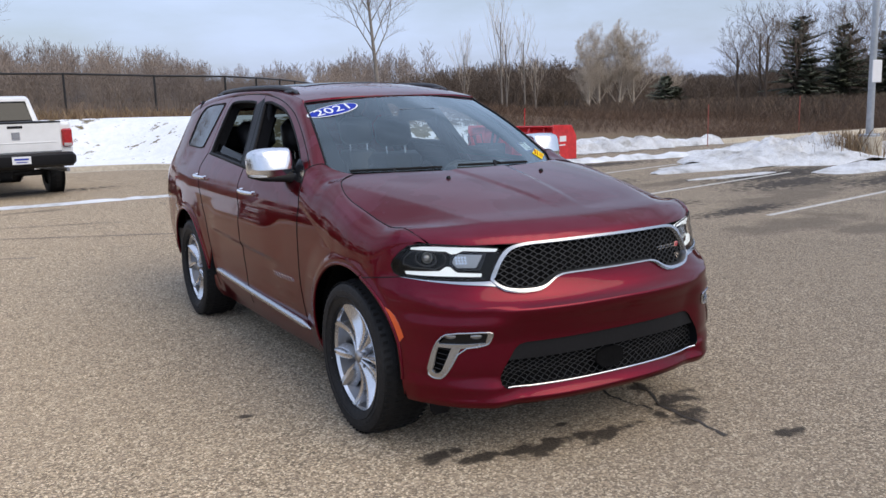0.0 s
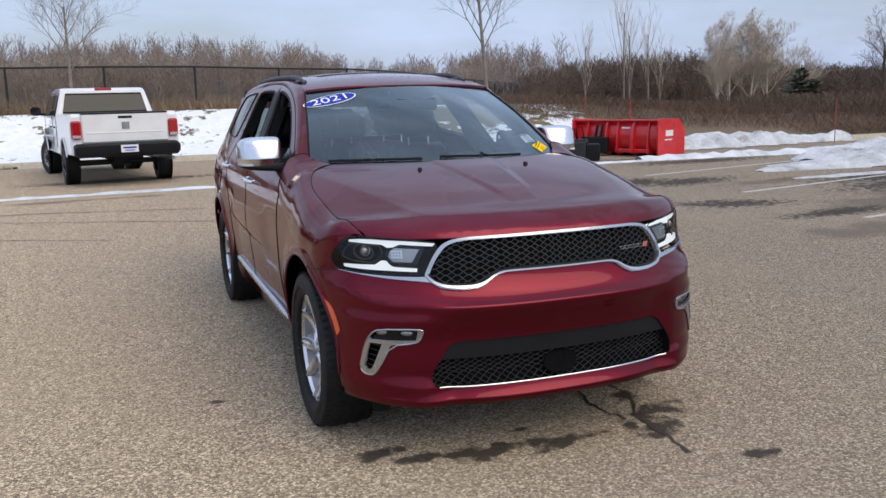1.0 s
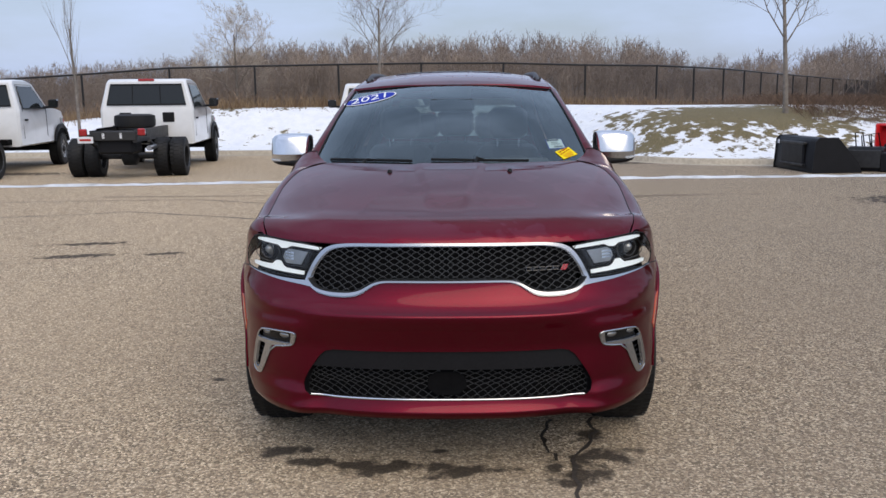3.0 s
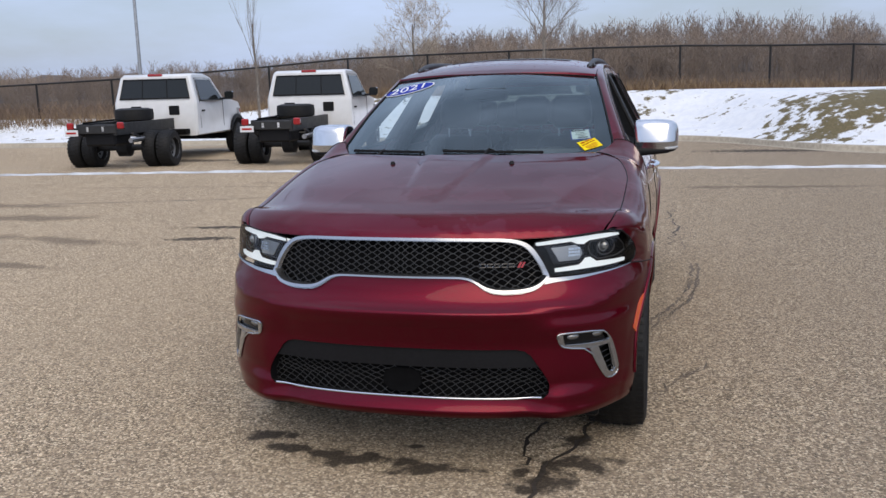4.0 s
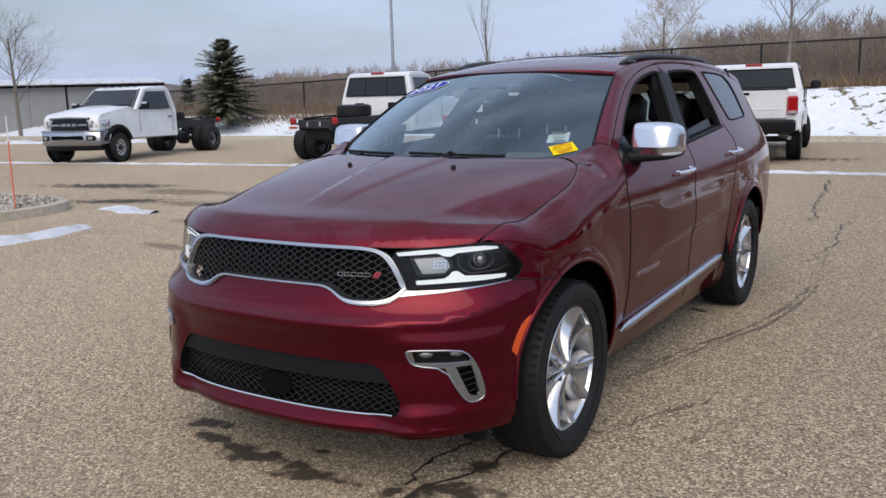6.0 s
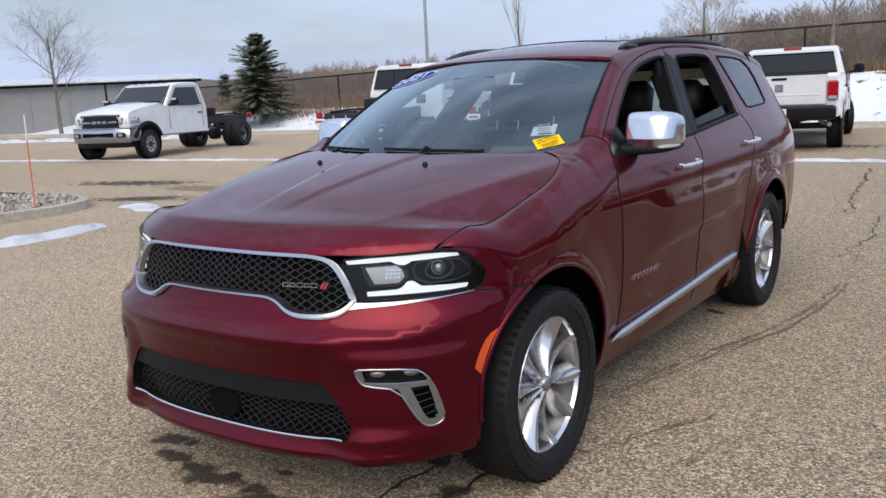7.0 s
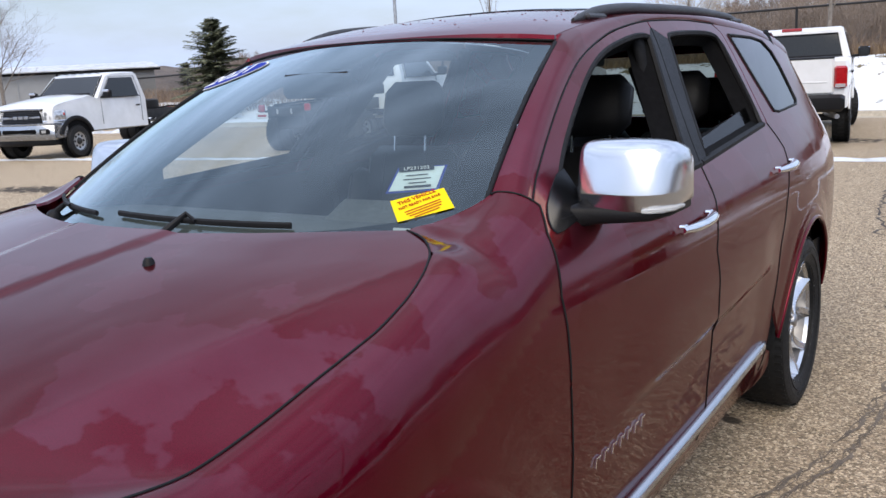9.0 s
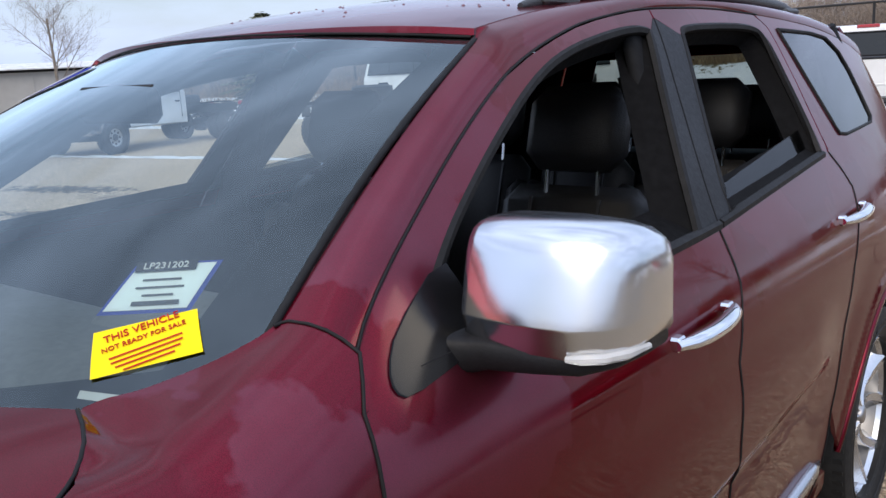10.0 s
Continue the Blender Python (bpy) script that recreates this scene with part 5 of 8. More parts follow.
    part("badge", g, CHROME, d1, "row of small chrome badge strokes")
    # rear quarter
    qw = [(2.94, 1.300), (3.02, 1.292), (3.40, 1.300), (3.45, 1.318), (3.47, 1.40), (3.475, 1.48), (3.45, 1.545), (3.36, 1.596), (3.2, 1.612), (2.86, 1.622), (2.855, 1.60)]
    e_top = [(float(y), _e2(float(y)) - .002) for y in np.linspace(2.735, 3.88, 16)]
    lo = [(a + GAP, b) for a, b in SEAM_C if b > .5] + [(2.760, 1.272), (2.94, 1.300), (3.02, 1.292), (3.40, 1.300), (3.45, 1.318), (3.91, 1.34), (3.99, 1.0), (3.97, .62), (3.52, .45)] + [p for p in arc(HUB_Y[1], ARCH, 8, 172)]
    hi = [(2.783, 1.63), *e_top, (3.93, 1.34), (3.45, 1.318), (3.47, 1.40), (3.475, 1.48), (3.45, 1.545), (3.36, 1.596), (3.2, 1.612), (2.86, 1.622), (2.855, 1.60), (2.94, 1.300), (2.760, 1.272), (2.786, 1.47)]
    qp = paneled("rear_quarter", [lo, hi], PAINT, suv, cell=.014)
    paneled("quarter_window", [inset(qw, .001)], GLASS_DARK, qp, "dark privacy glass quarter window", hem=0, lift=-.001)
    g = Geo().sweep([(sg * (S(y, z)[0] + .001), y, z) for y, z in dense(qw, .05)], .006, 6, True)
    part("window_seal", g, SEAL, qp)
    # sill and its chrome strip
    sill = paneled("sill", [[(.57, .395), (2.48, .395), (2.52, .30), (2.50, .235), (.57, .235), (.54, .30)]], PAINT, suv, hem=.02)
    g = Geo()
    pts = [(sg * (S(y, .385)[0] + .016), y, .392 + .066 * (y - .6) / 1.8) for y in np.linspace(.60, 2.40, 30)]
    rr = [.004 + .020 * sm(0, .08, i / 29) * sm(1, .96, i / 29) for i in range(30)]
    part("sill_strip", g.sweep(pts, rr, 8, False, .95), SATIN, sill, "satin chrome sill strip", 80)
    # pillar and roof side
    paneled("roof_side", [[(.748, .03), (3.90, .03), (3.90, 1), (1.32, 1), (.703, 1), (.715, .6), (.735, .18)]], PAINT, suv, f=ring, cell=.05, hem=.01)
    # mirror
    secs = [(.833, 1.022, .066, .070, 1.275), (.836, 1.014, .076, .076, 1.276), (.843, 1.008, .083, .080, 1.277), (.856, 1.005, .0865, .082, 1.278), (.89, 1.003, .089, .083, 1.278), (.95, 1.000, .091, .084, 1.278), (1.01, 1.004, .089, .081, 1.277), (1.040, 1.014, .080, .075, 1.275), (1.058, 1.026, .066, .064, 1.272), (1.066, 1.038, .044, .048, 1.268), (1.070, 1.048, .020, .028, 1.264)]
    half = [(.90, .78), (.72, .93), (.30, .99), (-.10, 1.0), (-.40, .965), (-.58, .88), (-.70, .74), (-.78, .54), (-.845, .30), (-.915, .0), (-.970, -.26), (-.997, -.41), (-1.0, -.435), (-.992, -.46), (-.95, -.62), (-.895, -.84), (-.85, -.97), (-.80, -1.0), (0, -1.0), (.90, -.97)]
    nseg = len(half)
    vs, fs = [], []
    for x, y, ry, rz, z in secs:
        vs += [(sg * x, y + ry * a, z + rz * b) for a, b in half]
    for i in range(len(secs) - 1):
        for j in range(nseg):
            fs.append((i * nseg + j, i * nseg + (j + 1) % nseg, (i + 1) * nseg + (j + 1) % nseg, (i + 1) * nseg + j))
    fs += [tuple(range(nseg)), tuple(range((len(secs) - 1) * nseg, len(secs) * nseg))]
    # arm: from the sail out under the housing
    arm = Geo()
    rows = [(.770, .900, .036, .036, 1.180), (.800, .915, .040, .034, 1.182), (.835, .950, .054, .029, 1.186), (.88, .985, .070, .024, 1.191), (.95, 1.002, .084, .021, 1.194), (1.01, 1.008, .082, .019, 1.198), (1.045, 1.018, .068, .015, 1.204), (1.062, 1.032, .040, .010, 1.208)]
    av = []
    for x, y, ry, rz, z in rows:
        for j in range(20):
            a = 2 * math.pi * j / 20
            ca, sa = math.cos(a), math.sin(a)
            av.append((sg * x, y + ry * math.copysign(abs(ca) ** .45, ca), z + rz * math.copysign(abs(sa) ** .45, sa)))
    af = [(i * 20 + j, i * 20 + (j + 1) % 20, (i + 1) * 20 + (j + 1) % 20, (i + 1) * 20 + j) for i in range(len(rows) - 1) for j in range(20)]
    arm.add(av, af + [tuple(range(20)), tuple(range((len(rows) - 1) * 20, len(rows) * 20))])
    mm = part("door_mirror", arm, BLACK, suv, "chrome capped door mirror", 60)
    part("mirror_cap", Geo().add(vs, fs), CAP_SILVER, mm, "satin chrome mirror cap", 50)
    sig = [(sg * x, y - ry * .955, 1.207 + k) for x, y, ry, k in ((1.000, 1.004, .089, 0), (1.018, 1.007, .087, .001), (1.040, 1.014, .080, .002), (1.057, 1.026, .064, .003), (1.067, 1.040, .036, .004))]
    part("turn_signal", Geo().sweep(sig, [.004, .0065, .007, .007, .004], 8, False, 1.0), LENS, mm, "clear turn signal strip")
    part("mirror_glass", Geo().box(min(sg * .86, sg * 1.03), max(sg * .86, sg * 1.03), 1.082, 1.094, 1.22, 1.34, .01), CHROME, mm)
    # roof rail
    ry = np.linspace(1.55, 3.35, 24)
    pts = [(sg * (.545 - .004 * (y - 1.4)), float(y), roof(.93, float(y))[2] + .002 + .013 * sm(0, .12, i / 23) * sm(1, .88, i / 23)) for i, y in enumerate(ry)]
    part("roof_rail", Geo().sweep(pts, [.007 + .010 * sm(0, .06, i / 23) * sm(1, .94, i / 23) for i in range(24)], 8, False, 1.1), GREY_PLASTIC, suv, "dark grey roof rail", 80)
    for y in (1.68, 3.22):
        part("rail_foot", Geo().box(sg * .545 - .025, sg * .545 + .025, y - .07, y + .07, roof(.93, y)[2] - .01, roof(.93, y)[2] + .012, .008), GREY_PLASTIC, suv)

    # dark joints between the panels
    for pts in ([(sg * (p[0] + .0008), p[1], p[2] + .0006) for p in [fender(a - GAP * .5, b) for a, b in dense(SEAM_F[1:] + [(.735, 1.21), (.70, V2)], .02, False)]],
                [(sg * (S(y, z)[0] + .0004), y, z) for y, z in dense(SEAM_B, .03, False)],
                [(sg * (S(y, z)[0] + .0004), y, z) for y, z in dense(SEAM_C, .03, False)],
                [(sg * (ring(y, w)[0]), ring(y, w)[1], ring(y, w)[2] + .0005) for y, w in ((.746, 0.0), (.736, .2), (.724, .5), (.712, .8), (.702, 1.0))],
                [(sg * (ring(float(y), .02)[0] + .0006), float(y), ring(float(y), .02)[2]) for y in np.linspace(.745, 2.75, 46)],
                [(sg * p.x, p.y, p.z) for p in [on(q, z, .0006) for q, z in dense(XZ((.870, .8405)) + [(rim[0][0] - .004, rim[0][1])], .02, False)]],
                [(sg * (_xh(float(y)) - .002), float(y), hz(float(y)) + .0004) for y in np.linspace(-.40, .494, 60)]):
        part("panel_joint", Geo().sweep(pts, .0025, 5), SEAL, suv, smooth=80)

# roof and windscreen
g = Skin()
g.add([(-1, 1.205), (-.5, 1.205), (0, 1.205), (.5, 1.205), (1, 1.205), (1, 3.88), (-1, 3.88)], lambda u, y: roof(u, y + .115 * u * u * sm(1.6, 1.2, y)), .045)
roof_ob = spart("roof", g, PAINT, suv)
g = Skin().add([(-.66, 1.85), (.66, 1.85), (.66, 2.75), (-.66, 2.75)], lambda u, y: roof(u, y), .06, .01, lift=.004)
spart("sunroof", g, BLACK_GLOSS, roof_ob, "black glass sunroof")
# beads of melt water on the roof and the hood's edge
BEAD = Mat("water_bead", 0.04, 0.3, (0.16, 0.05, 0.06), Coat_Weight=1.0, Coat_Roughness=0.0, Specular_IOR_Level=0.6)
rb = random.Random(77)
g = Geo()
for i in range(420):
    u, y = rb.uniform(-.9, .9), 1.30 + rb.uniform(0, 1) ** .6 * 1.5
    p = Vector(roof(u, y + .115 * u * u * sm(1.6, 1.2, y)))
    r = rb.uniform(.0018, .0050)
    k = 6
    vs = [(p.x + r * math.cos(a), p.y + r * rb.uniform(.9, 1.5) * math.sin(a), p.z - .0005) for a in np.linspace(0, 2 * math.pi, k + 1)[:-1]]
    vs += [(p.x + .6 * (q[0] - p.x), p.y + .6 * (q[1] - p.y), p.z + r * .42) for q in vs] + [(p.x, p.y, p.z + r * .55)]
    g.add(vs, [(j, (j + 1) % k, k + (j + 1) % k, k + j) for j in range(k)] + [(k + j, k + (j + 1) % k, 2 * k) for j in range(k)])
tagged(part("water_beads", g, BEAD, roof_ob, "beads of melt water", 180), kind="stuff")
g = Skin().add([(-.75, 0), (.75, 0), (.75, 1), (-.75, 1)], screen, .05, 0)
ws = spart("windscreen", g, GLASS, suv, "windscreen with blue year oval and yellow notice")
ws.visible_shadow = False
part("screen_seal", Geo().sweep([Vector(screen(float(x), 1.0)) + Vector((0, 0, .003)) for x in np.linspace(-.74, .74, 25)], .0025, 6), SEAL, ws, smooth=80)


s = Skin()
for poly in ([(-.75, 0), (.75, 0), (.75, .14), (.70, .07), (.5, .04), (0, .03), (-.5, .04), (-.70, .07), (-.75, .14)], [(.668, .05), (.75, .05), (.75, 1), (.690, 1)], [(-.75, .05), (-.668, .05), (-.690, 1), (-.75, 1)], [(-.75, .985), (.75, .985), (.75, 1), (-.75, 1)], [(-.13, .80), (.13, .80), (.15, .98), (-.15, .98)]):
    s.add(poly, screen, .05, 0, lift=-.003)
spart("black_border", s, DEEP, ws)
for sg in (1, -1):
    part("screen_seal", Geo().sweep([Vector(screen(sg * .752, float(w))) + Vector((0, 0, .002)) for w in np.linspace(.08, 1, 24)], .006, 6), SEAL, ws, smooth=80)


def sticker(name, cx, cw, wx, hw, rot, mat, lift, label, rounded=False, slant=0.0, parent=None):
    """A flat label on the glass: centre (lateral, way up), size in metres."""
    pts = []
    base = [(math.cos(a) * wx / 2, math.sin(a) * hw / 2) for a in np.linspace(0, 2 * math.pi, 41)[:-1]] if rounded else dense([(-wx / 2, -hw / 2), (wx / 2, -hw / 2), (wx / 2, hw / 2), (-wx / 2, hw / 2)], .03)
    c, s = math.cos(radians(rot)), math.sin(radians(rot))
    for a, b in base:
        pts.append((cx + (a * c - b * s), cw + (a * s + b * c)))
    return spart(name, Skin().add(pts, screen, .03, 0, lift=lift), mat, parent or ws, label)


def on_screen(x, w, lift=.002):
    e = .004
    p = Vector(screen(x, w))
    da = (Vector(screen(x + e, w)) - Vector(screen(x - e, w))).normalized()
    n = da.cross(Vector(screen(x, w + e)) - Vector(screen(x, w - e))).normalized()
    m = Matrix((da, n.cross(da), n)).transposed().to_4x4()
    m.translation = p + n * lift
    return m


def sheet(name, color, rough=.45):
    return plain(name, color, .8, grain=.06, scale=50, Specular_IOR_Level=.15)


BLUE = sheet("blue_vinyl", (0.022, 0.045, 0.36))
WHITE_V = sheet("white_vinyl", (0.80, 0.82, 0.84))
YELLOW = sheet("yellow_vinyl", (0.85, 0.66, 0.01))
INK_RED = sheet("red_ink", (0.42, 0.02, 0.015))
INK = sheet("black_ink", (0.02, 0.02, 0.025))
PALE = sheet("pale_paper", (0.80, 0.88, 0.90))
GREY_V = sheet("grey_paper", (0.55, 0.58, 0.60))

# the year oval
OX, OW, OR = -.588, .832, 20
o1 = sticker("year_oval", OX, OW, .385, .150, OR, WHITE_V, .003, "blue oval year sticker with white figures", True)
sticker("oval_field", OX, OW, .365, .132, OR, BLUE, .0045, "", True, parent=o1)
text_part("year", "2021", .108, WHITE_V, o1, on_screen(OX, OW, .006) @ pose(0, 0, 0, 0, 0, OR) @ Matrix.Diagonal((1.12, 1.05, 1, 1)))
# yellow notice and white stock label, low on the driver's side
YX, YW, YR = .636, .109, 24
o2 = sticker("notice", YX, YW, .100, .088, YR, YELLOW, .003, "yellow not ready for sale notice")
base = on_screen(YX, YW, .0045) @ pose(0, 0, 0, 0, 0, YR)
text_part("notice_line", "THIS VEHICLE", .0148, INK_RED, o2, base @ pose(0, .0245, 0))
text_part("notice_line", "NOT READY FOR SALE", .0098, INK_RED, o2, base @ pose(0, .009, 0))
for i, w in enumerate((.086, .084, .076, .060)):
    part("notice_bar", Geo().box(-w / 2, w / 2, -.006 - i * .0075 - .0011, -.006 - i * .0075 + .0011, 0, .0005, 0, base), INK_RED, o2, smooth=0)
LX, LW, LR = .598, .224, 3
o3 = sticker("stock_label", LX, LW, .102, .104, LR, BLUE, -.006, "white stock label with a blue rim")
sticker("label_sheet", LX, LW, .092, .092, LR, PALE, -.0045, "", parent=o3)
b3 = on_screen(LX, LW, -.003) @ pose(0, 0, 0, 0, 0, LR)
part("label_head", Geo().box(-.040, .040, .024, .042, 0, .0005, 0, b3), INK, o3, smooth=0)
text_part("label_number", "LP231202", .0150, WHITE_V, o3, b3 @ pose(0, .033, .001))
for i, w in enumerate((.05, .062, .04, .06)):
    part("label_bar", Geo().box(-w / 2, w / 2, .010 - i * .013 - .0014 - .002 * (i == 3), .010 - i * .013 + .0014 + .002 * (i == 3), 0, .0005, 0, b3), GREY_PLASTIC, o3, smooth=0)
part("vin_strip", Skin().add([(.606, .023), (.659, .009), (.656, .023), (.603, .036)], screen, .03, 0, lift=-.002).mesh("vin_strip", GREY_V), GREY_V, ws)

# cowl and wipers
g = Skin()
cow = [(x, -.18) for x in np.linspace(-.66, .66, 21)] + [(x, .0) for x in np.linspace(.66, -.66, 21)]
g.add(cow, lambda x, w: (x, screen(x, 0)[1] + w * .6, 1.204 + w * .05 - .018 * (x / .66) ** 2 - .012 * math.sin(min(1, -w / .18) * 3.14159)), .05, .01)
spart("cowl", g, BLACK, suv, "black plastic cowl below the windscreen")
for piv, x0, x1, w0, w1 in ((-.47, -.66, -.20, .052, .066), (.12, -.10, .41, .078, .046)):
    up_ = Vector((0, -.008, .012))
    mid = x0 + .55 * (x1 - x0)
    wp = part("wiper", Geo().sweep([Vector(screen(piv, -.035)), Vector(screen(piv, .012)) + up_, Vector(screen(piv + .35 * (mid - piv), w0 + .004)) + up_ * 1.2, Vector(screen(mid, w0 + .55 * (w1 - w0))) + up_], [.012, .010, .007, .005], 8), BLACK, suv, "black windscreen wiper")
    part("wiper_blade", Geo().sweep([Vector(screen(x0 + (x1 - x0) * k / 10, w0 + (w1 - w0) * k / 10 + .004 * math.sin(math.pi * k / 10))) + up_ * .7 for k in range(11)], .0052, 6, False, 1.4), SEAL, wp)
    part("pivot_cap", Geo().lathe([(.0001, .016), (.012, .014), (.019, .004), (.021, -.01)], 12, Matrix.Translation(Vector(screen(piv, .006)) + up_ * .6) @ pose(0, 0, 0, 0, -60, 90)), BLACK, wp)

# tail: hatch with its glass, spoiler, rear bumper
_ty = curve((.35, 3.94), (.55, 4.01), (.8, 4.03), (1.0, 4.02), (1.25, 3.96), (1.64, 3.85))


def tail(u, z):
    h = S(min(3.96, _ty(z) - .06), z)[0] if z > .3 else .8
    return (u * h, _ty(z) - .10 * abs(u) ** 4, z)


g = Skin()
for poly in ([(-1, .36), (1, .36), (1, 1.22), (-1, 1.22)], [(-1, 1.22), (-.82, 1.22), (-.80, 1.56), (-1, 1.62)], [(.82, 1.22), (1, 1.22), (1, 1.62), (.80, 1.56)], [(-.80, 1.56), (.80, 1.56), (1, 1.62), (1, 1.64), (-1, 1.64), (-1, 1.62)]):
    g.add(poly, lambda a, b: tail(-a, b), .06, .01)
hatch = spart("hatch", g, PAINT, suv)
g = Skin().add([(-.82, 1.22), (.82, 1.22), (.80, 1.56), (-.80, 1.56)], lambda a, b: tail(-a, b), .08, 0)
spart("rear_window", g, GLASS_CAB, hatch, "tinted hatch window").visible_shadow = False
part("spoiler", Geo().prism([(3.74, 1.668), (3.92, 1.626), (3.94, 1.610), (3.84, 1.595), (3.74, 1.63)], -.50, .50, .02), PAINT, hatch)
part("rear_bumper", Geo().prism([(3.62, .36), (3.62, .62), (4.05, .60), (4.08, .50), (4.01, .36)], -.82, .82, .05), BLACK, suv)
part("tail_lamp", Geo().box(-.80, .80, 3.995, 4.035, .98, 1.06, .012), RED_LENS, suv, "full width red tail lamp")

# -- wheels --
def spokes():
    """Ten scooped blades in five mirrored pairs, each with a bright face and a falling flank."""
    geo = Geo()
    for i in range(10):
        sd = 1 if i % 2 else -1
        ph = 2 * math.pi * (i // 2) / 5 + sd * .285
        vs, fs = [], []
        for k in range(13):
            u = k / 12
            r = .028 + (.263 - .028) * u
            w = .0085 + .008 * sm(0, .35, u) + .0145 * sm(.20, .75, u) - .002 * sm(.85, 1, u)
            a = ph + sd * (.060 * math.sin(math.pi * u) - .045 * u * u + .015)
            dx = -.012 - .024 * math.sin(math.pi * min(1, u * .95)) + .020 * u * u
            for o, d in ((-1, -.060), (-1, -.034 - .014 * u), (-.50, -.017 - .010 * u), (.02, -.001), (.12, .0012), (.60, -.0035), (.94, -.001), (1, -.004), (1, -.060)):
                b = a + sd * o * w / r
                vs.append((dx + d, r * math.cos(b), r * math.sin(b)))
        for k in range(12):
            for j in range(8):
                c = k * 9 + j
                fs.append((c, c + 9, c + 10, c + 1) if sd > 0 else (c, c + 1, c + 10, c + 9))
        geo.add(vs, fs)
    return geo


tyre_prof = [(.262, -.115), (.30, -.128), (.340, -.131), (.360, -.122), (.372, -.095), (.3775, -.06), (.3785, 0), (.3775, .06), (.372, .095), (.360, .122), (.340, .131), (.30, .128), (.272, .118), (.262, .112)]
tread = Geo()
for i in range(64):
    a = 2 * math.pi * i / 64
    for x0, x1 in ((-.118, -.078), (-.066, -.030), (-.018, .018), (.030, .066), (.078, .118)):
        da = .018
        r0, r1 = (.3770, .3800) if abs(x0 + x1) < .15 else (.3690, .3728)
        sh = .02 * (x0 + x1)
        vs = []
        for r in (r0, r1):
            for aa, xx in ((a - da + sh, x0), (a + da + sh, x0), (a + da + sh, x1), (a - da + sh, x1)):
                vs.append((xx, r * math.cos(aa), r * math.sin(aa)))
        tread.add(vs, [(4, 5, 6, 7), (0, 1, 5, 4), (1, 2, 6, 5), (2, 3, 7, 6), (3, 0, 4, 7)])
rim_prof = [(.266, .118), (.270, .112), (.264, .100), (.255, .080), (.250, .02), (.225, -.03), (.215, -.10), (.262, -.115)]
me_tyre = Geo().lathe(tyre_prof, 56, close=True).mesh("tyre", RUBBER, 40)
me_tread = tread.mesh("tread", RUBBER, 0)
me_rim = Geo().lathe(rim_prof[:4], 56, caps=False).mesh("rim", ALLOY, 40)
BARREL = Mat("dull_rim_barrel", 0.4, 1.0, (0.34, 0.34, 0.345))
BARREL.to("Roughness", BARREL.ramp(BARREL.noise(20, 4), (0.3, 0.3), (0.8, 0.55)))
me_barrel = Geo().lathe(rim_prof[3:], 56, caps=False).mesh("rim_barrel", BARREL, 40)
me_rim_in = Geo().lathe([(.172, .018), (.172, .0), (.07, .0), (.065, .03), (.0001, .03)], 36).mesh("brake_disc", BARREL, 40)
# added black disc that paints the dark seen between the spokes
me_rim_dark = Geo().lathe([(.246, -.03), (.0001, -.03)], 36).mesh("wheel_back", DEEP, 40)
me_spoke = spokes().mesh("spokes", ALLOY, 50)
me_cap = Geo().lathe([(.0001, .004), (.024, .002), (.030, -.004), (.032, -.030)], 20).mesh("hub_cap", STEEL, 60)
lug = Geo().lathe([(.0001, .006), (.009, .005), (.010, -.02)], 8, pose(-.030, .052, 0))
me_lug = lug.mesh("lug_nut", STEEL, 60)
ring_g = Geo()
for r in (.300, .330):
    ring_g.lathe([(r - .002, .1285), (r, .1315), (r + .002, .1285)], 48, caps=False)
for i in range(22):
    a = .5 + i * .045 if i < 11 else 3.6 + (i - 11) * .045
    ring_g.box(.128, .1315, -.006, .006, .308, .324, .001, pose(0, 0, 0, math.degrees(a) - 90))
me_letter = ring_g.mesh("sidewall_rings", RUBBER, 40)
for sg in (1, -1):
    for hy in HUB_Y:
        ang = 10 if hy < 1 else 47
        m = pose(sg * HUB_X, hy, HUB_Z + .004, 0, 0, 0) @ (Matrix.Diagonal((sg, 1, 1, 1)) @ pose(0, 0, 0, ang))
        tyre = part("wheel", me_tyre, RUBBER, suv, "alloy wheel with a black road tyre", at=m)
        for nm, me, mat in (("tread", me_tread, RUBBER), ("rim", me_rim, ALLOY), ("rim_barrel", me_barrel, BARREL), ("brake_disc", me_rim_in, BARREL), ("wheel_back", me_rim_dark, DEEP), ("sidewall_ring", me_letter, RUBBER)):
            o = part(nm, me, mat, tyre)
            if nm == "tread":
                tagged(o, kind="stuff")
        part("spokes", me_spoke, ALLOY, tyre, "swept machined alloy spokes", at=pose(.098, 0, 0))
        part("hub_cap", me_cap, STEEL, tyre, at=pose(.092, 0, 0))
        for i in range(5):
            part("lug_nut", me_lug, STEEL, tyre, at=pose(.098, 0, 0, 72 * i + 17))
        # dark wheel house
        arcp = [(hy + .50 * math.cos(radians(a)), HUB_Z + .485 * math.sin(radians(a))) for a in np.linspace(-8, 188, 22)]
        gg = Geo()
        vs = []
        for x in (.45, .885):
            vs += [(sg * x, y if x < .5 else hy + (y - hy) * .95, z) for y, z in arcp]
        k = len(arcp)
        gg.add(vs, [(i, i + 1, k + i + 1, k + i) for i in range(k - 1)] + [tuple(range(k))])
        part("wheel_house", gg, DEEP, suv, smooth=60)

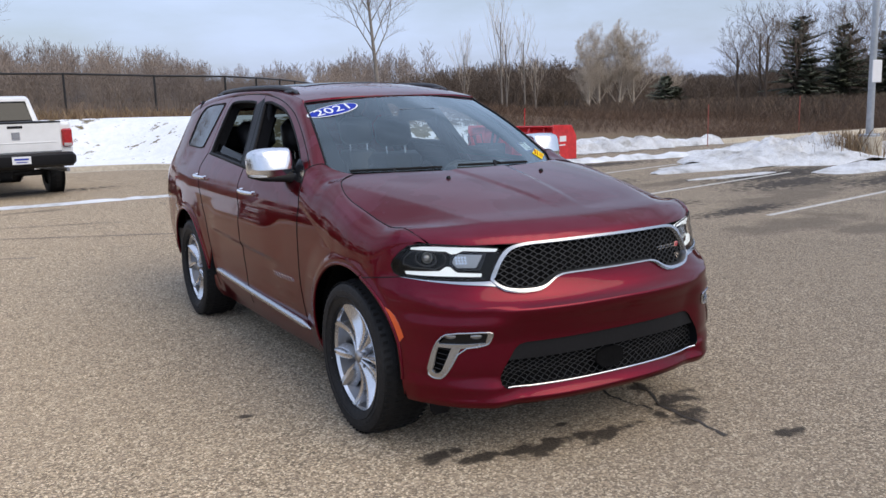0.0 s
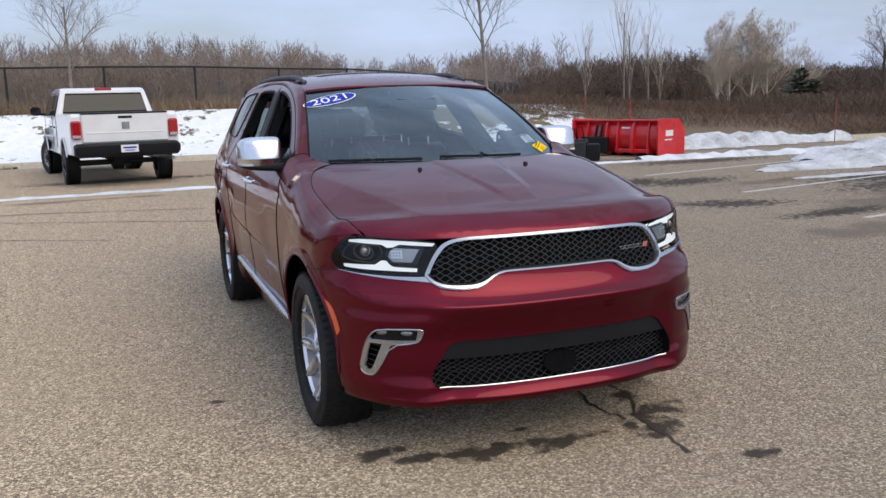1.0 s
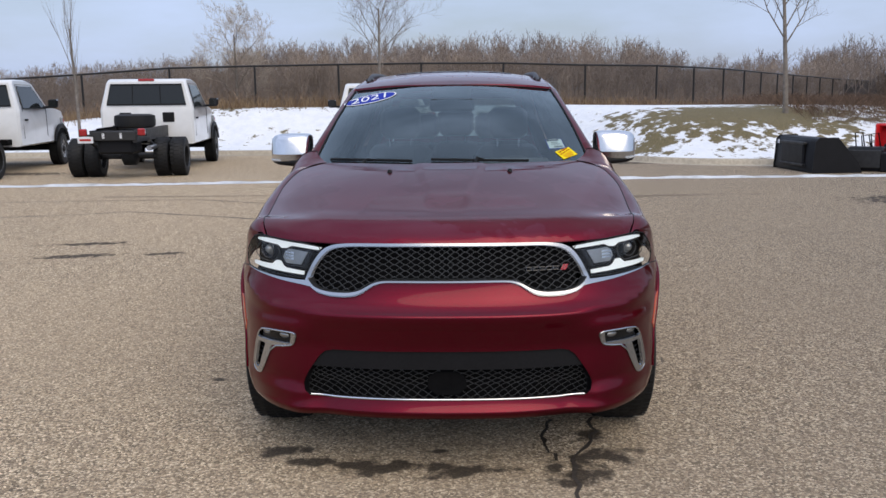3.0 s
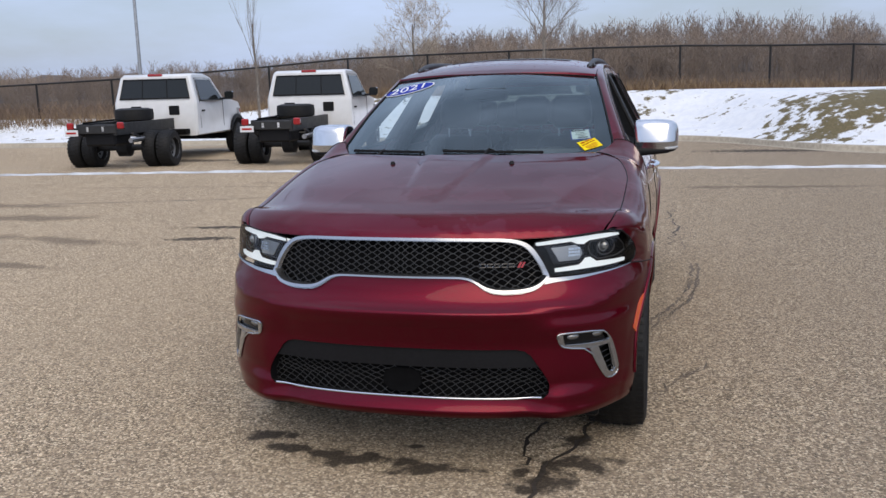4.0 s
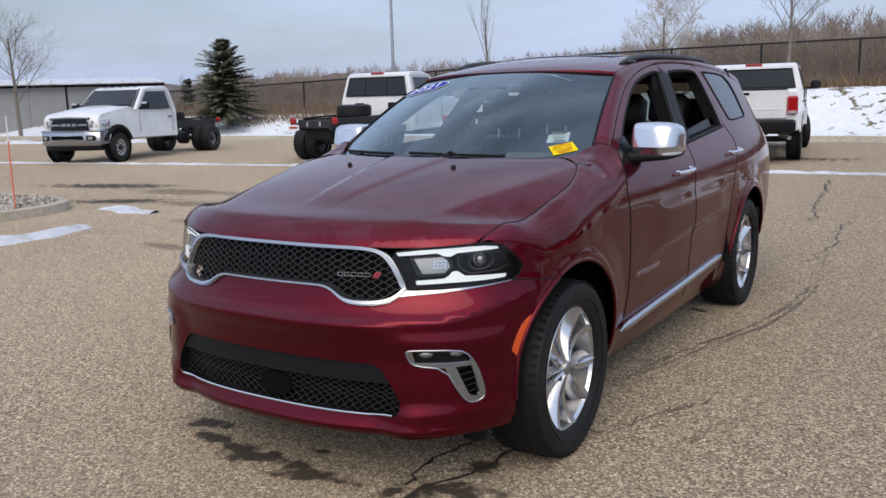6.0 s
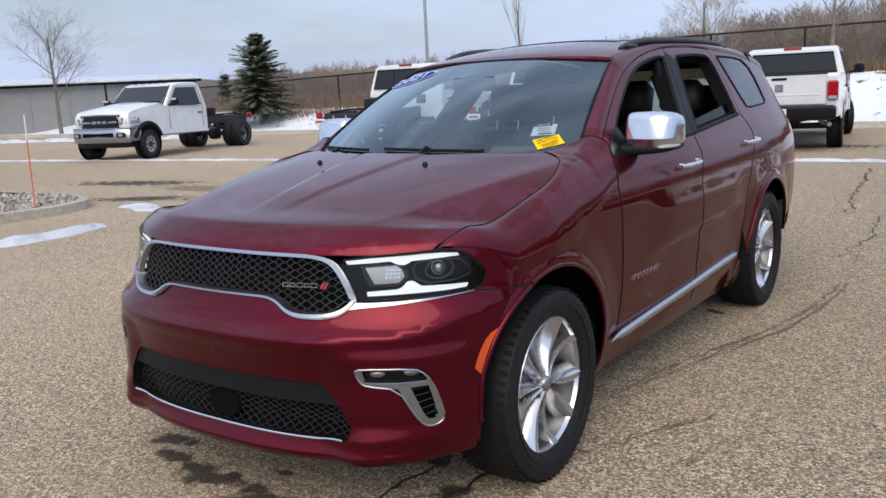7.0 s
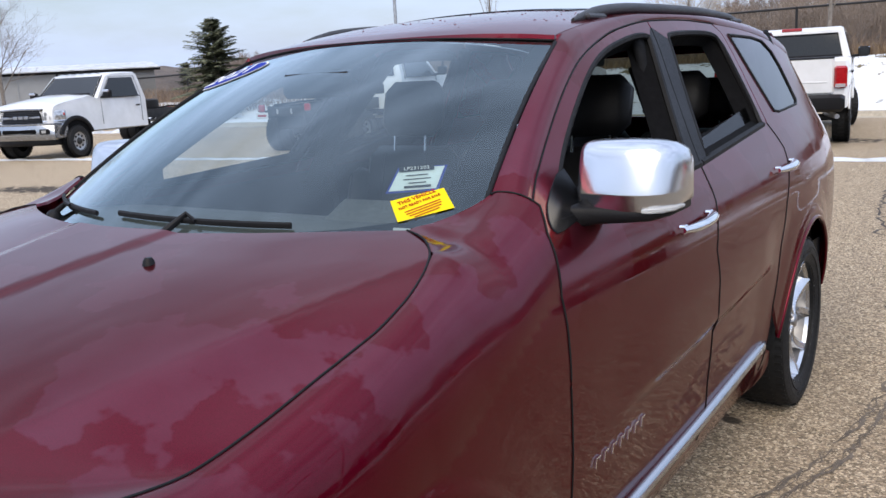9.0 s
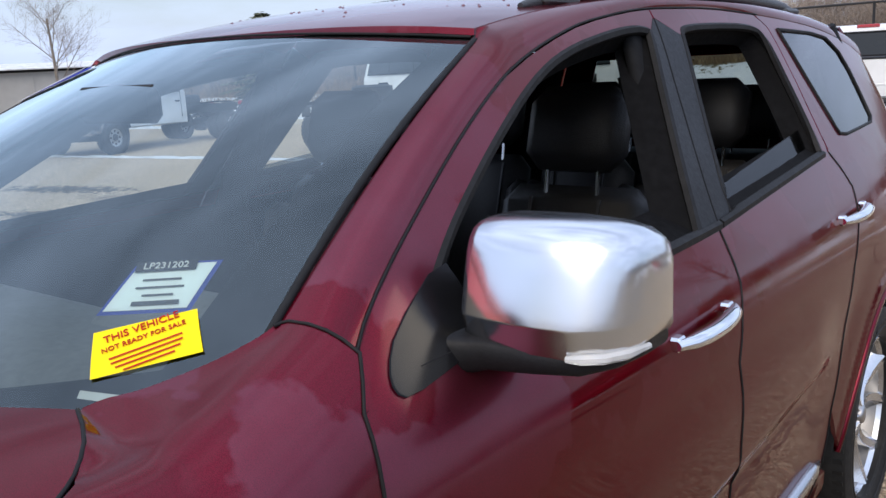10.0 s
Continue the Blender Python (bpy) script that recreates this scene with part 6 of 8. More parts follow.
# rolled lips round the wheel openings
for sg in (1, -1):
    for hy, a0, a1 in ((HUB_Y[0], -2, A0 - .3), (HUB_Y[1], 8, 172)):
        part("arch_lip", Geo().sweep([(sg * (S(y, z)[0] - .001), y, z) for y, z in arc(hy, ARCH + .004, a0, a1, 40)], .009, 8), PAINT, suv, smooth=80)
    part("arch_lip", Geo().sweep([(sg * (F(q, z)[0] - .001), F(q, z)[1], z) for q, z in [(q - .002, z) for q, z in rim[:14]]], .009, 8), PAINT, suv, smooth=80)

# -- under the skin: floor, firewall, engine bay floor --
part("floor_pan", Geo().box(-.80, .80, .42, 2.62, .26, .34, .03).box(-.42, .42, -.55, 4.0, .27, .36, .03).box(-.8, .8, 3.50, 3.98, .38, .5, .03), DEEP, suv)
part("firewall", Geo().box(-.72, .72, .44, .48, .3, 1.12, .01), DEEP, suv)
part("radiator", Geo().box(-.45, .45, -.50, -.46, .35, .92, .01), DEEP, suv)
# ---- inside the car ----
def seat(x, y, wide=.50, name="seat", up=0.0):
    """A leather seat: cushion, back with bolsters and wings, head rest on two chrome posts."""
    s = Geo().box(x - wide / 2, x + wide / 2, y - .05, y + .46, .52 + up, .66 + up, .05)
    st = part(name, s, LEATHER, suv, "black leather seat", 60)
    for sx in (-1, 1):
        part("bolster", Geo().box(x + sx * (wide / 2 - .01) - .04, x + sx * (wide / 2 - .01) + .04, y - .02, y + .44, .54 + up, .71 + up, .035), LEATHER, st)
    m = pose(x, y + .44, .62 + up, -16, 0, 0)
    part("backrest", Geo().box(-wide / 2 + .03, wide / 2 - .03, -.05, .07, 0, .60, .05, m), LEATHER, st, smooth=60)
    for sx in (-1, 1):
        part("wing", Geo().box(sx * (wide / 2 - .03) - .045, sx * (wide / 2 - .03) + .045, -.10, .05, .03, .50, .04, m), LEATHER, st, smooth=60)
    part("head_rest", Geo().box(-.14, .14, -.085, .04, .635, .855, .045, m), LEATHER, st, "black leather head rest", 60)
    for sx in (-.075, .075):
        part("post", Geo().sweep([m @ Vector((sx, -.02, .57)), m @ Vector((sx, -.03, .66))], .006, 8), SATIN, st)
    for sx in (-.10, .10):
        part("stitching", Geo().box(sx - .004, sx + .004, -.056, -.048, .05, .56, 0, m), GREY_PLASTIC, st)
    return st


seat(.375, 1.45, up=.04)
seat(-.375, 1.36, up=.05)
for x in (-.42, 0, .42):
    seat(x, 2.20, .42, "rear_seat", .03)
for x in (-.30, .30):
    seat(x, 3.02, .44, "third_row_seat", -.02)
# a black dash raised to grey: the daylight on it is put into its colour
DASH = plain("dusty_dashboard", (0.13, 0.138, 0.143), .85, grain=.2, scale=90)
dash = part("dashboard", Geo().prism([(.42, 1.14), (.62, 1.185), (.86, 1.165), (.95, 1.10), (.93, .92), (.86, .70), (.46, .70)], -.74, .74, .03), DASH, suv, "dusty dark grey dashboard", 60)
part("instrument_hood", Geo().prism([(.74, 1.15), (.86, 1.215), (.98, 1.185), (.98, 1.14)], .17, .56, .02), DASH, dash)
part("centre_screen", Geo().box(-.13, .13, .935, .955, .92, 1.09, .01), BLACK_GLOSS, dash)
part("console", Geo().prism([(.80, .40), (.80, .86), (1.05, .72), (1.70, .72), (1.75, .40)], -.14, .14, .03), TRIM_DARK, suv)
wheel_m = pose(.37, 1.04, 1.03, 66, 0, 0)
rimp = [wheel_m @ Vector((.185 * math.cos(a), .185 * math.sin(a), 0)) for a in np.linspace(0, 2 * math.pi, 33)[:-1]]
sw = part("steering_wheel", Geo().sweep(rimp, .016, 8, True), LEATHER, suv, "black leather steering wheel", 80)
part("airbag_pad", Geo().box(-.085, .085, -.07, .06, -.03, .01, .02, wheel_m), TRIM_DARK, sw)
for a in (0, 180, 270):
    part("wheel_spoke", Geo().box(.05, .18, -.016, .016, -.012, .006, .005, wheel_m @ pose(0, 0, 0, 0, 0, a)), STEEL, sw)
part("steering_column", Geo().sweep([wheel_m @ Vector((0, 0, 0)), wheel_m @ Vector((0, -.02, -.3))], .04, 10), TRIM_DARK, sw)
part("mirror_inside", Geo().box(-.13, .13, .86, .89, 1.47, 1.54, .015, pose(0, .12, .01, 0, 0, 0)), BLACK, suv, "black inside mirror")
# headliner and inner pillars
g = Skin().add([(-.96, 1.30), (.96, 1.30), (.96, 3.80), (-.96, 3.80)], roof, .12, 0, lift=-.035)
spart("headliner", g, HEADLINER, suv)
for sg in (1, -1):
    vs, fs = [], []
    ys = np.linspace(.50, 3.9, 24)
    zs = (.36, .60, .85, 1.0, 1.12, 1.16)
    for y in ys:
        for z in zs:
            vs.append((sg * (S(float(y), z)[0] - (.115 if z < 1.1 else .07)), float(y), z))
    for i in range(len(ys) - 1):
        for j in range(len(zs) - 1):
            a = i * len(zs) + j
            fs.append((a, a + 1, a + len(zs) + 1, a + len(zs)))
    part("door_trim", Geo().add(vs, fs), TRIM_DARK, suv, smooth=60)
    for y0, y1, w in ((1.82, 1.92, .055), (2.74, 2.74, .055), (3.66, 3.55, .12)):
        g = Geo().sweep([(sg * (S(y0, 1.14)[0] - .09), y0, 1.10), (sg * (S(y0, 1.4)[0] - .075), (y0 + y1) / 2, 1.40), (sg * (S(y1, 1.6)[0] - .05), y1, 1.63)], [w, w * .8, w * .7], 8, False, .5, up=(1, 0, 0))
        part("inner_pillar", g, TRIM_DARK, suv, smooth=80)
    g = Geo().sweep([(sg * (S(1.76, 1.52)[0] - .09), 1.90, 1.52), (sg * (S(1.76, 1.2)[0] - .11), 1.86, 1.15), (sg * .58, 1.80, .7)], .024, 6, False, .12, up=(0, 1, 0))
    part("seat_belt", g, SEAL, suv, smooth=80)
part("cargo_floor", Geo().box(-.62, .62, 3.45, 3.98, .70, .74, .01), TRIM_DARK, suv)
# ---- white trucks along the kerb ----
GLASS_TRUCK = plain("tinted_truck_glass", (0.012, 0.014, 0.014), .05, grain=.1, Specular_IOR_Level=.5)
CREAM = plain("white_plate", (0.75, 0.76, 0.78), .5, grain=.08)
HUB_WHITE = plain("pale_steel_wheel", (0.42, 0.43, 0.44), .36, .6, grain=.15, scale=12)
me_t_tyre = Geo().lathe([(.23, -.13), (.30, -.14), (.375, -.135), (.405, -.10), (.412, 0), (.405, .10), (.375, .135), (.30, .14), (.23, .13)], 30, close=True).mesh("tyre", RUBBER, 40)
_tt = Geo()
for i in range(30):
    a = 2 * math.pi * i / 30
    for x0, x1, o in ((-.125, -.07, 0), (-.055, .055, .1), (.07, .125, 0)):
        _tt.box(x0, x1, -.026, .026, .405, .415, .003, pose(0, 0, 0, math.degrees(a + o)))
me_t_tread = _tt.mesh("tread", RUBBER, 30)
def t_rim(d, hub):
    """A steel wheel's disc, black plugs that paint its hand holes' dark, and its hub, the disc lying at depth d."""
    rim_ = Geo().lathe([(.250, .135), (.240, .125), (.228, d + .012), (.195, d), (.125, d - .006), (.10, d), (.01, d)], 30, caps=False).mesh("rim", HUB_WHITE, 40)
    hole = Geo().lathe([(.0001, .004), (.030, .004), (.032, -.03)], 10, pose(d - .001, .162, 0))
    return rim_, hole.mesh("rim_hole", DEEP, 40), Geo().lathe([(.0001, d + hub), (.055, d + hub - .004), (.075, d + hub * .6), (.092, d), (.095, d - .02)], 16).mesh("hub", RUST, 40)


T_RIMS = {False: t_rim(.106, .05), True: t_rim(.02, .06)}
me_t_back = Geo().lathe([(.24, -.09), (.0001, -.09)], 24).mesh("brake_drum", RUST, 40)


def t_wheel(parent, x, y, side, steer=0.0, w=1.0, deep=False):
    m = pose(x, y, .385, 0, 0, steer) @ Matrix.Diagonal((side * w, .93, .93, 1))
    o = part("wheel", me_t_tyre, RUBBER, parent, "black tyre on a steel wheel", at=m)
    rim_, hole, hub = T_RIMS[deep]
    for nm, me, mat in (("tread", me_t_tread, RUBBER), ("rim", rim_, HUB_WHITE), ("brake_drum", me_t_back, RUST), ("hub", hub, RUST)):
        part(nm, me, mat, o)
    for i in range(8):
        part("rim_hole", hole, DEEP, o, at=pose(0, 0, 0, 45 * i))
    return o


def cab_inset(belt, top, slope):
    return lambda y, z: max(0, (z - belt) / (top - belt)) * slope if z > belt else 0.0


def cab(parent, y0, doors, nose, top=1.93, wide=1.0, hood_z=1.27, drop=.05):
    """A pickup cab with its hood; y0 is the cab's back. Returns the body and the place of the nose."""
    L = 1.25 if doors == 1 else 1.95
    belt = 1.33
    prof = [(y0, .56), (y0, belt - .05), (y0 + .015, belt), (y0 + .10, top - .07), (y0 + .20, top - .01), (y0 + .5, top), (y0 + L - .25, top), (y0 + L + .02, top - .05), (y0 + L + .62, belt + .02), (y0 + L + .70, hood_z + .02),
            (y0 + L + nose - .55, hood_z - drop * .6), (y0 + L + nose - .22, hood_z - drop), (y0 + L + nose - .07, hood_z - drop - .05), (y0 + L + nose, hood_z - drop - .16), (y0 + L + nose, .72), (y0 + L + nose - .1, .60), (y0 + L + .9, .56)]
    up_in = cab_inset(belt, top, .165 * wide)
    yn_ = y0 + L + nose
    ins = lambda y, z: up_in(y, z) if y < y0 + L + .64 else .13 * sm(yn_ - .45, yn_ + .03, y) ** 2 + .15 * sm(hood_z - .30, hood_z + .02, z)
    body = part("cab", Geo().prism(prof, -wide, wide, .05, inset=ins), WHITE_PAINT, parent, smooth=40)
    # glass: back, front, sides, each a sheet just proud of the body
    def side(y, z, s, o=.004):
        return (s * (wide - ins(y, z) + o), y, z)
    zt, zb = top - .16, belt + .04
    yb = lambda z: y0 + .10 * (z - belt) / (top - .07 - belt)
    zk = zb + .05
    q = [(-wide + .15, yb(zk) - .006, zk), (wide - .15, yb(zk) - .006, zk), (wide - .24, yb(zt + .03) - .006, zt + .03), (-wide + .24, yb(zt + .03) - .006, zt + .03)]
    rw = part("back_window", Geo().add(q + [(x, y + .01, z) for x, y, z in q], [(0, 1, 2, 3), (7, 6, 5, 4), (0, 4, 5, 1), (1, 5, 6, 2), (2, 6, 7, 3), (3, 7, 4, 0)]), GLASS_TRUCK, body, "dark tinted back window", 0)
    part("back_window_seal", Geo().sweep([(x, y - .004, z) for x, y, z in q], .016, 6, True), SEAL, rw)
    yw = lambda z: y0 + L + .02 + .60 * (top - .05 - z) / (top - .07 - belt)
    q = [(wide - .14, yw(belt + .05) + .012, belt + .05), (-wide + .14, yw(belt + .05) + .012, belt + .05), (-wide + .27, yw(top - .09) + .012, top - .09), (wide - .27, yw(top - .09) + .012, top - .09)]
    part("windscreen", Geo().add(q + [(x, y - .012, z) for x, y, z in q], [(0, 1, 2, 3), (7, 6, 5, 4), (0, 4, 5, 1), (1, 5, 6, 2), (2, 6, 7, 3), (3, 7, 4, 0)]), GLASS_TRUCK, body, smooth=0)
    for s in (1, -1):
        spans = [(y0 + .30, y0 + L + .42)] if doors == 1 else [(y0 + .22, y0 + .82), (y0 + .92, y0 + L + .42)]
        for k, (a, b) in enumerate(spans):
            fr = k == len(spans) - 1
            pl = [(a, zb), (b, zb), (b - (.48 if fr else 0), zt + .02), (a + .05, zt + .02)]
            q = [side(y, z, s) for y, z in pl]
            q2 = [side(y, z, s, -.01) for y, z in pl]
            part("side_window", Geo().add(q + q2, [(0, 1, 2, 3), (7, 6, 5, 4), (0, 4, 5, 1), (1, 5, 6, 2), (2, 6, 7, 3), (3, 7, 4, 0)]), GLASS_TRUCK, body, smooth=0)
            # door joint and handle
            dl = [(a - .07, .72), (a - .07, zb), (a - .02, zt + .05), (b - (.50 if fr else 0) + .02, zt + .05), (b + .03, zb), (b + .03, .72)]
            part("door_joint", Geo().sweep([side(y, z, s, .001) for y, z in dl], .006, 4), SEAL, body)
            part("door_handle", Geo().box(min(s * wide, s * (wide + .03)), max(s * wide, s * (wide + .03)), a + .0, a + .16, 1.10, 1.14, .01), BLACK, body)
        # towing mirror
        ym = y0 + L + .36
        mr = part("door_mirror", Geo().box(min(s * (wide + .07), s * (wide + .29)), max(s * (wide + .07), s * (wide + .29)), ym, ym + .11, 1.36, 1.56, .045), BLACK, body, "black door mirror with a chrome back")
        part("mirror_cap", Geo().box(min(s * (wide + .08), s * (wide + .28)), max(s * (wide + .08), s * (wide + .28)), ym + .085, ym + .120, 1.49, 1.552, .025), CHROME, mr, "chrome mirror back")
        part("mirror_arm", Geo().sweep([(s * (wide - .02), ym + .05, 1.38), (s * (wide + .12), ym + .05, 1.39)], .028, 6), BLACK, mr)
        part("mirror_glass", Geo().box(min(s * (wide + .09), s * (wide + .27)), max(s * (wide + .09), s * (wide + .27)), ym - .006, ym, 1.38, 1.54, .004), GLASS_TRUCK, mr)
    # domed hood between two wings
    ya, yb_ = y0 + L + .66, y0 + L + nose - .05
    hv = []
    for i in range(9):
        u = i / 8
        y = ya + (yb_ - ya) * u
        zb_ = float(np.interp(y, [p[0] for p in prof[9:14]], [p[1] for p in prof[9:14]]))
        for k in range(9):
            v = k / 4 - 1
            dome = .045 * (1 - abs(v) ** 3.0) * sm(0, .1, u) * sm(1.02, .86, u)
            hv.append((v * (wide - .26 - .04 * u), y, zb_ - .004 + dome * 1.35))
    part("hood", Geo().add(hv, [(i * 9 + k, i * 9 + k + 1, i * 9 + k + 10, i * 9 + k + 9) for i in range(8) for k in range(8)]), WHITE_PAINT, body, smooth=60)
    part("cowl", Geo().sweep([(x, y0 + L + .66 - .03 * abs(x), hood_z + .045) for x in np.linspace(-wide + .16, wide - .16, 9)], .018, 6), BLACK, body)
    for s in (1, -1):
        if doors == 1:
            part("window_divider", Geo().sweep([(s * .30, yb(zk) - .012, zk), (s * .29, yb(zt + .03) - .012, zt + .03)], .007, 5), SEAL, rw)
        part("pillar_trim", Geo().sweep([(s * (wide - .10), yw(belt + .05) + .004, belt + .05), (s * (wide - .235), yw(top - .08) + .004, top - .08)], .020, 6), BLACK, body)
        part("belt_trim", Geo().sweep([side(y, zb - .012, s, .004) for y in (y0 + .24, y0 + L + .44)], .012, 5), BLACK, body)
    # high brake lamp, roof lamps
    part("brake_lamp", Geo().box(-.17, .17, y0 + .10, y0 + .16, top - .06, top - .005, .01), RED_LENS, body, "red high brake lamp")
    return body, y0 + L + nose


TRUCK_LAMP = Mat("truck_headlamp_clear", 0.12, 0.6, (0.58, 0.60, 0.62), Coat_Weight=1.0)
TRUCK_LAMP.to("Base Color", TRUCK_LAMP.ramp(TRUCK_LAMP.noise(14, 4, .7), (.35, (.22, .23, .24)), (.6, (.70, .72, .74))))


def upright(plan_, z0, z1, c=.02, lean=0.0):
    """A plan outline drawn up from z0 to z1 with softened rims; lean draws the top back."""
    cx, cy = sum(p[0] for p in plan_) / len(plan_), sum(p[1] for p in plan_) / len(plan_)
    k, vs = len(plan_), []
    for z, q in ((z0, 1), (z0 + c, 0), (z1 - c, 0), (z1, 1)):
        for x, y in plan_:
            d = math.hypot(x - cx, y - cy) or 1
            f = c * q / d
            vs.append((x + (cx - x) * f, y + (cy - y) * f - lean * (z - z0) / (z1 - z0), z))
    fs = [(r * k + i, r * k + (i + 1) % k, (r + 1) * k + (i + 1) % k, (r + 1) * k + i) for r in range(3) for i in range(k)]
    return Geo().add(vs, fs + [tuple(range(k))[::-1], tuple(range(3 * k, 4 * k))])


def front_end(parent, yn, wide, top=1.14):
    """Grille, lamps and bumper on a truck's nose; top is the height of the hood's lip."""
    gp = [(-.60, yn - .08), (-.60, yn + .02), (-.30, yn + .05), (0, yn + .06), (.30, yn + .05), (.60, yn + .02), (.60, yn - .08)]
    g = part("grille", upright(gp, .80, top + .02, .03, .03), BLACK, parent, "black truck grille with a chrome crosspiece", 40)
    n = 7
    for i in range(n):
        z = .85 + (top - .90) * i / (n - 1)
        part("grille_bar", Geo().sweep([(x, y + .004 - .03 * (z - .8) / .35, z) for x, y in gp[1:-1]], .010, 5), BLACK_GLOSS, g)
    zc = .80 + (top - .80) * .56
    for s in (1, -1):
        part("grille_wing", Geo().box(min(s * .25, s * .57), max(s * .25, s * .57), yn + .02, yn + .045, zc - .026, zc + .026, .01), SATIN, g)
    for i in range(3):
        part("emblem", Geo().box(-.235 + i * .165, -.10 + i * .165, yn + .035, yn + .058, zc - .040, zc + .040, .012), SATIN, g, "plain chrome emblem block")
    part("grille_surround", Geo().sweep([(-.61, yn + .01, .79), (-.63, yn - .01, top + .02), (0, yn + .03, top + .035), (.63, yn - .01, top + .02), (.61, yn + .01, .79), (0, yn + .055, .785)], .026, 6, True), SATIN, g, "chrome grille surround")
    for s in (1, -1):
        pl = [(.63, yn + .015), (.74, yn - .01), (wide - .13, yn - .06), (wide - .055, yn - .16), (wide - .012, yn - .36), (wide - .10, yn - .36), (.63, yn - .12)]
        pl = [(s * x, y) for x, y in (pl if s > 0 else pl[::-1])]
        h = part("headlamp", upright(pl, .905, top - .015, .025, .02), TRUCK_LAMP, parent, "clear wrap-round truck headlamp", 40)
        for x, z in ((.70, .97), (.80, .97), (.72, top - .09)):
            part("reflector", Geo().lathe([(.0001, .0), (.036, .012), (.046, .018)], 12, pose(s * x, yn - .012 - .15 * max(0, x - .72), z, 0, 0, 90)), REFLECTOR, h)
        part("marker_lamp", Geo().box(min(s * (wide - .05), s * (wide - .006)), max(s * (wide - .05), s * (wide - .006)), yn - .345, yn - .30, 1.02, top - .07, .01), RED_LENS, h, "small red side marker")
        part("lamp_edge", Geo().sweep([(x + s * .004, y + .006, .897) for x, y in (pl[:5] if s > 0 else pl[2:])], .012, 5), CHROME, h)
    bp = [(-wide - .01, yn - .34), (-wide - .01, yn - .16), (-wide + .05, yn + .02), (-.72, yn + .12), (-.35, yn + .165), (0, yn + .175), (.35, yn + .165), (.72, yn + .12), (wide - .05, yn + .02), (wide + .01, yn - .16), (wide + .01, yn - .34)]
    b = part("front_bumper", upright(bp, .47, .835, .035, .015), SATIN, parent, "satin chrome front bumper", 40)
    part("bumper_step", Geo().sweep([(x, y - .02, .838) for x, y in bp[1:-1]], .022, 6), SATIN, b)
    part("air_intake", Geo().box(-.50, .50, yn + .10, yn + .176, .625, .725, .02), DEEP, b)
    part("intake_lip", Geo().sweep([(-.50, yn + .15, .60), (0, yn + .182, .60), (.50, yn + .15, .60)], .020, 6), CHROME, b)
    for s in (1, -1):
        f = part("fog_recess", Geo().box(-.125, .125, -.03, .012, -.062, .062, .03, pose(s * .72, yn + .118, .665, 0, 0, -s * 9)), BLACK, b)
        part("fog_lamp", Geo().box(-.06, .06, .008, .02, -.034, .034, .02, pose(s * .72, yn + .118, .665, 0, 0, -s * 9)), LENS, f)
    part("air_dam", upright([(x * .94, y - .06) for x, y in bp], .34, .475, .03, -.02), BLACK, parent)


def arch_flare(parent, y, s, wide, r=.50, mat=BLACK):
    pts = [(s * (wide + .012), y + r * math.cos(a), .42 + r * math.sin(a)) for a in np.linspace(.30, math.pi - .30, 18)]
    part("arch_flare", Geo().sweep(pts, .055 if mat is BLACK else .028, 6, False, .6, up=(1, 0, 0)), mat, parent, "black wheel arch flare" if mat is BLACK else "")
    # flat black disc on the solid side, painting in the arch's shaded hollow
    k = [(s * (wide + .004), y + (r - .03) * math.cos(a), .42 + (r - .03) * math.sin(a)) for a in np.linspace(0, 2 * math.pi, 25)[:-1]]
    part("wheel_house", Geo().add(k, [tuple(range(24))]), DEEP, parent, smooth=0)


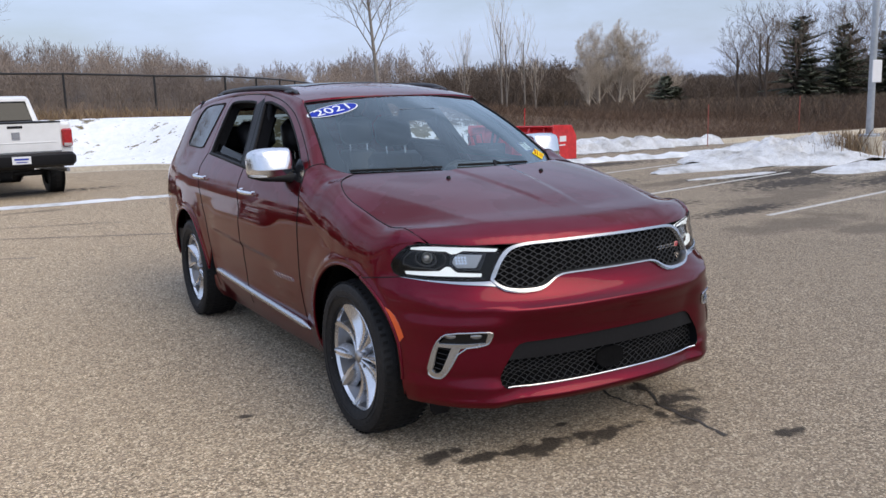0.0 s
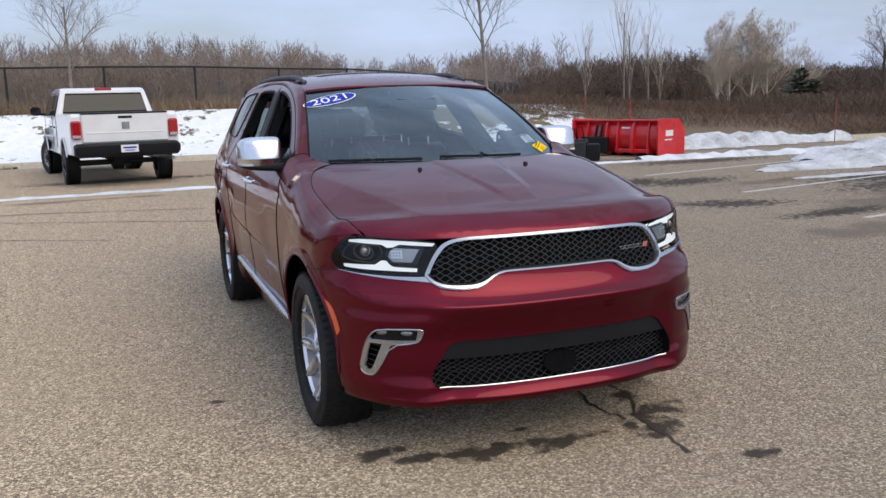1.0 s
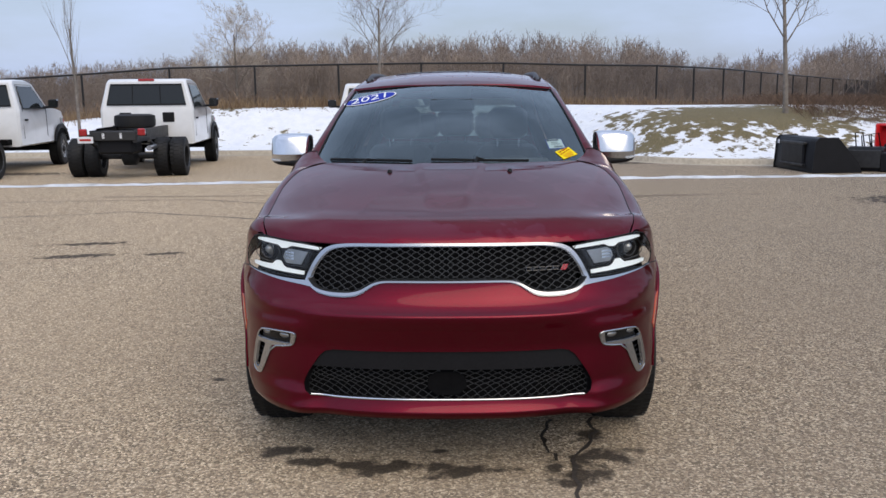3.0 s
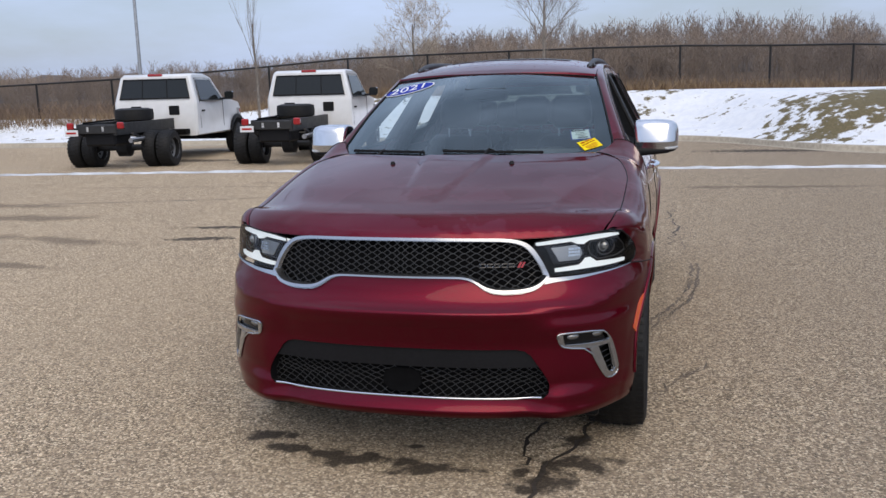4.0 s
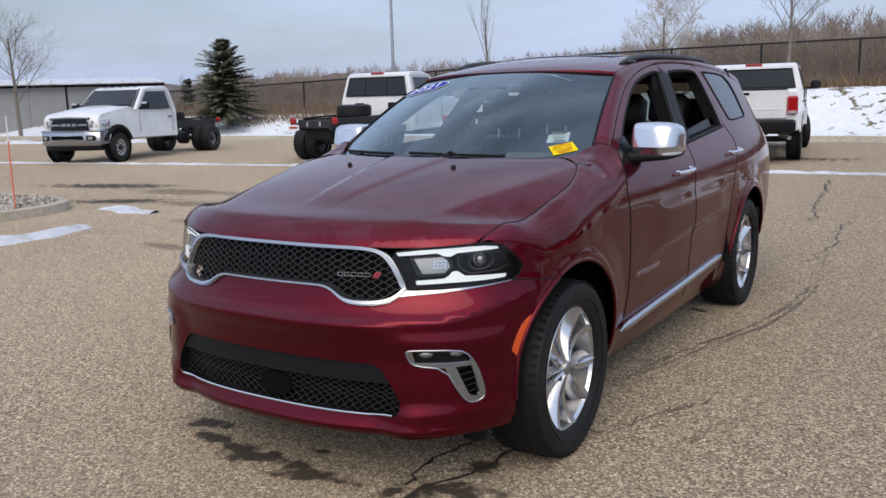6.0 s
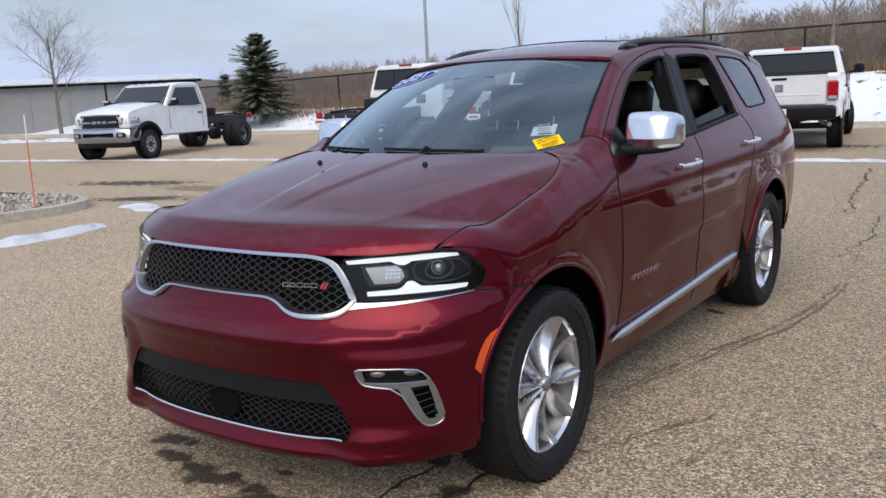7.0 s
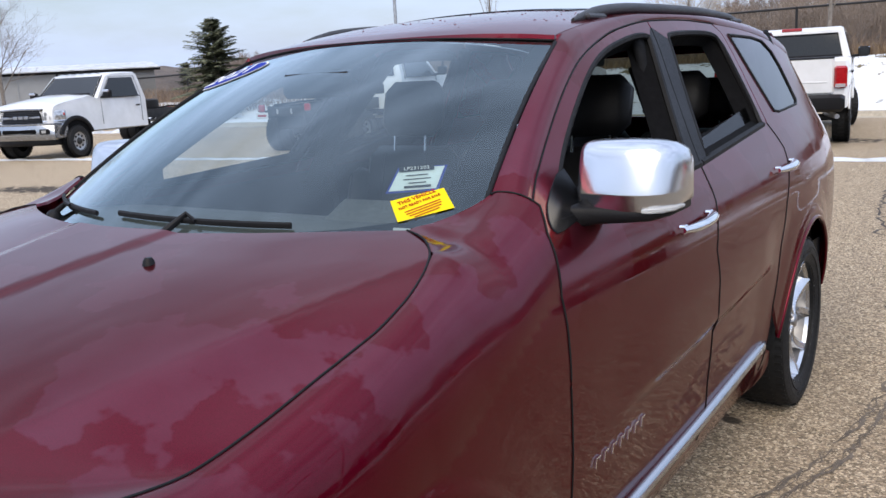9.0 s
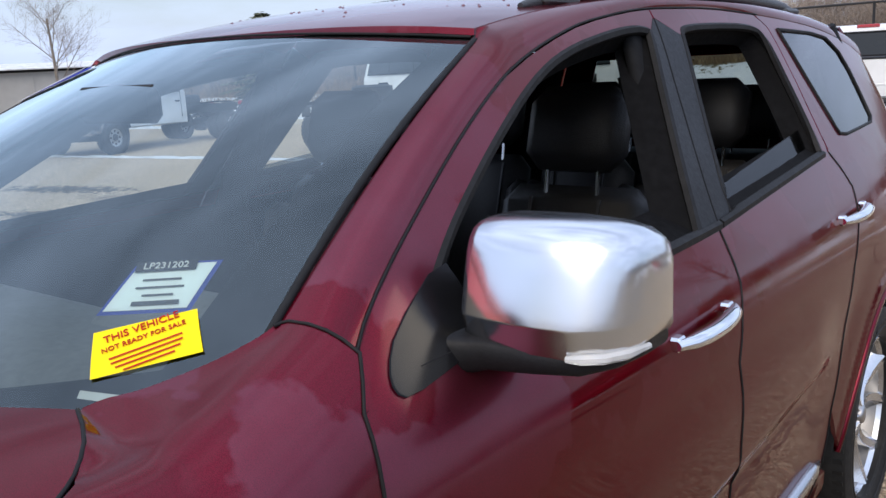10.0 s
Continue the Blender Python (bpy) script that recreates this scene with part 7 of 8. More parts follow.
def pickup(at, label):
    t = thing("pickup_truck", label, "truck", at=at)
    body, yn = cab(t, 1.00, 2, 1.45)
    W = 1.0
    bed = part("bed", Geo().prism([(-1.22, .62), (-1.22, 1.34), (-1.16, 1.40), (.93, 1.40), (.97, 1.34), (.97, .56)], -W, W, .05), WHITE_PAINT, t, "white pickup bed", 40)
    part("bed_well", Geo().box(-.80, .80, -1.14, .90, 1.36, 1.412, .0), BLACK, bed)
    tg = part("tailgate", Geo().box(-.80, .80, -1.265, -1.20, .84, 1.40, .035), WHITE_PAINT, t, "white tailgate")
    part("tailgate_crease", Geo().box(-.70, .70, -1.272, -1.262, 1.02, 1.045, .006), WHITE_PAINT, tg)
    part("tailgate_cap", Geo().box(-.80, .80, -1.27, -1.19, 1.385, 1.41, .01), BLACK, tg)
    part("tailgate_handle", Geo().box(-.13, .13, -1.28, -1.26, 1.30, 1.345, .012), BLACK, tg)
    part("emblem", Geo().prism([(-1.272, 1.10), (-1.28, 1.10), (-1.28, 1.23), (-1.272, 1.23)], -.07, .07, .001), SATIN, tg, "plain chrome tailgate shield")
    for s in (1, -1):
        x0, x1 = sorted((s * .80, s * .985))
        tl = part("tail_lamp", Geo().box(x0, x1, -1.285, -1.15, .93, 1.27, .03), RED_LENS, t, "red tail lamp")
        part("reverse_lamp", Geo().box(x0 + .02, x1 - .02, -1.292, -1.28, .945, 1.0, .01), LENS, tl)
    bp = part("rear_bumper", Geo().prism([(-1.50, .62), (-1.52, .68), (-1.52, .80), (-1.46, .84), (-1.20, .84), (-1.20, .60), (-1.42, .58)], -.965, .965, .06), BLACK, t, "black rear step bumper", 40)
    part("plate", Geo().box(-.16, .16, -1.535, -1.525, .66, .80, .006), CREAM, bp, "white dealer plate with dark bars")
    part("plate_bar", Geo().box(-.12, .12, -1.541, -1.534, .735, .765, 0).box(-.09, .09, -1.541, -1.534, .69, .705, 0), BLUE, bp)
    front_end(body, yn, .98, 1.08)
    wb = 3.55
    for s in (1, -1):
        t_wheel(t, s * .895, 0, s)
        t_wheel(t, s * .895, wb, s, 16)
        arch_flare(bed, 0, s, 1.0, .50, WHITE_PAINT)
        arch_flare(body, wb, s, 1.0, .50, WHITE_PAINT)
    part("axle", Geo().sweep([(-.75, 0, .41), (.75, 0, .41)], .06, 8).lathe([(.02, -.16), (.16, -.1), (.16, .1), (.02, .16)], 14, pose(0, 0, .41)), RUST, t)
    part("frame_rail", Geo().box(-.48, -.40, -1.3, 4.2, .56, .70, .01).box(.40, .48, -1.3, 4.2, .56, .70, .01), RUST, t)
    part("exhaust_pipe", Geo().sweep([(.62, .8, .50), (.66, -.6, .52), (.86, -1.25, .50)], .04, 8), STEEL, t)
    part("under_floor", Geo().box(-.9, .9, -1.1, 4.0, .66, .80, .01), DEEP, t)
    part("spare_wheel", Geo().lathe([(.0001, -.1), (.36, -.1), (.38, 0), (.36, .1), (.0001, .1)], 24, pose(0, -.78, .62, 0, 90, 0)), RUBBER, t)
    return t


def chassis_cab(at, label):
    t = thing("chassis_truck", label, "truck", group="white chassis cab trucks", at=at)
    y0, wb = 1.62, 4.25
    hz_ = 1.43
    body, yn = cab(t, y0, 1, 2.02, 1.98, .99, hz_, .15)
    for s in (1, -1):
        x0 = -.43 if s < 0 else .35
        part("frame_rail", Geo().prism([(-1.15, .72), (-1.15, .95), (2.3, .98), (2.3, .74)], x0, x0 + .08, .008), RUST, t)
        for k, x in enumerate((.98, .66)):
            t_wheel(t, s * x, 0, s if k == 0 else -s, deep=True)
        t_wheel(t, s * .905, wb, s, 3)
        arch_flare(body, wb, s, .99, .52)
        tl = part("tail_lamp", Geo().box(min(s * .46, s * .60), max(s * .46, s * .60), -1.22, -1.15, .85, .985, .02), RED_LENS, t, "red tail lamp")
        part("lamp_bracket", Geo().box(min(s * .36, s * .62), max(s * .36, s * .62), -1.16, -1.13, .84, .88, 0), RUST, tl)
        part("cab_vent", Geo().box(min(s * .33, s * .58), max(s * .33, s * .58), y0 - .02, y0 + .012, 1.04, 1.25, .02), BLACK, body, "black vent cover on the cab's back")
        part("leaf_spring", Geo().sweep([(s * .56, -.75, .74), (s * .56, 0, .52), (s * .56, .75, .72)], .04, 4, False, .8), RUST, t)
    for y in (-1.12, -.55, .55, 1.2):
        part("cross_member", Geo().box(-.42, .42, y - .05, y + .05, .76, .93, .01), RUST, t)
    part("axle", Geo().sweep([(-.8, 0, .41), (.8, 0, .41)], .07, 8).lathe([(.02, -.2), (.19, -.12), (.19, .12), (.02, .2)], 16, pose(0, 0, .41)), RUST, t)
    part("fuel_tank", Geo().box(-.33, .33, -1.05, -.35, .50, .84, .04), BLACK, t, "black fuel tank between the rails")
    part("exhaust_pipe", Geo().sweep([(.50, 1.6, .58), (.52, .6, .60), (.56, .50, .62), (.58, -.9, .60)], .05, 8), STEEL, t)
    part("spare_wheel", Geo().lathe([(.20, -.12), (.30, -.14), (.40, -.11), (.41, 0), (.40, .11), (.30, .14), (.20, .12)], 28, pose(0, .55, 1.09, 0, 90, 0), close=True), RUBBER, t, "spare tyre laid on the frame")
    part("wiring_loom", Geo().sweep([(-.3, -1.1, .97), (-.1, -.5, 1.0), (-.34, .2, .99), (-.3, 1.2, 1.0)], .02, 5), DEEP, t)
    for x in (-.20, .12):
        part("tag", Geo().box(x, x + .045, -1.17, -1.155, .80, .90, 0), CREAM, t)
    part("plate", Geo().box(-.62, -.34, -1.255, -1.245, .72, .84, .004), CREAM, t, "white dealer plate with dark bars")
    part("plate_bar", Geo().box(-.58, -.38, -1.262, -1.254, .765, .80, 0), INK_RED, t)
    part("under_floor", Geo().box(-.8, .8, 1.35, 4.6, .60, .72, .01), DEEP, t)
    front_end(body, yn, .985, hz_ - .28)
    for i in range(5):
        part("roof_lamp", Geo().box(-.5 + i * .25 - .06, -.5 + i * .25 + .06, y0 + 1.12, y0 + 1.22, 1.97, 2.005, .012), BLACK, body)
    return t


TS = Matrix.Scale(1.07, 4)
pickup(pose(-1.70, 15.46, 0, 0, 0, 8.2) @ Matrix.Scale(1.017, 4), "white crew cab pickup with black step bumper at the kerb")
base_truck = chassis_cab(pose(-10.85, 13.62, 0, 0, 0, 7.6) @ TS, "white chassis cab truck with bare black frame")


def another(m, k=1.0):
    c = copy_thing(base_truck, m)
    c.matrix_basis = m @ TS @ Matrix.Scale(k, 4)
    return c


another(pose(-7.12, 14.40, 0, 0, 0, 7.0))
another(pose(-18.75, 15.58, 0, 0, 0, 193.5), .925)

# ---- snow gear left on the lot ----
RED_STEEL = plain("red_plough_paint", (0.62, 0.016, 0.020), .38, grain=.25, scale=8, bump=.1, Coat_Weight=.5)


def pusher(at):
    """A box pusher for snow: curved mouldboard, end plates, ribs, beam, coupler and skids."""
    t = thing("snow_pusher", "red steel box snow pusher standing on the asphalt", "snow plough", at=at)
    L = 1.28
    arcp = [(.02 + .34 * (1 - math.cos(a)), .08 + .78 * (a / 1.6)) for a in np.linspace(0, 1.6, 9)]
    prof = arcp + [(y - .03, z) for y, z in arcp[::-1]]
    part("mouldboard", Geo().prism(prof, -L, L, .004), RED_STEEL, t, smooth=50)
    for s in (1, -1):
        e = part("end_plate", Geo().prism([(-.55, .03), (-.55, .62), (-.30, .90), (.58, .93), (.62, .88), (.62, .03)], s * L - .02, s * L + .02, .006), RED_STEEL, t, "red steel end plate")
        part("decal", Geo().box(s * L + s * .021 - .001, s * L + s * .021 + .001, -.02, .30, .50, .64, 0).box(s * L + s * .021 - .001, s * L + s * .021 + .001, .02, .34, .40, .43, 0), CREAM, e)
        part("skid_shoe", Geo().box(s * L - .06, s * L + .06, -.5, .4, 0, .04, .01), RUST, t)
    back = [(.26, .86), (.40, .84), (.47, .66), (.49, .45), (.45, .26), (.36, .12), (.24, .08)]
    part("back_skin", Geo().prism(back, -L + .02, L - .02, .004), RED_STEEL, t, "rounded red steel back sheet", 50)
    for x, w, o in ((-.95, .02, .06), (-.52, .035, .10), (-.05, .02, .06), (.28, .03, .09), (.88, .02, .06)):
        part("rib", Geo().prism([(.30, .86), (.44 + o * .4, .86), (.48 + o, .62), (.50 + o, .40), (.52 + o, .10), (.44, .04), (.26, .06)], x - w, x + w, .006), RED_STEEL, t)
    part("push_bar", Geo().box(-1.0, -.10, .50, .58, .10, .19, .012), RED_STEEL, t)
    for x in (.36, .52):
        part("hydraulic_strut", Geo().sweep([(x, .56, .78), (x + .04, .64, .34)], .035, 8), BLACK, t, "black strut")
    part("top_beam", Geo().sweep([(-L, .38, .86), (L, .38, .86)], .045, 8), RED_STEEL, t)
    part("top_flange", Geo().box(-L, L, .30, .52, .86, .90, .012), RED_STEEL, t)
    part("rubber_edge", Geo().box(-L, L, -.01, .03, .0, .10, .004), RUBBER, t)
    part("coupler", Geo().box(.12, .95, .60, .72, .10, .48, .02), BLACK, t, "black coupler plate")
    part("marker_stick", Geo().sweep([(-.3, .35, .86), (-.32, .36, 1.35)], .012, 5), RED_STEEL, t)
    part("label_plate", Geo().box(-.40, -.16, .478, .486, .68, .72, 0), CREAM, t)
    return t


pusher(pose(10.47, 14.99, 0, 0, 0, 112))
hitch = thing("plough_hitch", "black steel hitch box with hoses on asphalt", "hitch", at=pose(8.45, 14.2, 0, 0, 0, -30))
part("hitch_box", Geo().prism([(-.24, .02), (-.26, .44), (-.18, .50), (.20, .50), (.26, .40), (.26, .02)], -.34, .34, .03), BLACK, hitch)
part("hitch_box", Geo().box(.28, .62, -.30, -.02, 0, .40, .03), BLACK, hitch)
part("front_plate", Geo().box(-.30, .30, -.29, -.25, .08, .44, .01), RUST, hitch)
for x, h in ((-.2, .30), (-.08, .24), (.1, .28)):
    part("hose", Geo().sweep([(x, 0, .48), (x - .04, .05, .48 + h), (x + .10, .05, .50 + h), (x + .16, 0, .48)], .014, 6), DEEP, hitch)
bk = thing("loader_bucket", "black steel loader bucket lying mouth down on asphalt", "bucket", at=pose(7.45, 14.52, 0, 0, 0, -85))
part("bucket_shell", Geo().prism([(-.40, .02), (-.36, .62), (-.30, .70), (.08, .70), (.52, .20), (.58, .02)], -.90, .90, .03), BLACK, bk, smooth=40)
for s in (1, -1):
    part("side_plate", Geo().prism([(-.42, .0), (-.38, .64), (-.30, .72), (.09, .72), (.54, .21), (.62, .0)], s * .90 - .015, s * .90 + .015, .004), BLACK, bk)
part("coupler_plate", Geo().box(-.50, .50, -.44, -.37, .14, .60, .03), BLACK, bk)
part("coupler_rim", Geo().box(-.54, .54, -.46, -.38, .56, .62, .01).box(-.54, .54, -.46, -.38, .12, .17, .01), RUST, bk)
part("decal", Geo().box(-.82, -.74, -.385, -.375, .54, .62, 0), CREAM, bk)
# ---- trees, brush and woods ----
BARK = plain("grey_bark", (0.20, 0.175, 0.15), .9, grain=.4, scale=10, bump=.4)
TWIG = plain("bare_twigs", (0.20, 0.155, 0.12), .9, grain=.35, scale=1.5)
# far twigs are paler and greyer: distance haze is put into their colour
TWIG_HAZED = Mat("woods_twigs", .95, 0.0, (.1, .08, .06))
TWIG_HAZED.to("Base Color", TWIG_HAZED.ramp(TWIG_HAZED.noise(.11, 3), (.3, (.19, .155, .135)), (.5, (.27, .22, .185)), (.72, (.36, .29, .23))))
PALE_TWIG = plain("pale_twigs", (0.50, 0.43, 0.35), .9, grain=.3, scale=1.2)
NEEDLE = Mat("spruce_needles", .8, 0.0, (.02, .04, .02))
NEEDLE.to("Base Color", NEEDLE.ramp(NEEDLE.island(), (0, (.050, .062, .036)), (.6, (.105, .118, .066)), (1, (.200, .200, .118))))
NEEDLE_DARK = Mat("dark_needles", .8, 0.0, (.02, .04, .02))
NEEDLE_DARK.to("Base Color", NEEDLE_DARK.ramp(NEEDLE_DARK.island(), (0, (.042, .052, .034)), (1, (.130, .140, .088))))
STRAW = Mat("dry_grass", .9, 0.0, (.3, .2, .1))
STRAW.to("Base Color", STRAW.ramp(STRAW.island(), (0, (.10, .062, .035)), (.5, (.19, .125, .07)), (1, (.33, .24, .14))))
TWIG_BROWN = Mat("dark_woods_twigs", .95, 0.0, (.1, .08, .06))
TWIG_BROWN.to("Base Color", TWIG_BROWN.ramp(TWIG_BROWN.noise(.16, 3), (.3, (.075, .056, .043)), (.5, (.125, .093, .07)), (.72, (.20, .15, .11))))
BRUSH_DARK = Mat("dark_brown_brush", .95, 0.0, (.1, .07, .05))
BRUSH_DARK.to("Base Color", BRUSH_DARK.ramp(BRUSH_DARK.island(), (0, (.055, .040, .030)), (.6, (.115, .080, .057)), (1, (.21, .15, .105))))
BRUSH_MID = Mat("rusty_brown_brush", .95, 0.0, (.12, .08, .05))
BRUSH_MID.to("Base Color", BRUSH_MID.ramp(BRUSH_MID.island(), (0, (.060, .037, .026)), (.5, (.115, .072, .048)), (1, (.215, .140, .092))))
BRUSH = Mat("brown_brush", .95, 0.0, (.12, .08, .05))
BRUSH.to("Base Color", BRUSH.ramp(BRUSH.island(), (0, (.12, .085, .062)), (.5, (.22, .155, .11)), (1, (.36, .26, .18))))


def grow(seed, h, first=.28, forks=4, levels=4, wide=.55, up=.35, r0=.055, leader=True, droop=0.0, thin=.0025, steps=3):
    """Segments (a, b, ra, rb, level) of a bare tree of height h."""
    rnd = random.Random(seed)
    out = []

    def limb(p, d, length, r, lev):
        n = 4 if lev == 0 else steps
        pts, q, dd = [p], p.copy(), d.copy()
        for i in range(n):
            dd = (dd + Vector((rnd.gauss(0, .10 if lev else .025), rnd.gauss(0, .10 if lev else .025), rnd.gauss(0, .07) + (up * .12 if lev else .05) - droop * .1 * lev))).normalized()
            q = q + dd * (length / n)
            pts.append(q.copy())
        for i in range(n):
            ra, rb = r * (1 - .62 * i / n), r * (1 - .62 * (i + 1) / n)
            out.append((pts[i], pts[i + 1], ra, rb, lev))
        if lev >= levels:
            return
        k = forks + (4 if lev == 0 else 0)
        for i in range(k):
            u = (first + (1 - first) * (i + rnd.random() * .6) / k) if lev == 0 else .25 + .75 * (i + rnd.random() * .7) / k
            u = min(u, .99)
            j = min(n - 1, int(u * n))
            s = pts[j].lerp(pts[j + 1], u * n - j)
            az = i * 2.4 + rnd.uniform(-.5, .5)
            axis = (pts[j + 1] - pts[j]).normalized()
            side = axis.orthogonal().normalized()
            side = Matrix.Rotation(az, 3, axis) @ side
            nd = (axis * (1 - wide) + side * wide + Vector((0, 0, up * .5))).normalized()
            limb(s, nd, length * rnd.uniform(.42, .62) * (1.1 - .45 * u if lev == 0 else 1.0), max(thin, r * (1 - .62 * u) * (.42 if lev == 0 else .58)), lev + 1)

    limb(Vector((0, 0, 0)), Vector((rnd.uniform(-.04, .04), rnd.uniform(-.04, .04), 1)).normalized(), h * (.80 if leader else .5), r0, 0)
    return out


def seg_arrays(segs, n):
    """Vertices and quads of prisms round segments."""
    P0 = np.array([s[0] for s in segs], float)
    P1 = np.array([s[1] for s in segs], float)
    R = np.array([[s[2], s[3]] for s in segs], float)
    d = P1 - P0
    d /= np.linalg.norm(d, axis=1, keepdims=True) + 1e-9
    ref = np.where(np.abs(d[:, 2:3]) > .9, np.array([[1.0, 0, 0]]), np.array([[0, 0, 1.0]]))
    u = np.cross(d, ref)
    u /= np.linalg.norm(u, axis=1, keepdims=True) + 1e-9
    w = np.cross(d, u)
    a = 2 * np.pi * np.arange(n) / n
    ring = u[:, None, :] * np.cos(a)[None, :, None] + w[:, None, :] * np.sin(a)[None, :, None]
    V = np.stack([P0[:, None] + ring * R[:, 0][:, None, None], P1[:, None] + ring * R[:, 1][:, None, None]], 1)
    N = len(segs)
    base = (np.arange(N) * 2 * n)[:, None]
    j = np.arange(n)[None, :]
    F = np.stack([base + j, base + (j + 1) % n, base + n + (j + 1) % n, base + n + j], -1).reshape(-1, 4)
    return V.reshape(-1, 3), F


def array_mesh(name, V, F, mat, smooth=True):
    me = bpy.data.meshes.new(name)
    k = F.shape[1]
    me.vertices.add(len(V))
    me.vertices.foreach_set("co", np.ascontiguousarray(V, np.float32).ravel())
    me.loops.add(F.size)
    me.loops.foreach_set("vertex_index", np.ascontiguousarray(F, np.int32).ravel())
    me.polygons.add(len(F))
    me.polygons.foreach_set("loop_start", np.arange(0, F.size, k, dtype=np.int32))
    me.update(calc_edges=True)
    me.validate()
    me.materials.append(mat.m)
    if smooth:
        me.shade_smooth()
    return me


def bare_tree(name, at, label, seed, h, mats=(BARK, TWIG), group="", **kw):
    segs = grow(seed, h, **kw)
    t = thing(name, label, "tree", group=group, at=at)
    tr = [s for s in segs if s[4] == 0]
    br = [s for s in segs if s[4] == 1]
    tw = [s for s in segs if s[4] > 1]
    part("trunk", array_mesh("trunk", *seg_arrays(tr, 9), mats[0]), mats[0], t)
    part("bough", array_mesh("bough", *seg_arrays(br, 5), mats[0]), mats[0], t)
    part("crown", array_mesh("crown", *seg_arrays(tw, 3), mats[1]), mats[1], t, "bare twigs")
    return t


def on_ground(x, y, sink=.05):
    return pose(x, y, ground_z(x, y) - sink)


bare_tree("young_tree", on_ground(8.75, 19.8), "young bare street tree on a grassy mound", 3, 4.9, first=.45, forks=6, levels=4, wide=.50, up=.45, r0=.075, steps=2)
bare_tree("young_tree", on_ground(-2.8, 25.4), "young bare street tree on a snowy bank", 8, 4.6, first=.45, forks=6, levels=4, wide=.50, up=.45, r0=.070, steps=2)
bare_tree("young_tree", on_ground(-12.1, 23.2), "slim upright bare tree on a snowy bank", 12, 4.6, first=.35, forks=4, levels=3, wide=.22, up=.9, r0=.055)
bare_tree("young_tree", on_ground(-35.8, 20.9), "bare round-headed tree before a grey shed", 15, 5.6, first=.32, forks=6, levels=4, wide=.55, up=.40, r0=.10, steps=2)
bare_tree("scrub_tree", on_ground(-12.0, 42.4), "pale bushy bare tree behind a fence", 21, 5.6, (BARK, PALE_TWIG), first=.12, forks=5, levels=5, wide=.55, up=.4, r0=.09, thin=.006, steps=2)
for k, (x, y, h) in enumerate(((27.7, 33.4, 3.7), (28.8, 33.9, 4.25), (30.0, 33.6, 4.4), (31.0, 33.5, 4.0), (33.6, 33.6, 3.1))):
    bare_tree("scrub_tree", on_ground(x, y), "large pale bare tree in brown brush", 33 + k, h, (PALE_TWIG, PALE_TWIG), first=.06, forks=6, levels=5 if k < 4 else 4, wide=.50, up=.55, r0=.070, thin=.0038, steps=2)
for k, (x, y, h) in enumerate(((22.2, 33.6, 6.3), (22.9, 34.2, 5.0), (23.6, 33.6, 5.0), (24.5, 33.8, 3.6), (20.8, 35.0, 4.4))):
    bare_tree("scrub_tree", on_ground(x, y), "slim pale bare tree in brown brush", 40 + k, h, (BARK, PALE_TWIG), first=.25, forks=4, levels=3, wide=.30, up=.8, r0=.05, thin=.006, steps=2)
for k, (x, y, h) in enumerate(((37.6, 30.0, 5.2), (40.4, 30.0, 5.8), (42.5, 28.5, 6.0), (39.2, 31.6, 5.6), (44.6, 28.4, 6.0), (36.6, 31.0, 4.2), (38.5, 28.6, 5.0), (41.2, 27.2, 5.3))):
    bare_tree("woodland_tree", on_ground(x, y), "dark bare woodland tree beside conifers", 50 + k, h, (TWIG_BROWN, TWIG), first=.12, forks=5, levels=4, wide=.50, up=.4, r0=.11, thin=.007)


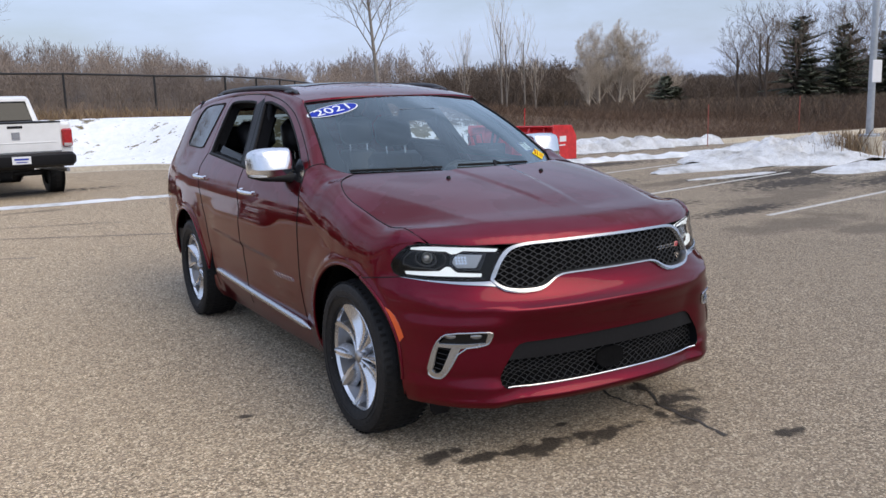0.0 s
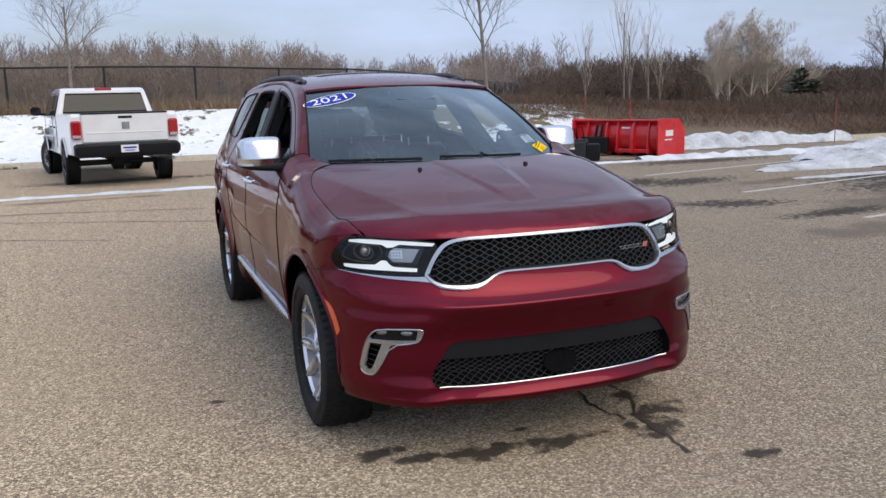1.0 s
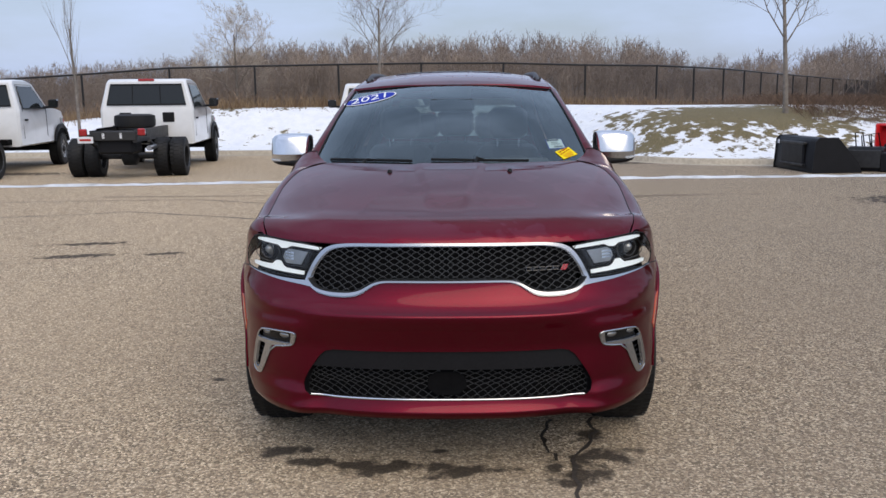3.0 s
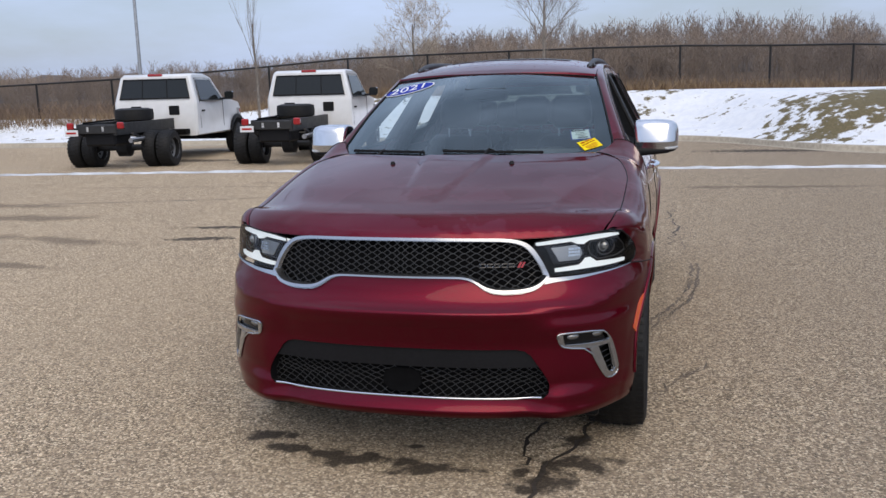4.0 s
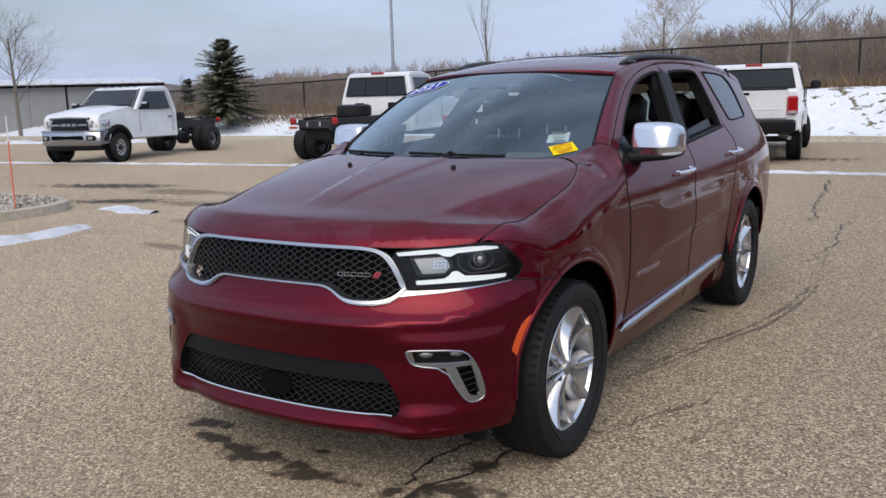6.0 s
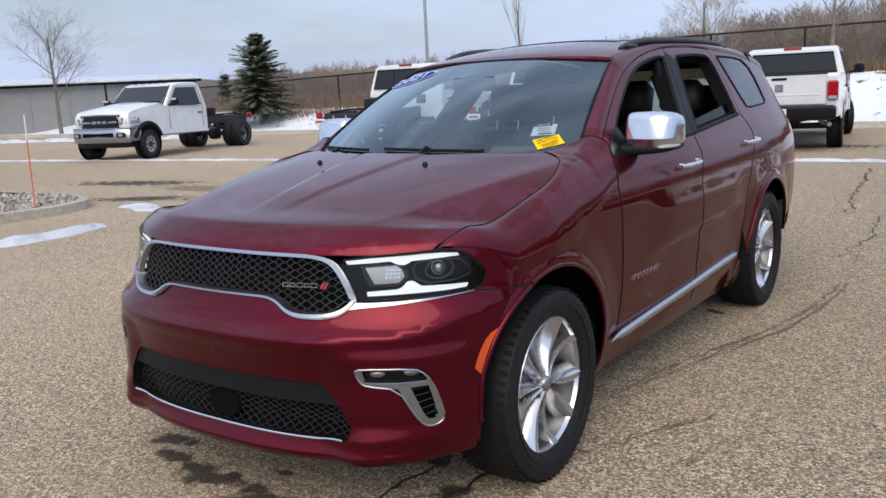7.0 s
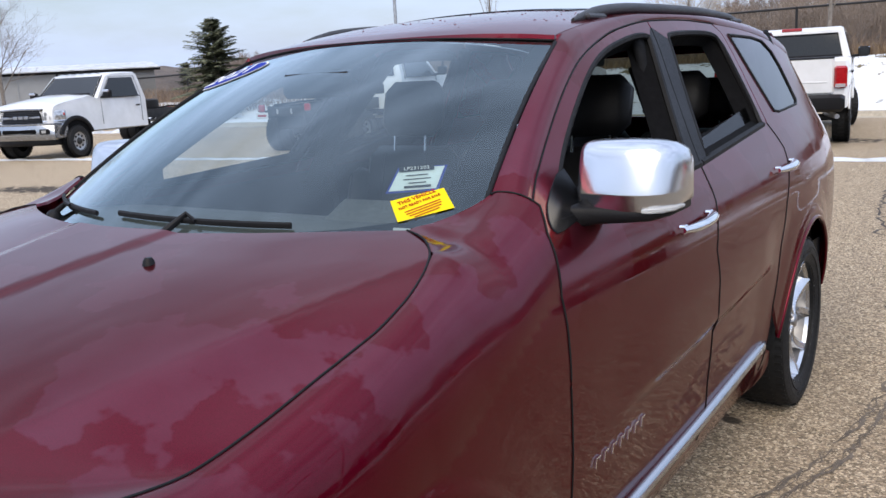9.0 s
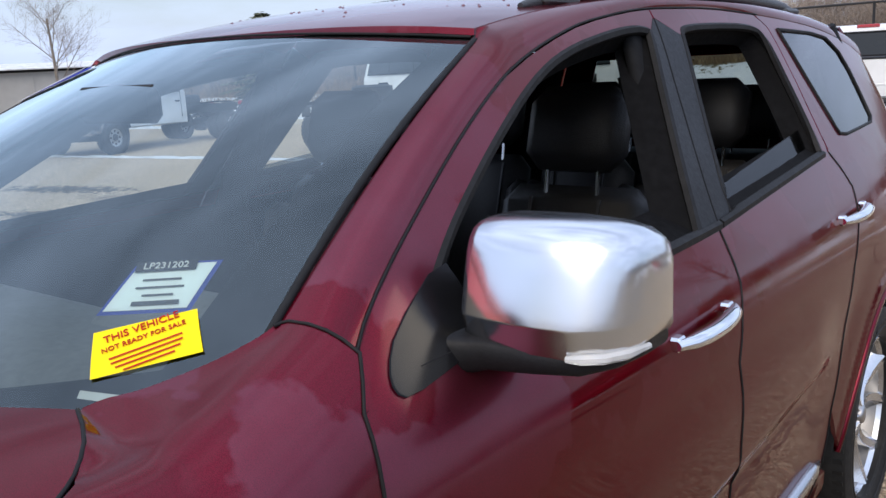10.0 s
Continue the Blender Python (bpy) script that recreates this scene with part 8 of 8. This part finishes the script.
def conifer(name, at, label, seed, h, rad, mat, low=.12, tiers=26, taper=.85, ragged=0.0):
    rnd = random.Random(seed)
    t = thing(name, label, "tree", at=at)
    part("trunk", Geo().sweep([(0, 0, 0), (.02, 0, h * .5), (0, 0, h)], [h * .022, h * .013, .01], 8), BARK, t)
    segs, V, F = [], [], []
    for i in range(tiers):
        n = int(9 + 6 * (1 - i / tiers))
        lean = [rnd.uniform(.80, 1.15) for _ in range(n)]
        for j in range(n):
            az = 2 * math.pi * (j + rnd.random() * .8) / n + i * .7
            u = min(.995, max(0, (i + rnd.uniform(-.7, .7)) / (tiers - 1)))
            z = h * (low + (1 - low) * u)
            ll = (rad * (1 - u) ** taper + .05) * rnd.uniform(.55 - .30 * ragged, 1.12 + .12 * ragged) * lean[j]
            if rnd.random() < .28 * ragged:
                continue
            d = Vector((math.cos(az), math.sin(az), 0))
            a, b = Vector((0, 0, z)), d * ll + Vector((0, 0, z - ll * .30 + .75 * ll * u + rnd.uniform(-.05, .05)))
            segs.append((a, b, .012 * (1 - u) + .006, .004, 1))
            m = max(5, int(ll / .085))
            for k in range(m):
                w = (k + .7) / m
                p = a.lerp(b, w)
                p.z += -.05 * math.sin(w * 2.6) * ll * .3
                for s in (-1, 0, 1):
                    side = Vector((-d.y, d.x, 0)) * s
                    q = (d * .55 + side * .8 + Vector((0, 0, -.18 + rnd.uniform(-.16, .22)))).normalized()
                    L = (.11 + .10 * (1 - w)) * (1.0 + .3 * rnd.random()) * (.7 + rad * .28)
                    wd = q.cross(Vector((0, 0, 1))).normalized() * L * .24
                    nn = len(V)
                    up = Vector((0, 0, L * .10))
                    V += [p - wd * .5, p + q * L * .55 + wd + up, p + q * L * 1.1, p + q * L * .55 - wd - up * .5]
                    F.append((nn, nn + 1, nn + 2, nn + 3))
    part("bough", array_mesh("bough", *seg_arrays(segs, 3), BARK), BARK, t)
    part("crown", array_mesh("crown", np.array(V), np.array(F), mat, False), mat, t, "dense needles")
    return t


conifer("spruce", on_ground(-25.0, 23.5), "dark green spruce on a snowy lawn", 5, 3.75, 1.75, NEEDLE, .20, 24, .62, .55)
for k, (x, y, h, r) in enumerate(((39.3, 29.2, 5.5, 2.3), (38.0, 27.4, 3.1, 1.5), (40.0, 27.0, 3.6, 1.7), (42.2, 28.4, 5.0, 2.5), (44.6, 27.4, 4.6, 2.4), (28.6, 28.6, 2.3, 1.1), (29.6, 28.9, 1.8, .9), (-38.2, 33.5, 2.5, .8), (-36.8, 34, 2.7, .8), (-35.4, 34, 1.9, .7))):
    conifer("pine", on_ground(x, y, .4), "dark conifer at the edge of the woods", 60 + k, h, r, NEEDLE_DARK, .06, 15 + int(h * 1.5), .55, 1.0)

# -- the far woods: many bare crowns, one mass --
rng = np.random.default_rng(7)
temps = []
for k in range(8):
    lead = k % 4 == 0
    sg_ = grow(200 + k, 1.0, first=.22, forks=5 if k % 2 else 4, levels=3, wide=.40 if lead else .50, up=.70, r0=.011, steps=2, leader=k % 3 < 2)
    sg_ = [(a, b, max(ra, .0020), max(rb, .0010), l) for a, b, ra, rb, l in sg_]
    Va, Fa = seg_arrays([q for q in sg_ if q[4] < 2], 3)
    tw_ = [q for q in sg_ if q[4] >= 2]
    P0, P1 = np.array([q[0] for q in tw_], float), np.array([q[1] for q in tw_], float)
    d_ = P1 - P0
    sd_ = np.cross(d_, rng.normal(size=d_.shape))
    sd_ /= np.linalg.norm(sd_, axis=1, keepdims=True) + 1e-9
    w0, w1 = np.array([[q[2]] for q in tw_]) * 1.5, np.array([[q[3]] for q in tw_]) * 1.5
    Vb = np.stack([P0 - sd_ * w0, P0 + sd_ * w0, P1 + sd_ * w1, P1 - sd_ * w1], 1).reshape(-1, 3)
    temps.append((np.concatenate([Va, Vb]), np.concatenate([Fa, np.arange(len(Vb)).reshape(-1, 4) + len(Va)])))
VV, FF, off = [], [], 0
VR, FR, off_r = [], [], 0


def plant(x, y, h, wide=1.0, dark=False):
    global off, off_r
    V, F = temps[int(rng.integers(len(temps)))]
    a = rng.uniform(0, 6.28)
    c, s = math.cos(a), math.sin(a)
    W = V * np.array([h * wide, h * wide, h])
    W = np.stack([W[:, 0] * c - W[:, 1] * s + x, W[:, 0] * s + W[:, 1] * c + y, W[:, 2] + ground_z(x, y) - .2], 1)
    if dark:
        VR.append(W)
        FR.append(F + off_r)
        off_r += len(V)
        return
    VV.append(W)
    FF.append(F + off)
    off += len(V)


_rr = curve((22, .012), (26, .020), (30, .030), (36, .035), (40, .028), (43, .021), (47, .0195), (50, .022), (55, .032), (62, .042), (80, .045))
_wt = curve((-95, 4.6), (-60, 4.2), (-45, 4.4), (-25, 6.4), (-10, 7.3), (5, 7.4), (18, 6.6), (27, 4.4), (40, 6.2), (52, 6.8), (66, 5.0), (85, 4.2), (110, 5.0))
for i in range(1900):
    ang = rng.uniform(-47, 68)
    D = rng.uniform(72, 118)
    x, y = D * math.sin(radians(ang)), D * math.cos(radians(ang)) - 4
    if y < 34:
        continue
    e = _wt(100 * math.sin(radians(ang)))
    if ang < 27 + rng.normal(0, 2):
        plant(x, y, e * .80 * D / 100 * rng.uniform(.74, 1.04), rng.uniform(.9, 1.35))
for i in range(900):
    ang = rng.uniform(25, 76)
    D = rng.uniform(58, 82)
    x, y = D * math.sin(radians(ang)), D * math.cos(radians(ang)) - 4
    plant(x, y, (1.54 + D * _rr(ang) * rng.uniform(.62, .98)) * 1.0, rng.uniform(1.0, 1.5), True)
me = array_mesh("woods", np.concatenate(VV), np.concatenate(FF), TWIG_HAZED, False)
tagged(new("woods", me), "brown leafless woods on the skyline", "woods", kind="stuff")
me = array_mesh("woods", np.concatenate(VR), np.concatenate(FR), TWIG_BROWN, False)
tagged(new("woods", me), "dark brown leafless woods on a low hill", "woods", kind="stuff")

# a low wooded rise behind, so that the woods have depth
vs, fs = [], []
# the rise's lifted, greyed browns carry painted haze too
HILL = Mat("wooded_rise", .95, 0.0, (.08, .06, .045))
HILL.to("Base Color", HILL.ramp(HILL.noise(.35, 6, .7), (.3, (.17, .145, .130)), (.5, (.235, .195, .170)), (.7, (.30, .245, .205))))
HILL.bump(HILL.noise(.9, 6, .7), 1.0, 1.5)
n = 260
_hh = curve((-60, .020), (-47, .022), (-35, .026), (-25, .022), (-14, .036), (0, .046), (10, .040), (16, .026), (22, .020), (28, .018), (38, .014), (50, .010), (62, .012), (75, .036), (90, .04))
for i in range(n + 1):
    ang = -62 + 156 * i / n
    for j, (D, k) in enumerate(((104, 0.0), (112, .55), (122, .92), (134, 1.0), (170, .9))):
        x, y = D * math.sin(radians(ang)), D * math.cos(radians(ang)) - 4
        top = 1.5 + 122 * _hh(ang) + noise.fractal(Vector((ang * .35, j * .2, 0)), .8, 2.1, 4) * .8
        vs.append((x, y, -1 + (top + 1) * k))
for i in range(n):
    for j in range(4):
        a = i * 5 + j
        fs.append((a, a + 5, a + 6, a + 1))
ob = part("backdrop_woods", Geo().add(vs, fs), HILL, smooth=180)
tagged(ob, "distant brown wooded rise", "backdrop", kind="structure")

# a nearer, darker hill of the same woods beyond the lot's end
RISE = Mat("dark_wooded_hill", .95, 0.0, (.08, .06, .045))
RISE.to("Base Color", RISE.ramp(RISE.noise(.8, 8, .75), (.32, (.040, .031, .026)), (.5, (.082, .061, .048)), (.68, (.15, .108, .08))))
RISE.bump(RISE.noise(1.2, 8, .75), 1.0, 1.2)
vs, fs = [], []
n = 220
for i in range(n + 1):
    ang = 23 + 53 * i / n
    for j, (D, k) in enumerate(((70, 0.0), (76, .5), (82, .88), (88, 1.0), (100, .9))):
        x, y = D * math.sin(radians(ang)), D * math.cos(radians(ang)) - 4
        top = 1.54 + 88 * _rr(ang) * .90 + noise.fractal(Vector((ang * 1.3, j * .4, 5)), .7, 2.1, 5) * .35
        vs.append((x, y, -1 + (top + 1) * k + (noise.noise(Vector((ang * 2.2, j * 3.1, 9))) * .35 if j else 0)))
for i in range(n):
    for j in range(4):
        a = i * 5 + j
        fs.append((a, a + 5, a + 6, a + 1))
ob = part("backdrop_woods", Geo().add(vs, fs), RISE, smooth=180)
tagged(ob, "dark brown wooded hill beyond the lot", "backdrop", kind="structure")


def blades(name, label, mat, count, place, hmin, hmax, lean, width, seed, category):
    """Thin standing stalks, in clumps; place(rng) gives (x, y)."""
    r = np.random.default_rng(seed)
    V = np.zeros((count, 4, 3))
    for i in range(count):
        x, y = place(r)
        h = r.uniform(hmin, hmax)
        z = ground_z(x, y) - .03
        a = r.uniform(0, 6.283)
        w = width * r.uniform(.6, 1.4)
        dx, dy = math.cos(a) * w, math.sin(a) * w
        lx, ly = r.normal(0, lean) * h, r.normal(0, lean) * h
        V[i] = ((x - dx, y - dy, z), (x + dx, y + dy, z), (x + dx * .35 + lx, y + dy * .35 + ly, z + h), (x - dx * .35 + lx, y - dy * .35 + ly, z + h * .97))
    F = np.arange(count * 4).reshape(-1, 4)
    return tagged(new(name, array_mesh(name, V.reshape(-1, 3), F, mat, False)), label, category, kind="stuff")


_fy = curve((-40, 23.6), (-20, 26.0), (-10, 28.0), (0, 28.8), (6, 29.2), (10, 33), (16, 42), (26, 56), (40, 70))


def along_fence(r):
    x = r.uniform(-34, 14)
    return x, _fy(x) + r.normal(-.2, .55)


def behind_fence(r):
    x = r.uniform(-45, 60)
    return x, _fy(min(x, 14)) + 1.2 + abs(r.normal(0, 1)) * 16


def right_side(r):
    x = r.uniform(9, 44)
    return x, max(kerb_y(x) + (1.6 if x < 18.5 else .2), (18.8 if x < 18.5 else 16) - (x - 9) * .05) + abs(r.normal(0, 1)) * 7


blades("dry_grass", "straw-coloured dry grass along the fence", STRAW, 9000, along_fence, .12, .42, .35, .012, 1, "grass")
blades("brush", "brown winter brush behind the fence", BRUSH, 60000, behind_fence, .2, .8, .35, .004, 2, "brush")
blades("brush", "brown winter brush beyond the lot", BRUSH_MID, 80000, right_side, .10, .42, .55, .0036, 3, "brush")


def thicket(r):
    a, d = (r.uniform(25, 74), r.uniform(51, 66)) if r.random() < .55 else (r.uniform(36, 74), r.uniform(34, 52))
    return d * math.sin(radians(a)), d * math.cos(radians(a)) - 4


blades("brush", "dark brown thicket below the woods", BRUSH_DARK, 90000, thicket, .20, .85, .38, .006, 6, "brush")


def post_grass(r):
    a, d = r.uniform(0, 6.28), abs(r.normal(0, .5))
    return 15.5 + math.cos(a) * d, 8.9 + math.sin(a) * d


blades("dry_grass", "tall dry grass beside the lamp post", STRAW, 500, post_grass, .25, .75, .28, .008, 4, "grass")
# ---- fence, lamps, shed, island and small things ----
FENCE = plain("black_fence_steel", (0.012, 0.012, 0.013), .5, grain=.2)
_ft = curve((-40, 1.75), (-20, 2.25), (-15, 2.5), (-10, 2.82), (0, 2.90), (6, 2.76), (10, 2.76), (16, 2.72), (26, 2.60), (40, 2.30))
LINKS = bpy.data.materials.new("chain_links")
LINKS.use_nodes = True
_n, _l = LINKS.node_tree.nodes, LINKS.node_tree.links
_n.clear()
_o, _mx, _tr, _df = _n.new("ShaderNodeOutputMaterial"), _n.new("ShaderNodeMixShader"), _n.new("ShaderNodeBsdfTransparent"), _n.new("ShaderNodeBsdfPrincipled")
_df.inputs["Base Color"].default_value = (.015, .015, .016, 1)
_df.inputs["Roughness"].default_value = .6
_mx.inputs[0].default_value = .27
_l.new(_tr.outputs[0], _mx.inputs[1])
_l.new(_df.outputs[0], _mx.inputs[2])
_l.new(_mx.outputs[0], _o.inputs["Surface"])
fence = thing("fence", "black chain link fence along the top of the bank", "fence")
fx, x = [], -38.0
while x < 40:
    fx.append(x)
    dx = .05
    s = 0
    while s < 3.05:
        s += math.hypot(dx, _fy(x + dx) - _fy(x))
        x += dx
fp = [(x, _fy(x), _ft(x)) for x in fx]
for x, y, z in fp:
    part("post", Geo().sweep([(x, y, min(ground_z(x, y), z - 1.3) - .1), (x, y, z + .03)], .040, 8), FENCE, fence)
part("top_rail", Geo().sweep(fp, .034, 6), FENCE, fence)
for a, b in zip(fp, fp[1:]):
    q = [(a[0], a[1], a[2] - 1.42), (b[0], b[1], b[2] - 1.42), (b[0], b[1], b[2] - .02), (a[0], a[1], a[2] - .02)]
    part("fence_panel", Geo().add(q, [(0, 1, 2, 3)]), Holder(LINKS), fence, smooth=0)

GALV = plain("galvanised_steel", (0.42, 0.44, 0.46), .4, .7, grain=.2, scale=8)
GREY_SHED = plain("grey_shed_cladding", (0.27, 0.27, 0.265), .6, grain=.08, scale=2)


def lamp_post(at, label, h, r=.075, base=True):
    t = thing("street_lamp", label, "street lamp", at=at)
    part("pole", Geo().sweep([(0, 0, .3), (0, 0, h)], [r, r * .7], 12), GALV, t)
    part("arm", Geo().sweep([(0, 0, h - .1), (.9, 0, h + .05)], .03, 6), GALV, t)
    part("lamp_head", Geo().box(.6, 1.3, -.16, .16, h + .02, h + .12, .03), GALV, t)
    part("base_flange", Geo().box(-.17, .17, -.17, .17, .48 if base else .25, .56 if base else .33, .02), GALV, t)
    if base:
        part("footing", Geo().lathe([(.0001, .5), (.26, .5), (.28, .47), (.28, -.1)], 20, pose(0, 0, 0, 0, -90, 0)), KERB, t, "round concrete footing")
    return t


lp = lamp_post(pose(15.9, 8.75, 0), "galvanised lamp post on a concrete footing by snow", 7.5, .085)
part("sign_board", Geo().box(-.17, .17, -.12, -.10, 1.72, 2.22, .02), CREAM, lp, "pale grey sign board")
part("conduit", Geo().sweep([(.09, 0, .5), (.16, .1, .4), (.5, .2, .02)], .012, 6), GALV, lp)
lamp_post(pose(-23.3, 33.8, ground_z(-23.3, 33.8)), "thin galvanised lamp post beyond the fence", 9.0, .09, False)

# grey shed with a snowy roof
shed = thing("shed", "long grey metal shed with snow on its roof", "building", at=pose(-46.5, 31, 0, 0, 0, 56))
part("wall", Geo().box(-16, 5, -6, 6, -.3, 2.55, .02), GREY_SHED, shed)
for i in range(11):
    part("wall_rib", Geo().box(-16 + i * 2 - .05, -16 + i * 2 + .05, -6.04, -6.0, -.2, 2.5, .01), GREY_SHED if i % 4 else DEEP, shed)
part("roof", Geo().prism([(-6.3, 2.55), (-6.3, 2.66), (0, 3.1), (6.3, 2.66), (6.3, 2.55)], -16.3, 5.3, .02), SNOW, shed, "snow covered roof")
part("eave", Geo().box(-16.3, 5.3, -6.36, -6.28, 2.46, 2.60, .01), DEEP, shed)
part("wall_lamp", Geo().box(2.2, 2.5, -6.15, -6.0, 1.7, 1.95, .03), BLACK, shed)
barrier = thing("fence_low", "low dark red fence before the shed", "fence", at=pose(-40.6, 24.2, .1, 0, 0, 56))
part("fence_board", Geo().box(-9, 7, -.03, .03, .25, .62, .01), plain("dark_red_boards", (.10, .02, .02), .7, grain=.3, scale=3), barrier)
for i in range(7):
    part("post", Geo().box(-9 + i * 2.6 - .05, -9 + i * 2.6 + .05, -.05, .05, 0, .7, .01), RUST, barrier)

# gravel island with its kerb, marker stake and shovelled snow
GRAVEL = Mat("gravel_stones", .85, 0.0, (.4, .36, .3))
GRAVEL.to("Base Color", GRAVEL.ramp(GRAVEL.island(), (0, (.20, .17, .14)), (.5, (.38, .34, .28)), (1, (.60, .57, .51))))
isl = soft([(-9.30, 4.85), (-8.85, 4.35), (-8.75, 3.6), (-9.0, 2.6), (-10.5, 1.2), (-16, .2), (-17.5, 2.8), (-14, 4.6), (-10.4, 5.05)], 2)
vs = [(x, y, .135) for x, y in inset(isl, .16)] + [(x, y, .14) for x, y in inset(isl, .06)] + [(x, y, .125) for x, y in inset(isl, .02)] + [(x, y, -.02) for x, y in isl]
k = len(isl)
ob = part("kerb_island", Geo().add(vs, [(r * k + i, r * k + (i + 1) % k, (r + 1) * k + (i + 1) % k, (r + 1) * k + i) for r in range(3) for i in range(k)]), KERB, smooth=50)
tagged(ob, "tan concrete kerb round a gravel island", "kerb", kind="structure")
inn = inset(isl, .15)
ob = part("ground_island", Geo().add([(x, y, .10) for x, y in inn], [tuple(range(len(inn)))]), plain("gravel_bed", (.26, .23, .19), .9, grain=.4, scale=25, bump=.5), smooth=0)
tagged(ob, "gravel bed inside a kerbed island", "gravel bed", kind="structure")
r_ = random.Random(3)
g = Geo()
tries = 0
while len(g.v) < 2600 * 6 and tries < 20000:
    tries += 1
    x, y = r_.uniform(-14, -8.8), r_.uniform(1.2, 5.0)
    if not inside((x, y), inn):
        continue
    s = r_.uniform(.018, .05)
    m = pose(x, y, .11 + s * .4, r_.uniform(0, 360), r_.uniform(0, 360), r_.uniform(0, 360))
    g.add([(s, 0, 0), (-s, 0, 0), (0, s * .8, 0), (0, -s * .8, 0), (0, 0, s * .6), (0, 0, -s * .6)], [(0, 2, 4), (2, 1, 4), (1, 3, 4), (3, 0, 4), (2, 0, 5), (1, 2, 5), (3, 1, 5), (0, 3, 5)], m)
ob = part("gravel", g, GRAVEL, smooth=0, fix=False)
tagged(ob, "loose pale gravel stones on the island", "gravel", kind="stuff")
st = thing("marker_stake", "thin orange and white snow marker stake in gravel", "stake", at=pose(-9.05, 3.75, .1))
part("rod", Geo().sweep([(0, 0, 0), (0, .01, .95)], .011, 6), plain("orange_fibreglass", (.75, .16, .08), .5, grain=.15), st)
part("tip", Geo().sweep([(0, .01, .95), (0, .015, 1.30)], .011, 6), CREAM, st)
strip("snow_strip", [(-7.25, 3.48), (-7.0, 2.85), (-7.1, 2.1), (-7.6, 1.2)], (.36, .55), SNOW, .004, "strip of shovelled snow beside the island", "snow", wob=.25, h=.07, seed=9)
strip("snow_strip", [(-8.55, 5.0), (-7.9, 4.75), (-7.4, 4.8)], (.5, .2), SNOW, .004, "melting patch of snow by the island", "snow", wob=.4, h=.03, seed=10)
strip("snow_strip", [(-24, 19.2), (-28, 18.4), (-36, 16.6)], (.5, .9), SNOW, .004, "old snow along the kerb", "snow", wob=.4, h=.10, seed=11)
for x, y, h in ((10.75, 17.6, 1.2), (17.5, 15.2, 1.25), (24, 17, 1.3)):
    s = thing("marker_stake", "thin reddish marker stake at the lot's edge", "stake", at=pose(x, y, ground_z(x, y)))
    part("rod", Geo().sweep([(0, 0, -.05), (.01, 0, h)], .014, 6), plain("faded_red_rod", (.30, .07, .05), .6, grain=.2), s)
# snow that lies along the foot of the bank on the far side
for i, (pts, w, h) in enumerate((([(9.6, 16.2), (12.5, 15.95), (15.5, 15.9), (18.4, 15.85)], (1.5, .7), .30), ([(10.5, 17.1), (13.5, 17.0), (17.2, 16.7)], (1.0, .6), .20), ([(12.0, 15.6), (15.0, 15.5)], (.5, .3), .10))):
    strip("snow_ridge", pts, w, HEAP_SNOW, .02 + .08 * (i == 1), "ridge of rough old snow over the kerb", "snow", wob=.6, h=h, seed=20 + i)
# broken kerb rubble and leaves at the bank's foot
rb = thing("rubble", "small pile of brown rubble at the kerb", "rubble", at=pose(-4.6, 21.2, 0))
for i in range(9):
    a, d = r_.uniform(0, 6.28), r_.uniform(0, .45)
    s = r_.uniform(.05, .12)
    part("lump", Geo().box(-s, s, -s * .7, s * .7, 0, s, s * .3), KERB if i % 3 else RUST, rb, at=pose(math.cos(a) * d, math.sin(a) * d * .5, 0, r_.uniform(-20, 20), 0, r_.uniform(0, 90)))

# ---- scale everything beyond the car towards the eye, which makes the lot's far half climb slightly ----
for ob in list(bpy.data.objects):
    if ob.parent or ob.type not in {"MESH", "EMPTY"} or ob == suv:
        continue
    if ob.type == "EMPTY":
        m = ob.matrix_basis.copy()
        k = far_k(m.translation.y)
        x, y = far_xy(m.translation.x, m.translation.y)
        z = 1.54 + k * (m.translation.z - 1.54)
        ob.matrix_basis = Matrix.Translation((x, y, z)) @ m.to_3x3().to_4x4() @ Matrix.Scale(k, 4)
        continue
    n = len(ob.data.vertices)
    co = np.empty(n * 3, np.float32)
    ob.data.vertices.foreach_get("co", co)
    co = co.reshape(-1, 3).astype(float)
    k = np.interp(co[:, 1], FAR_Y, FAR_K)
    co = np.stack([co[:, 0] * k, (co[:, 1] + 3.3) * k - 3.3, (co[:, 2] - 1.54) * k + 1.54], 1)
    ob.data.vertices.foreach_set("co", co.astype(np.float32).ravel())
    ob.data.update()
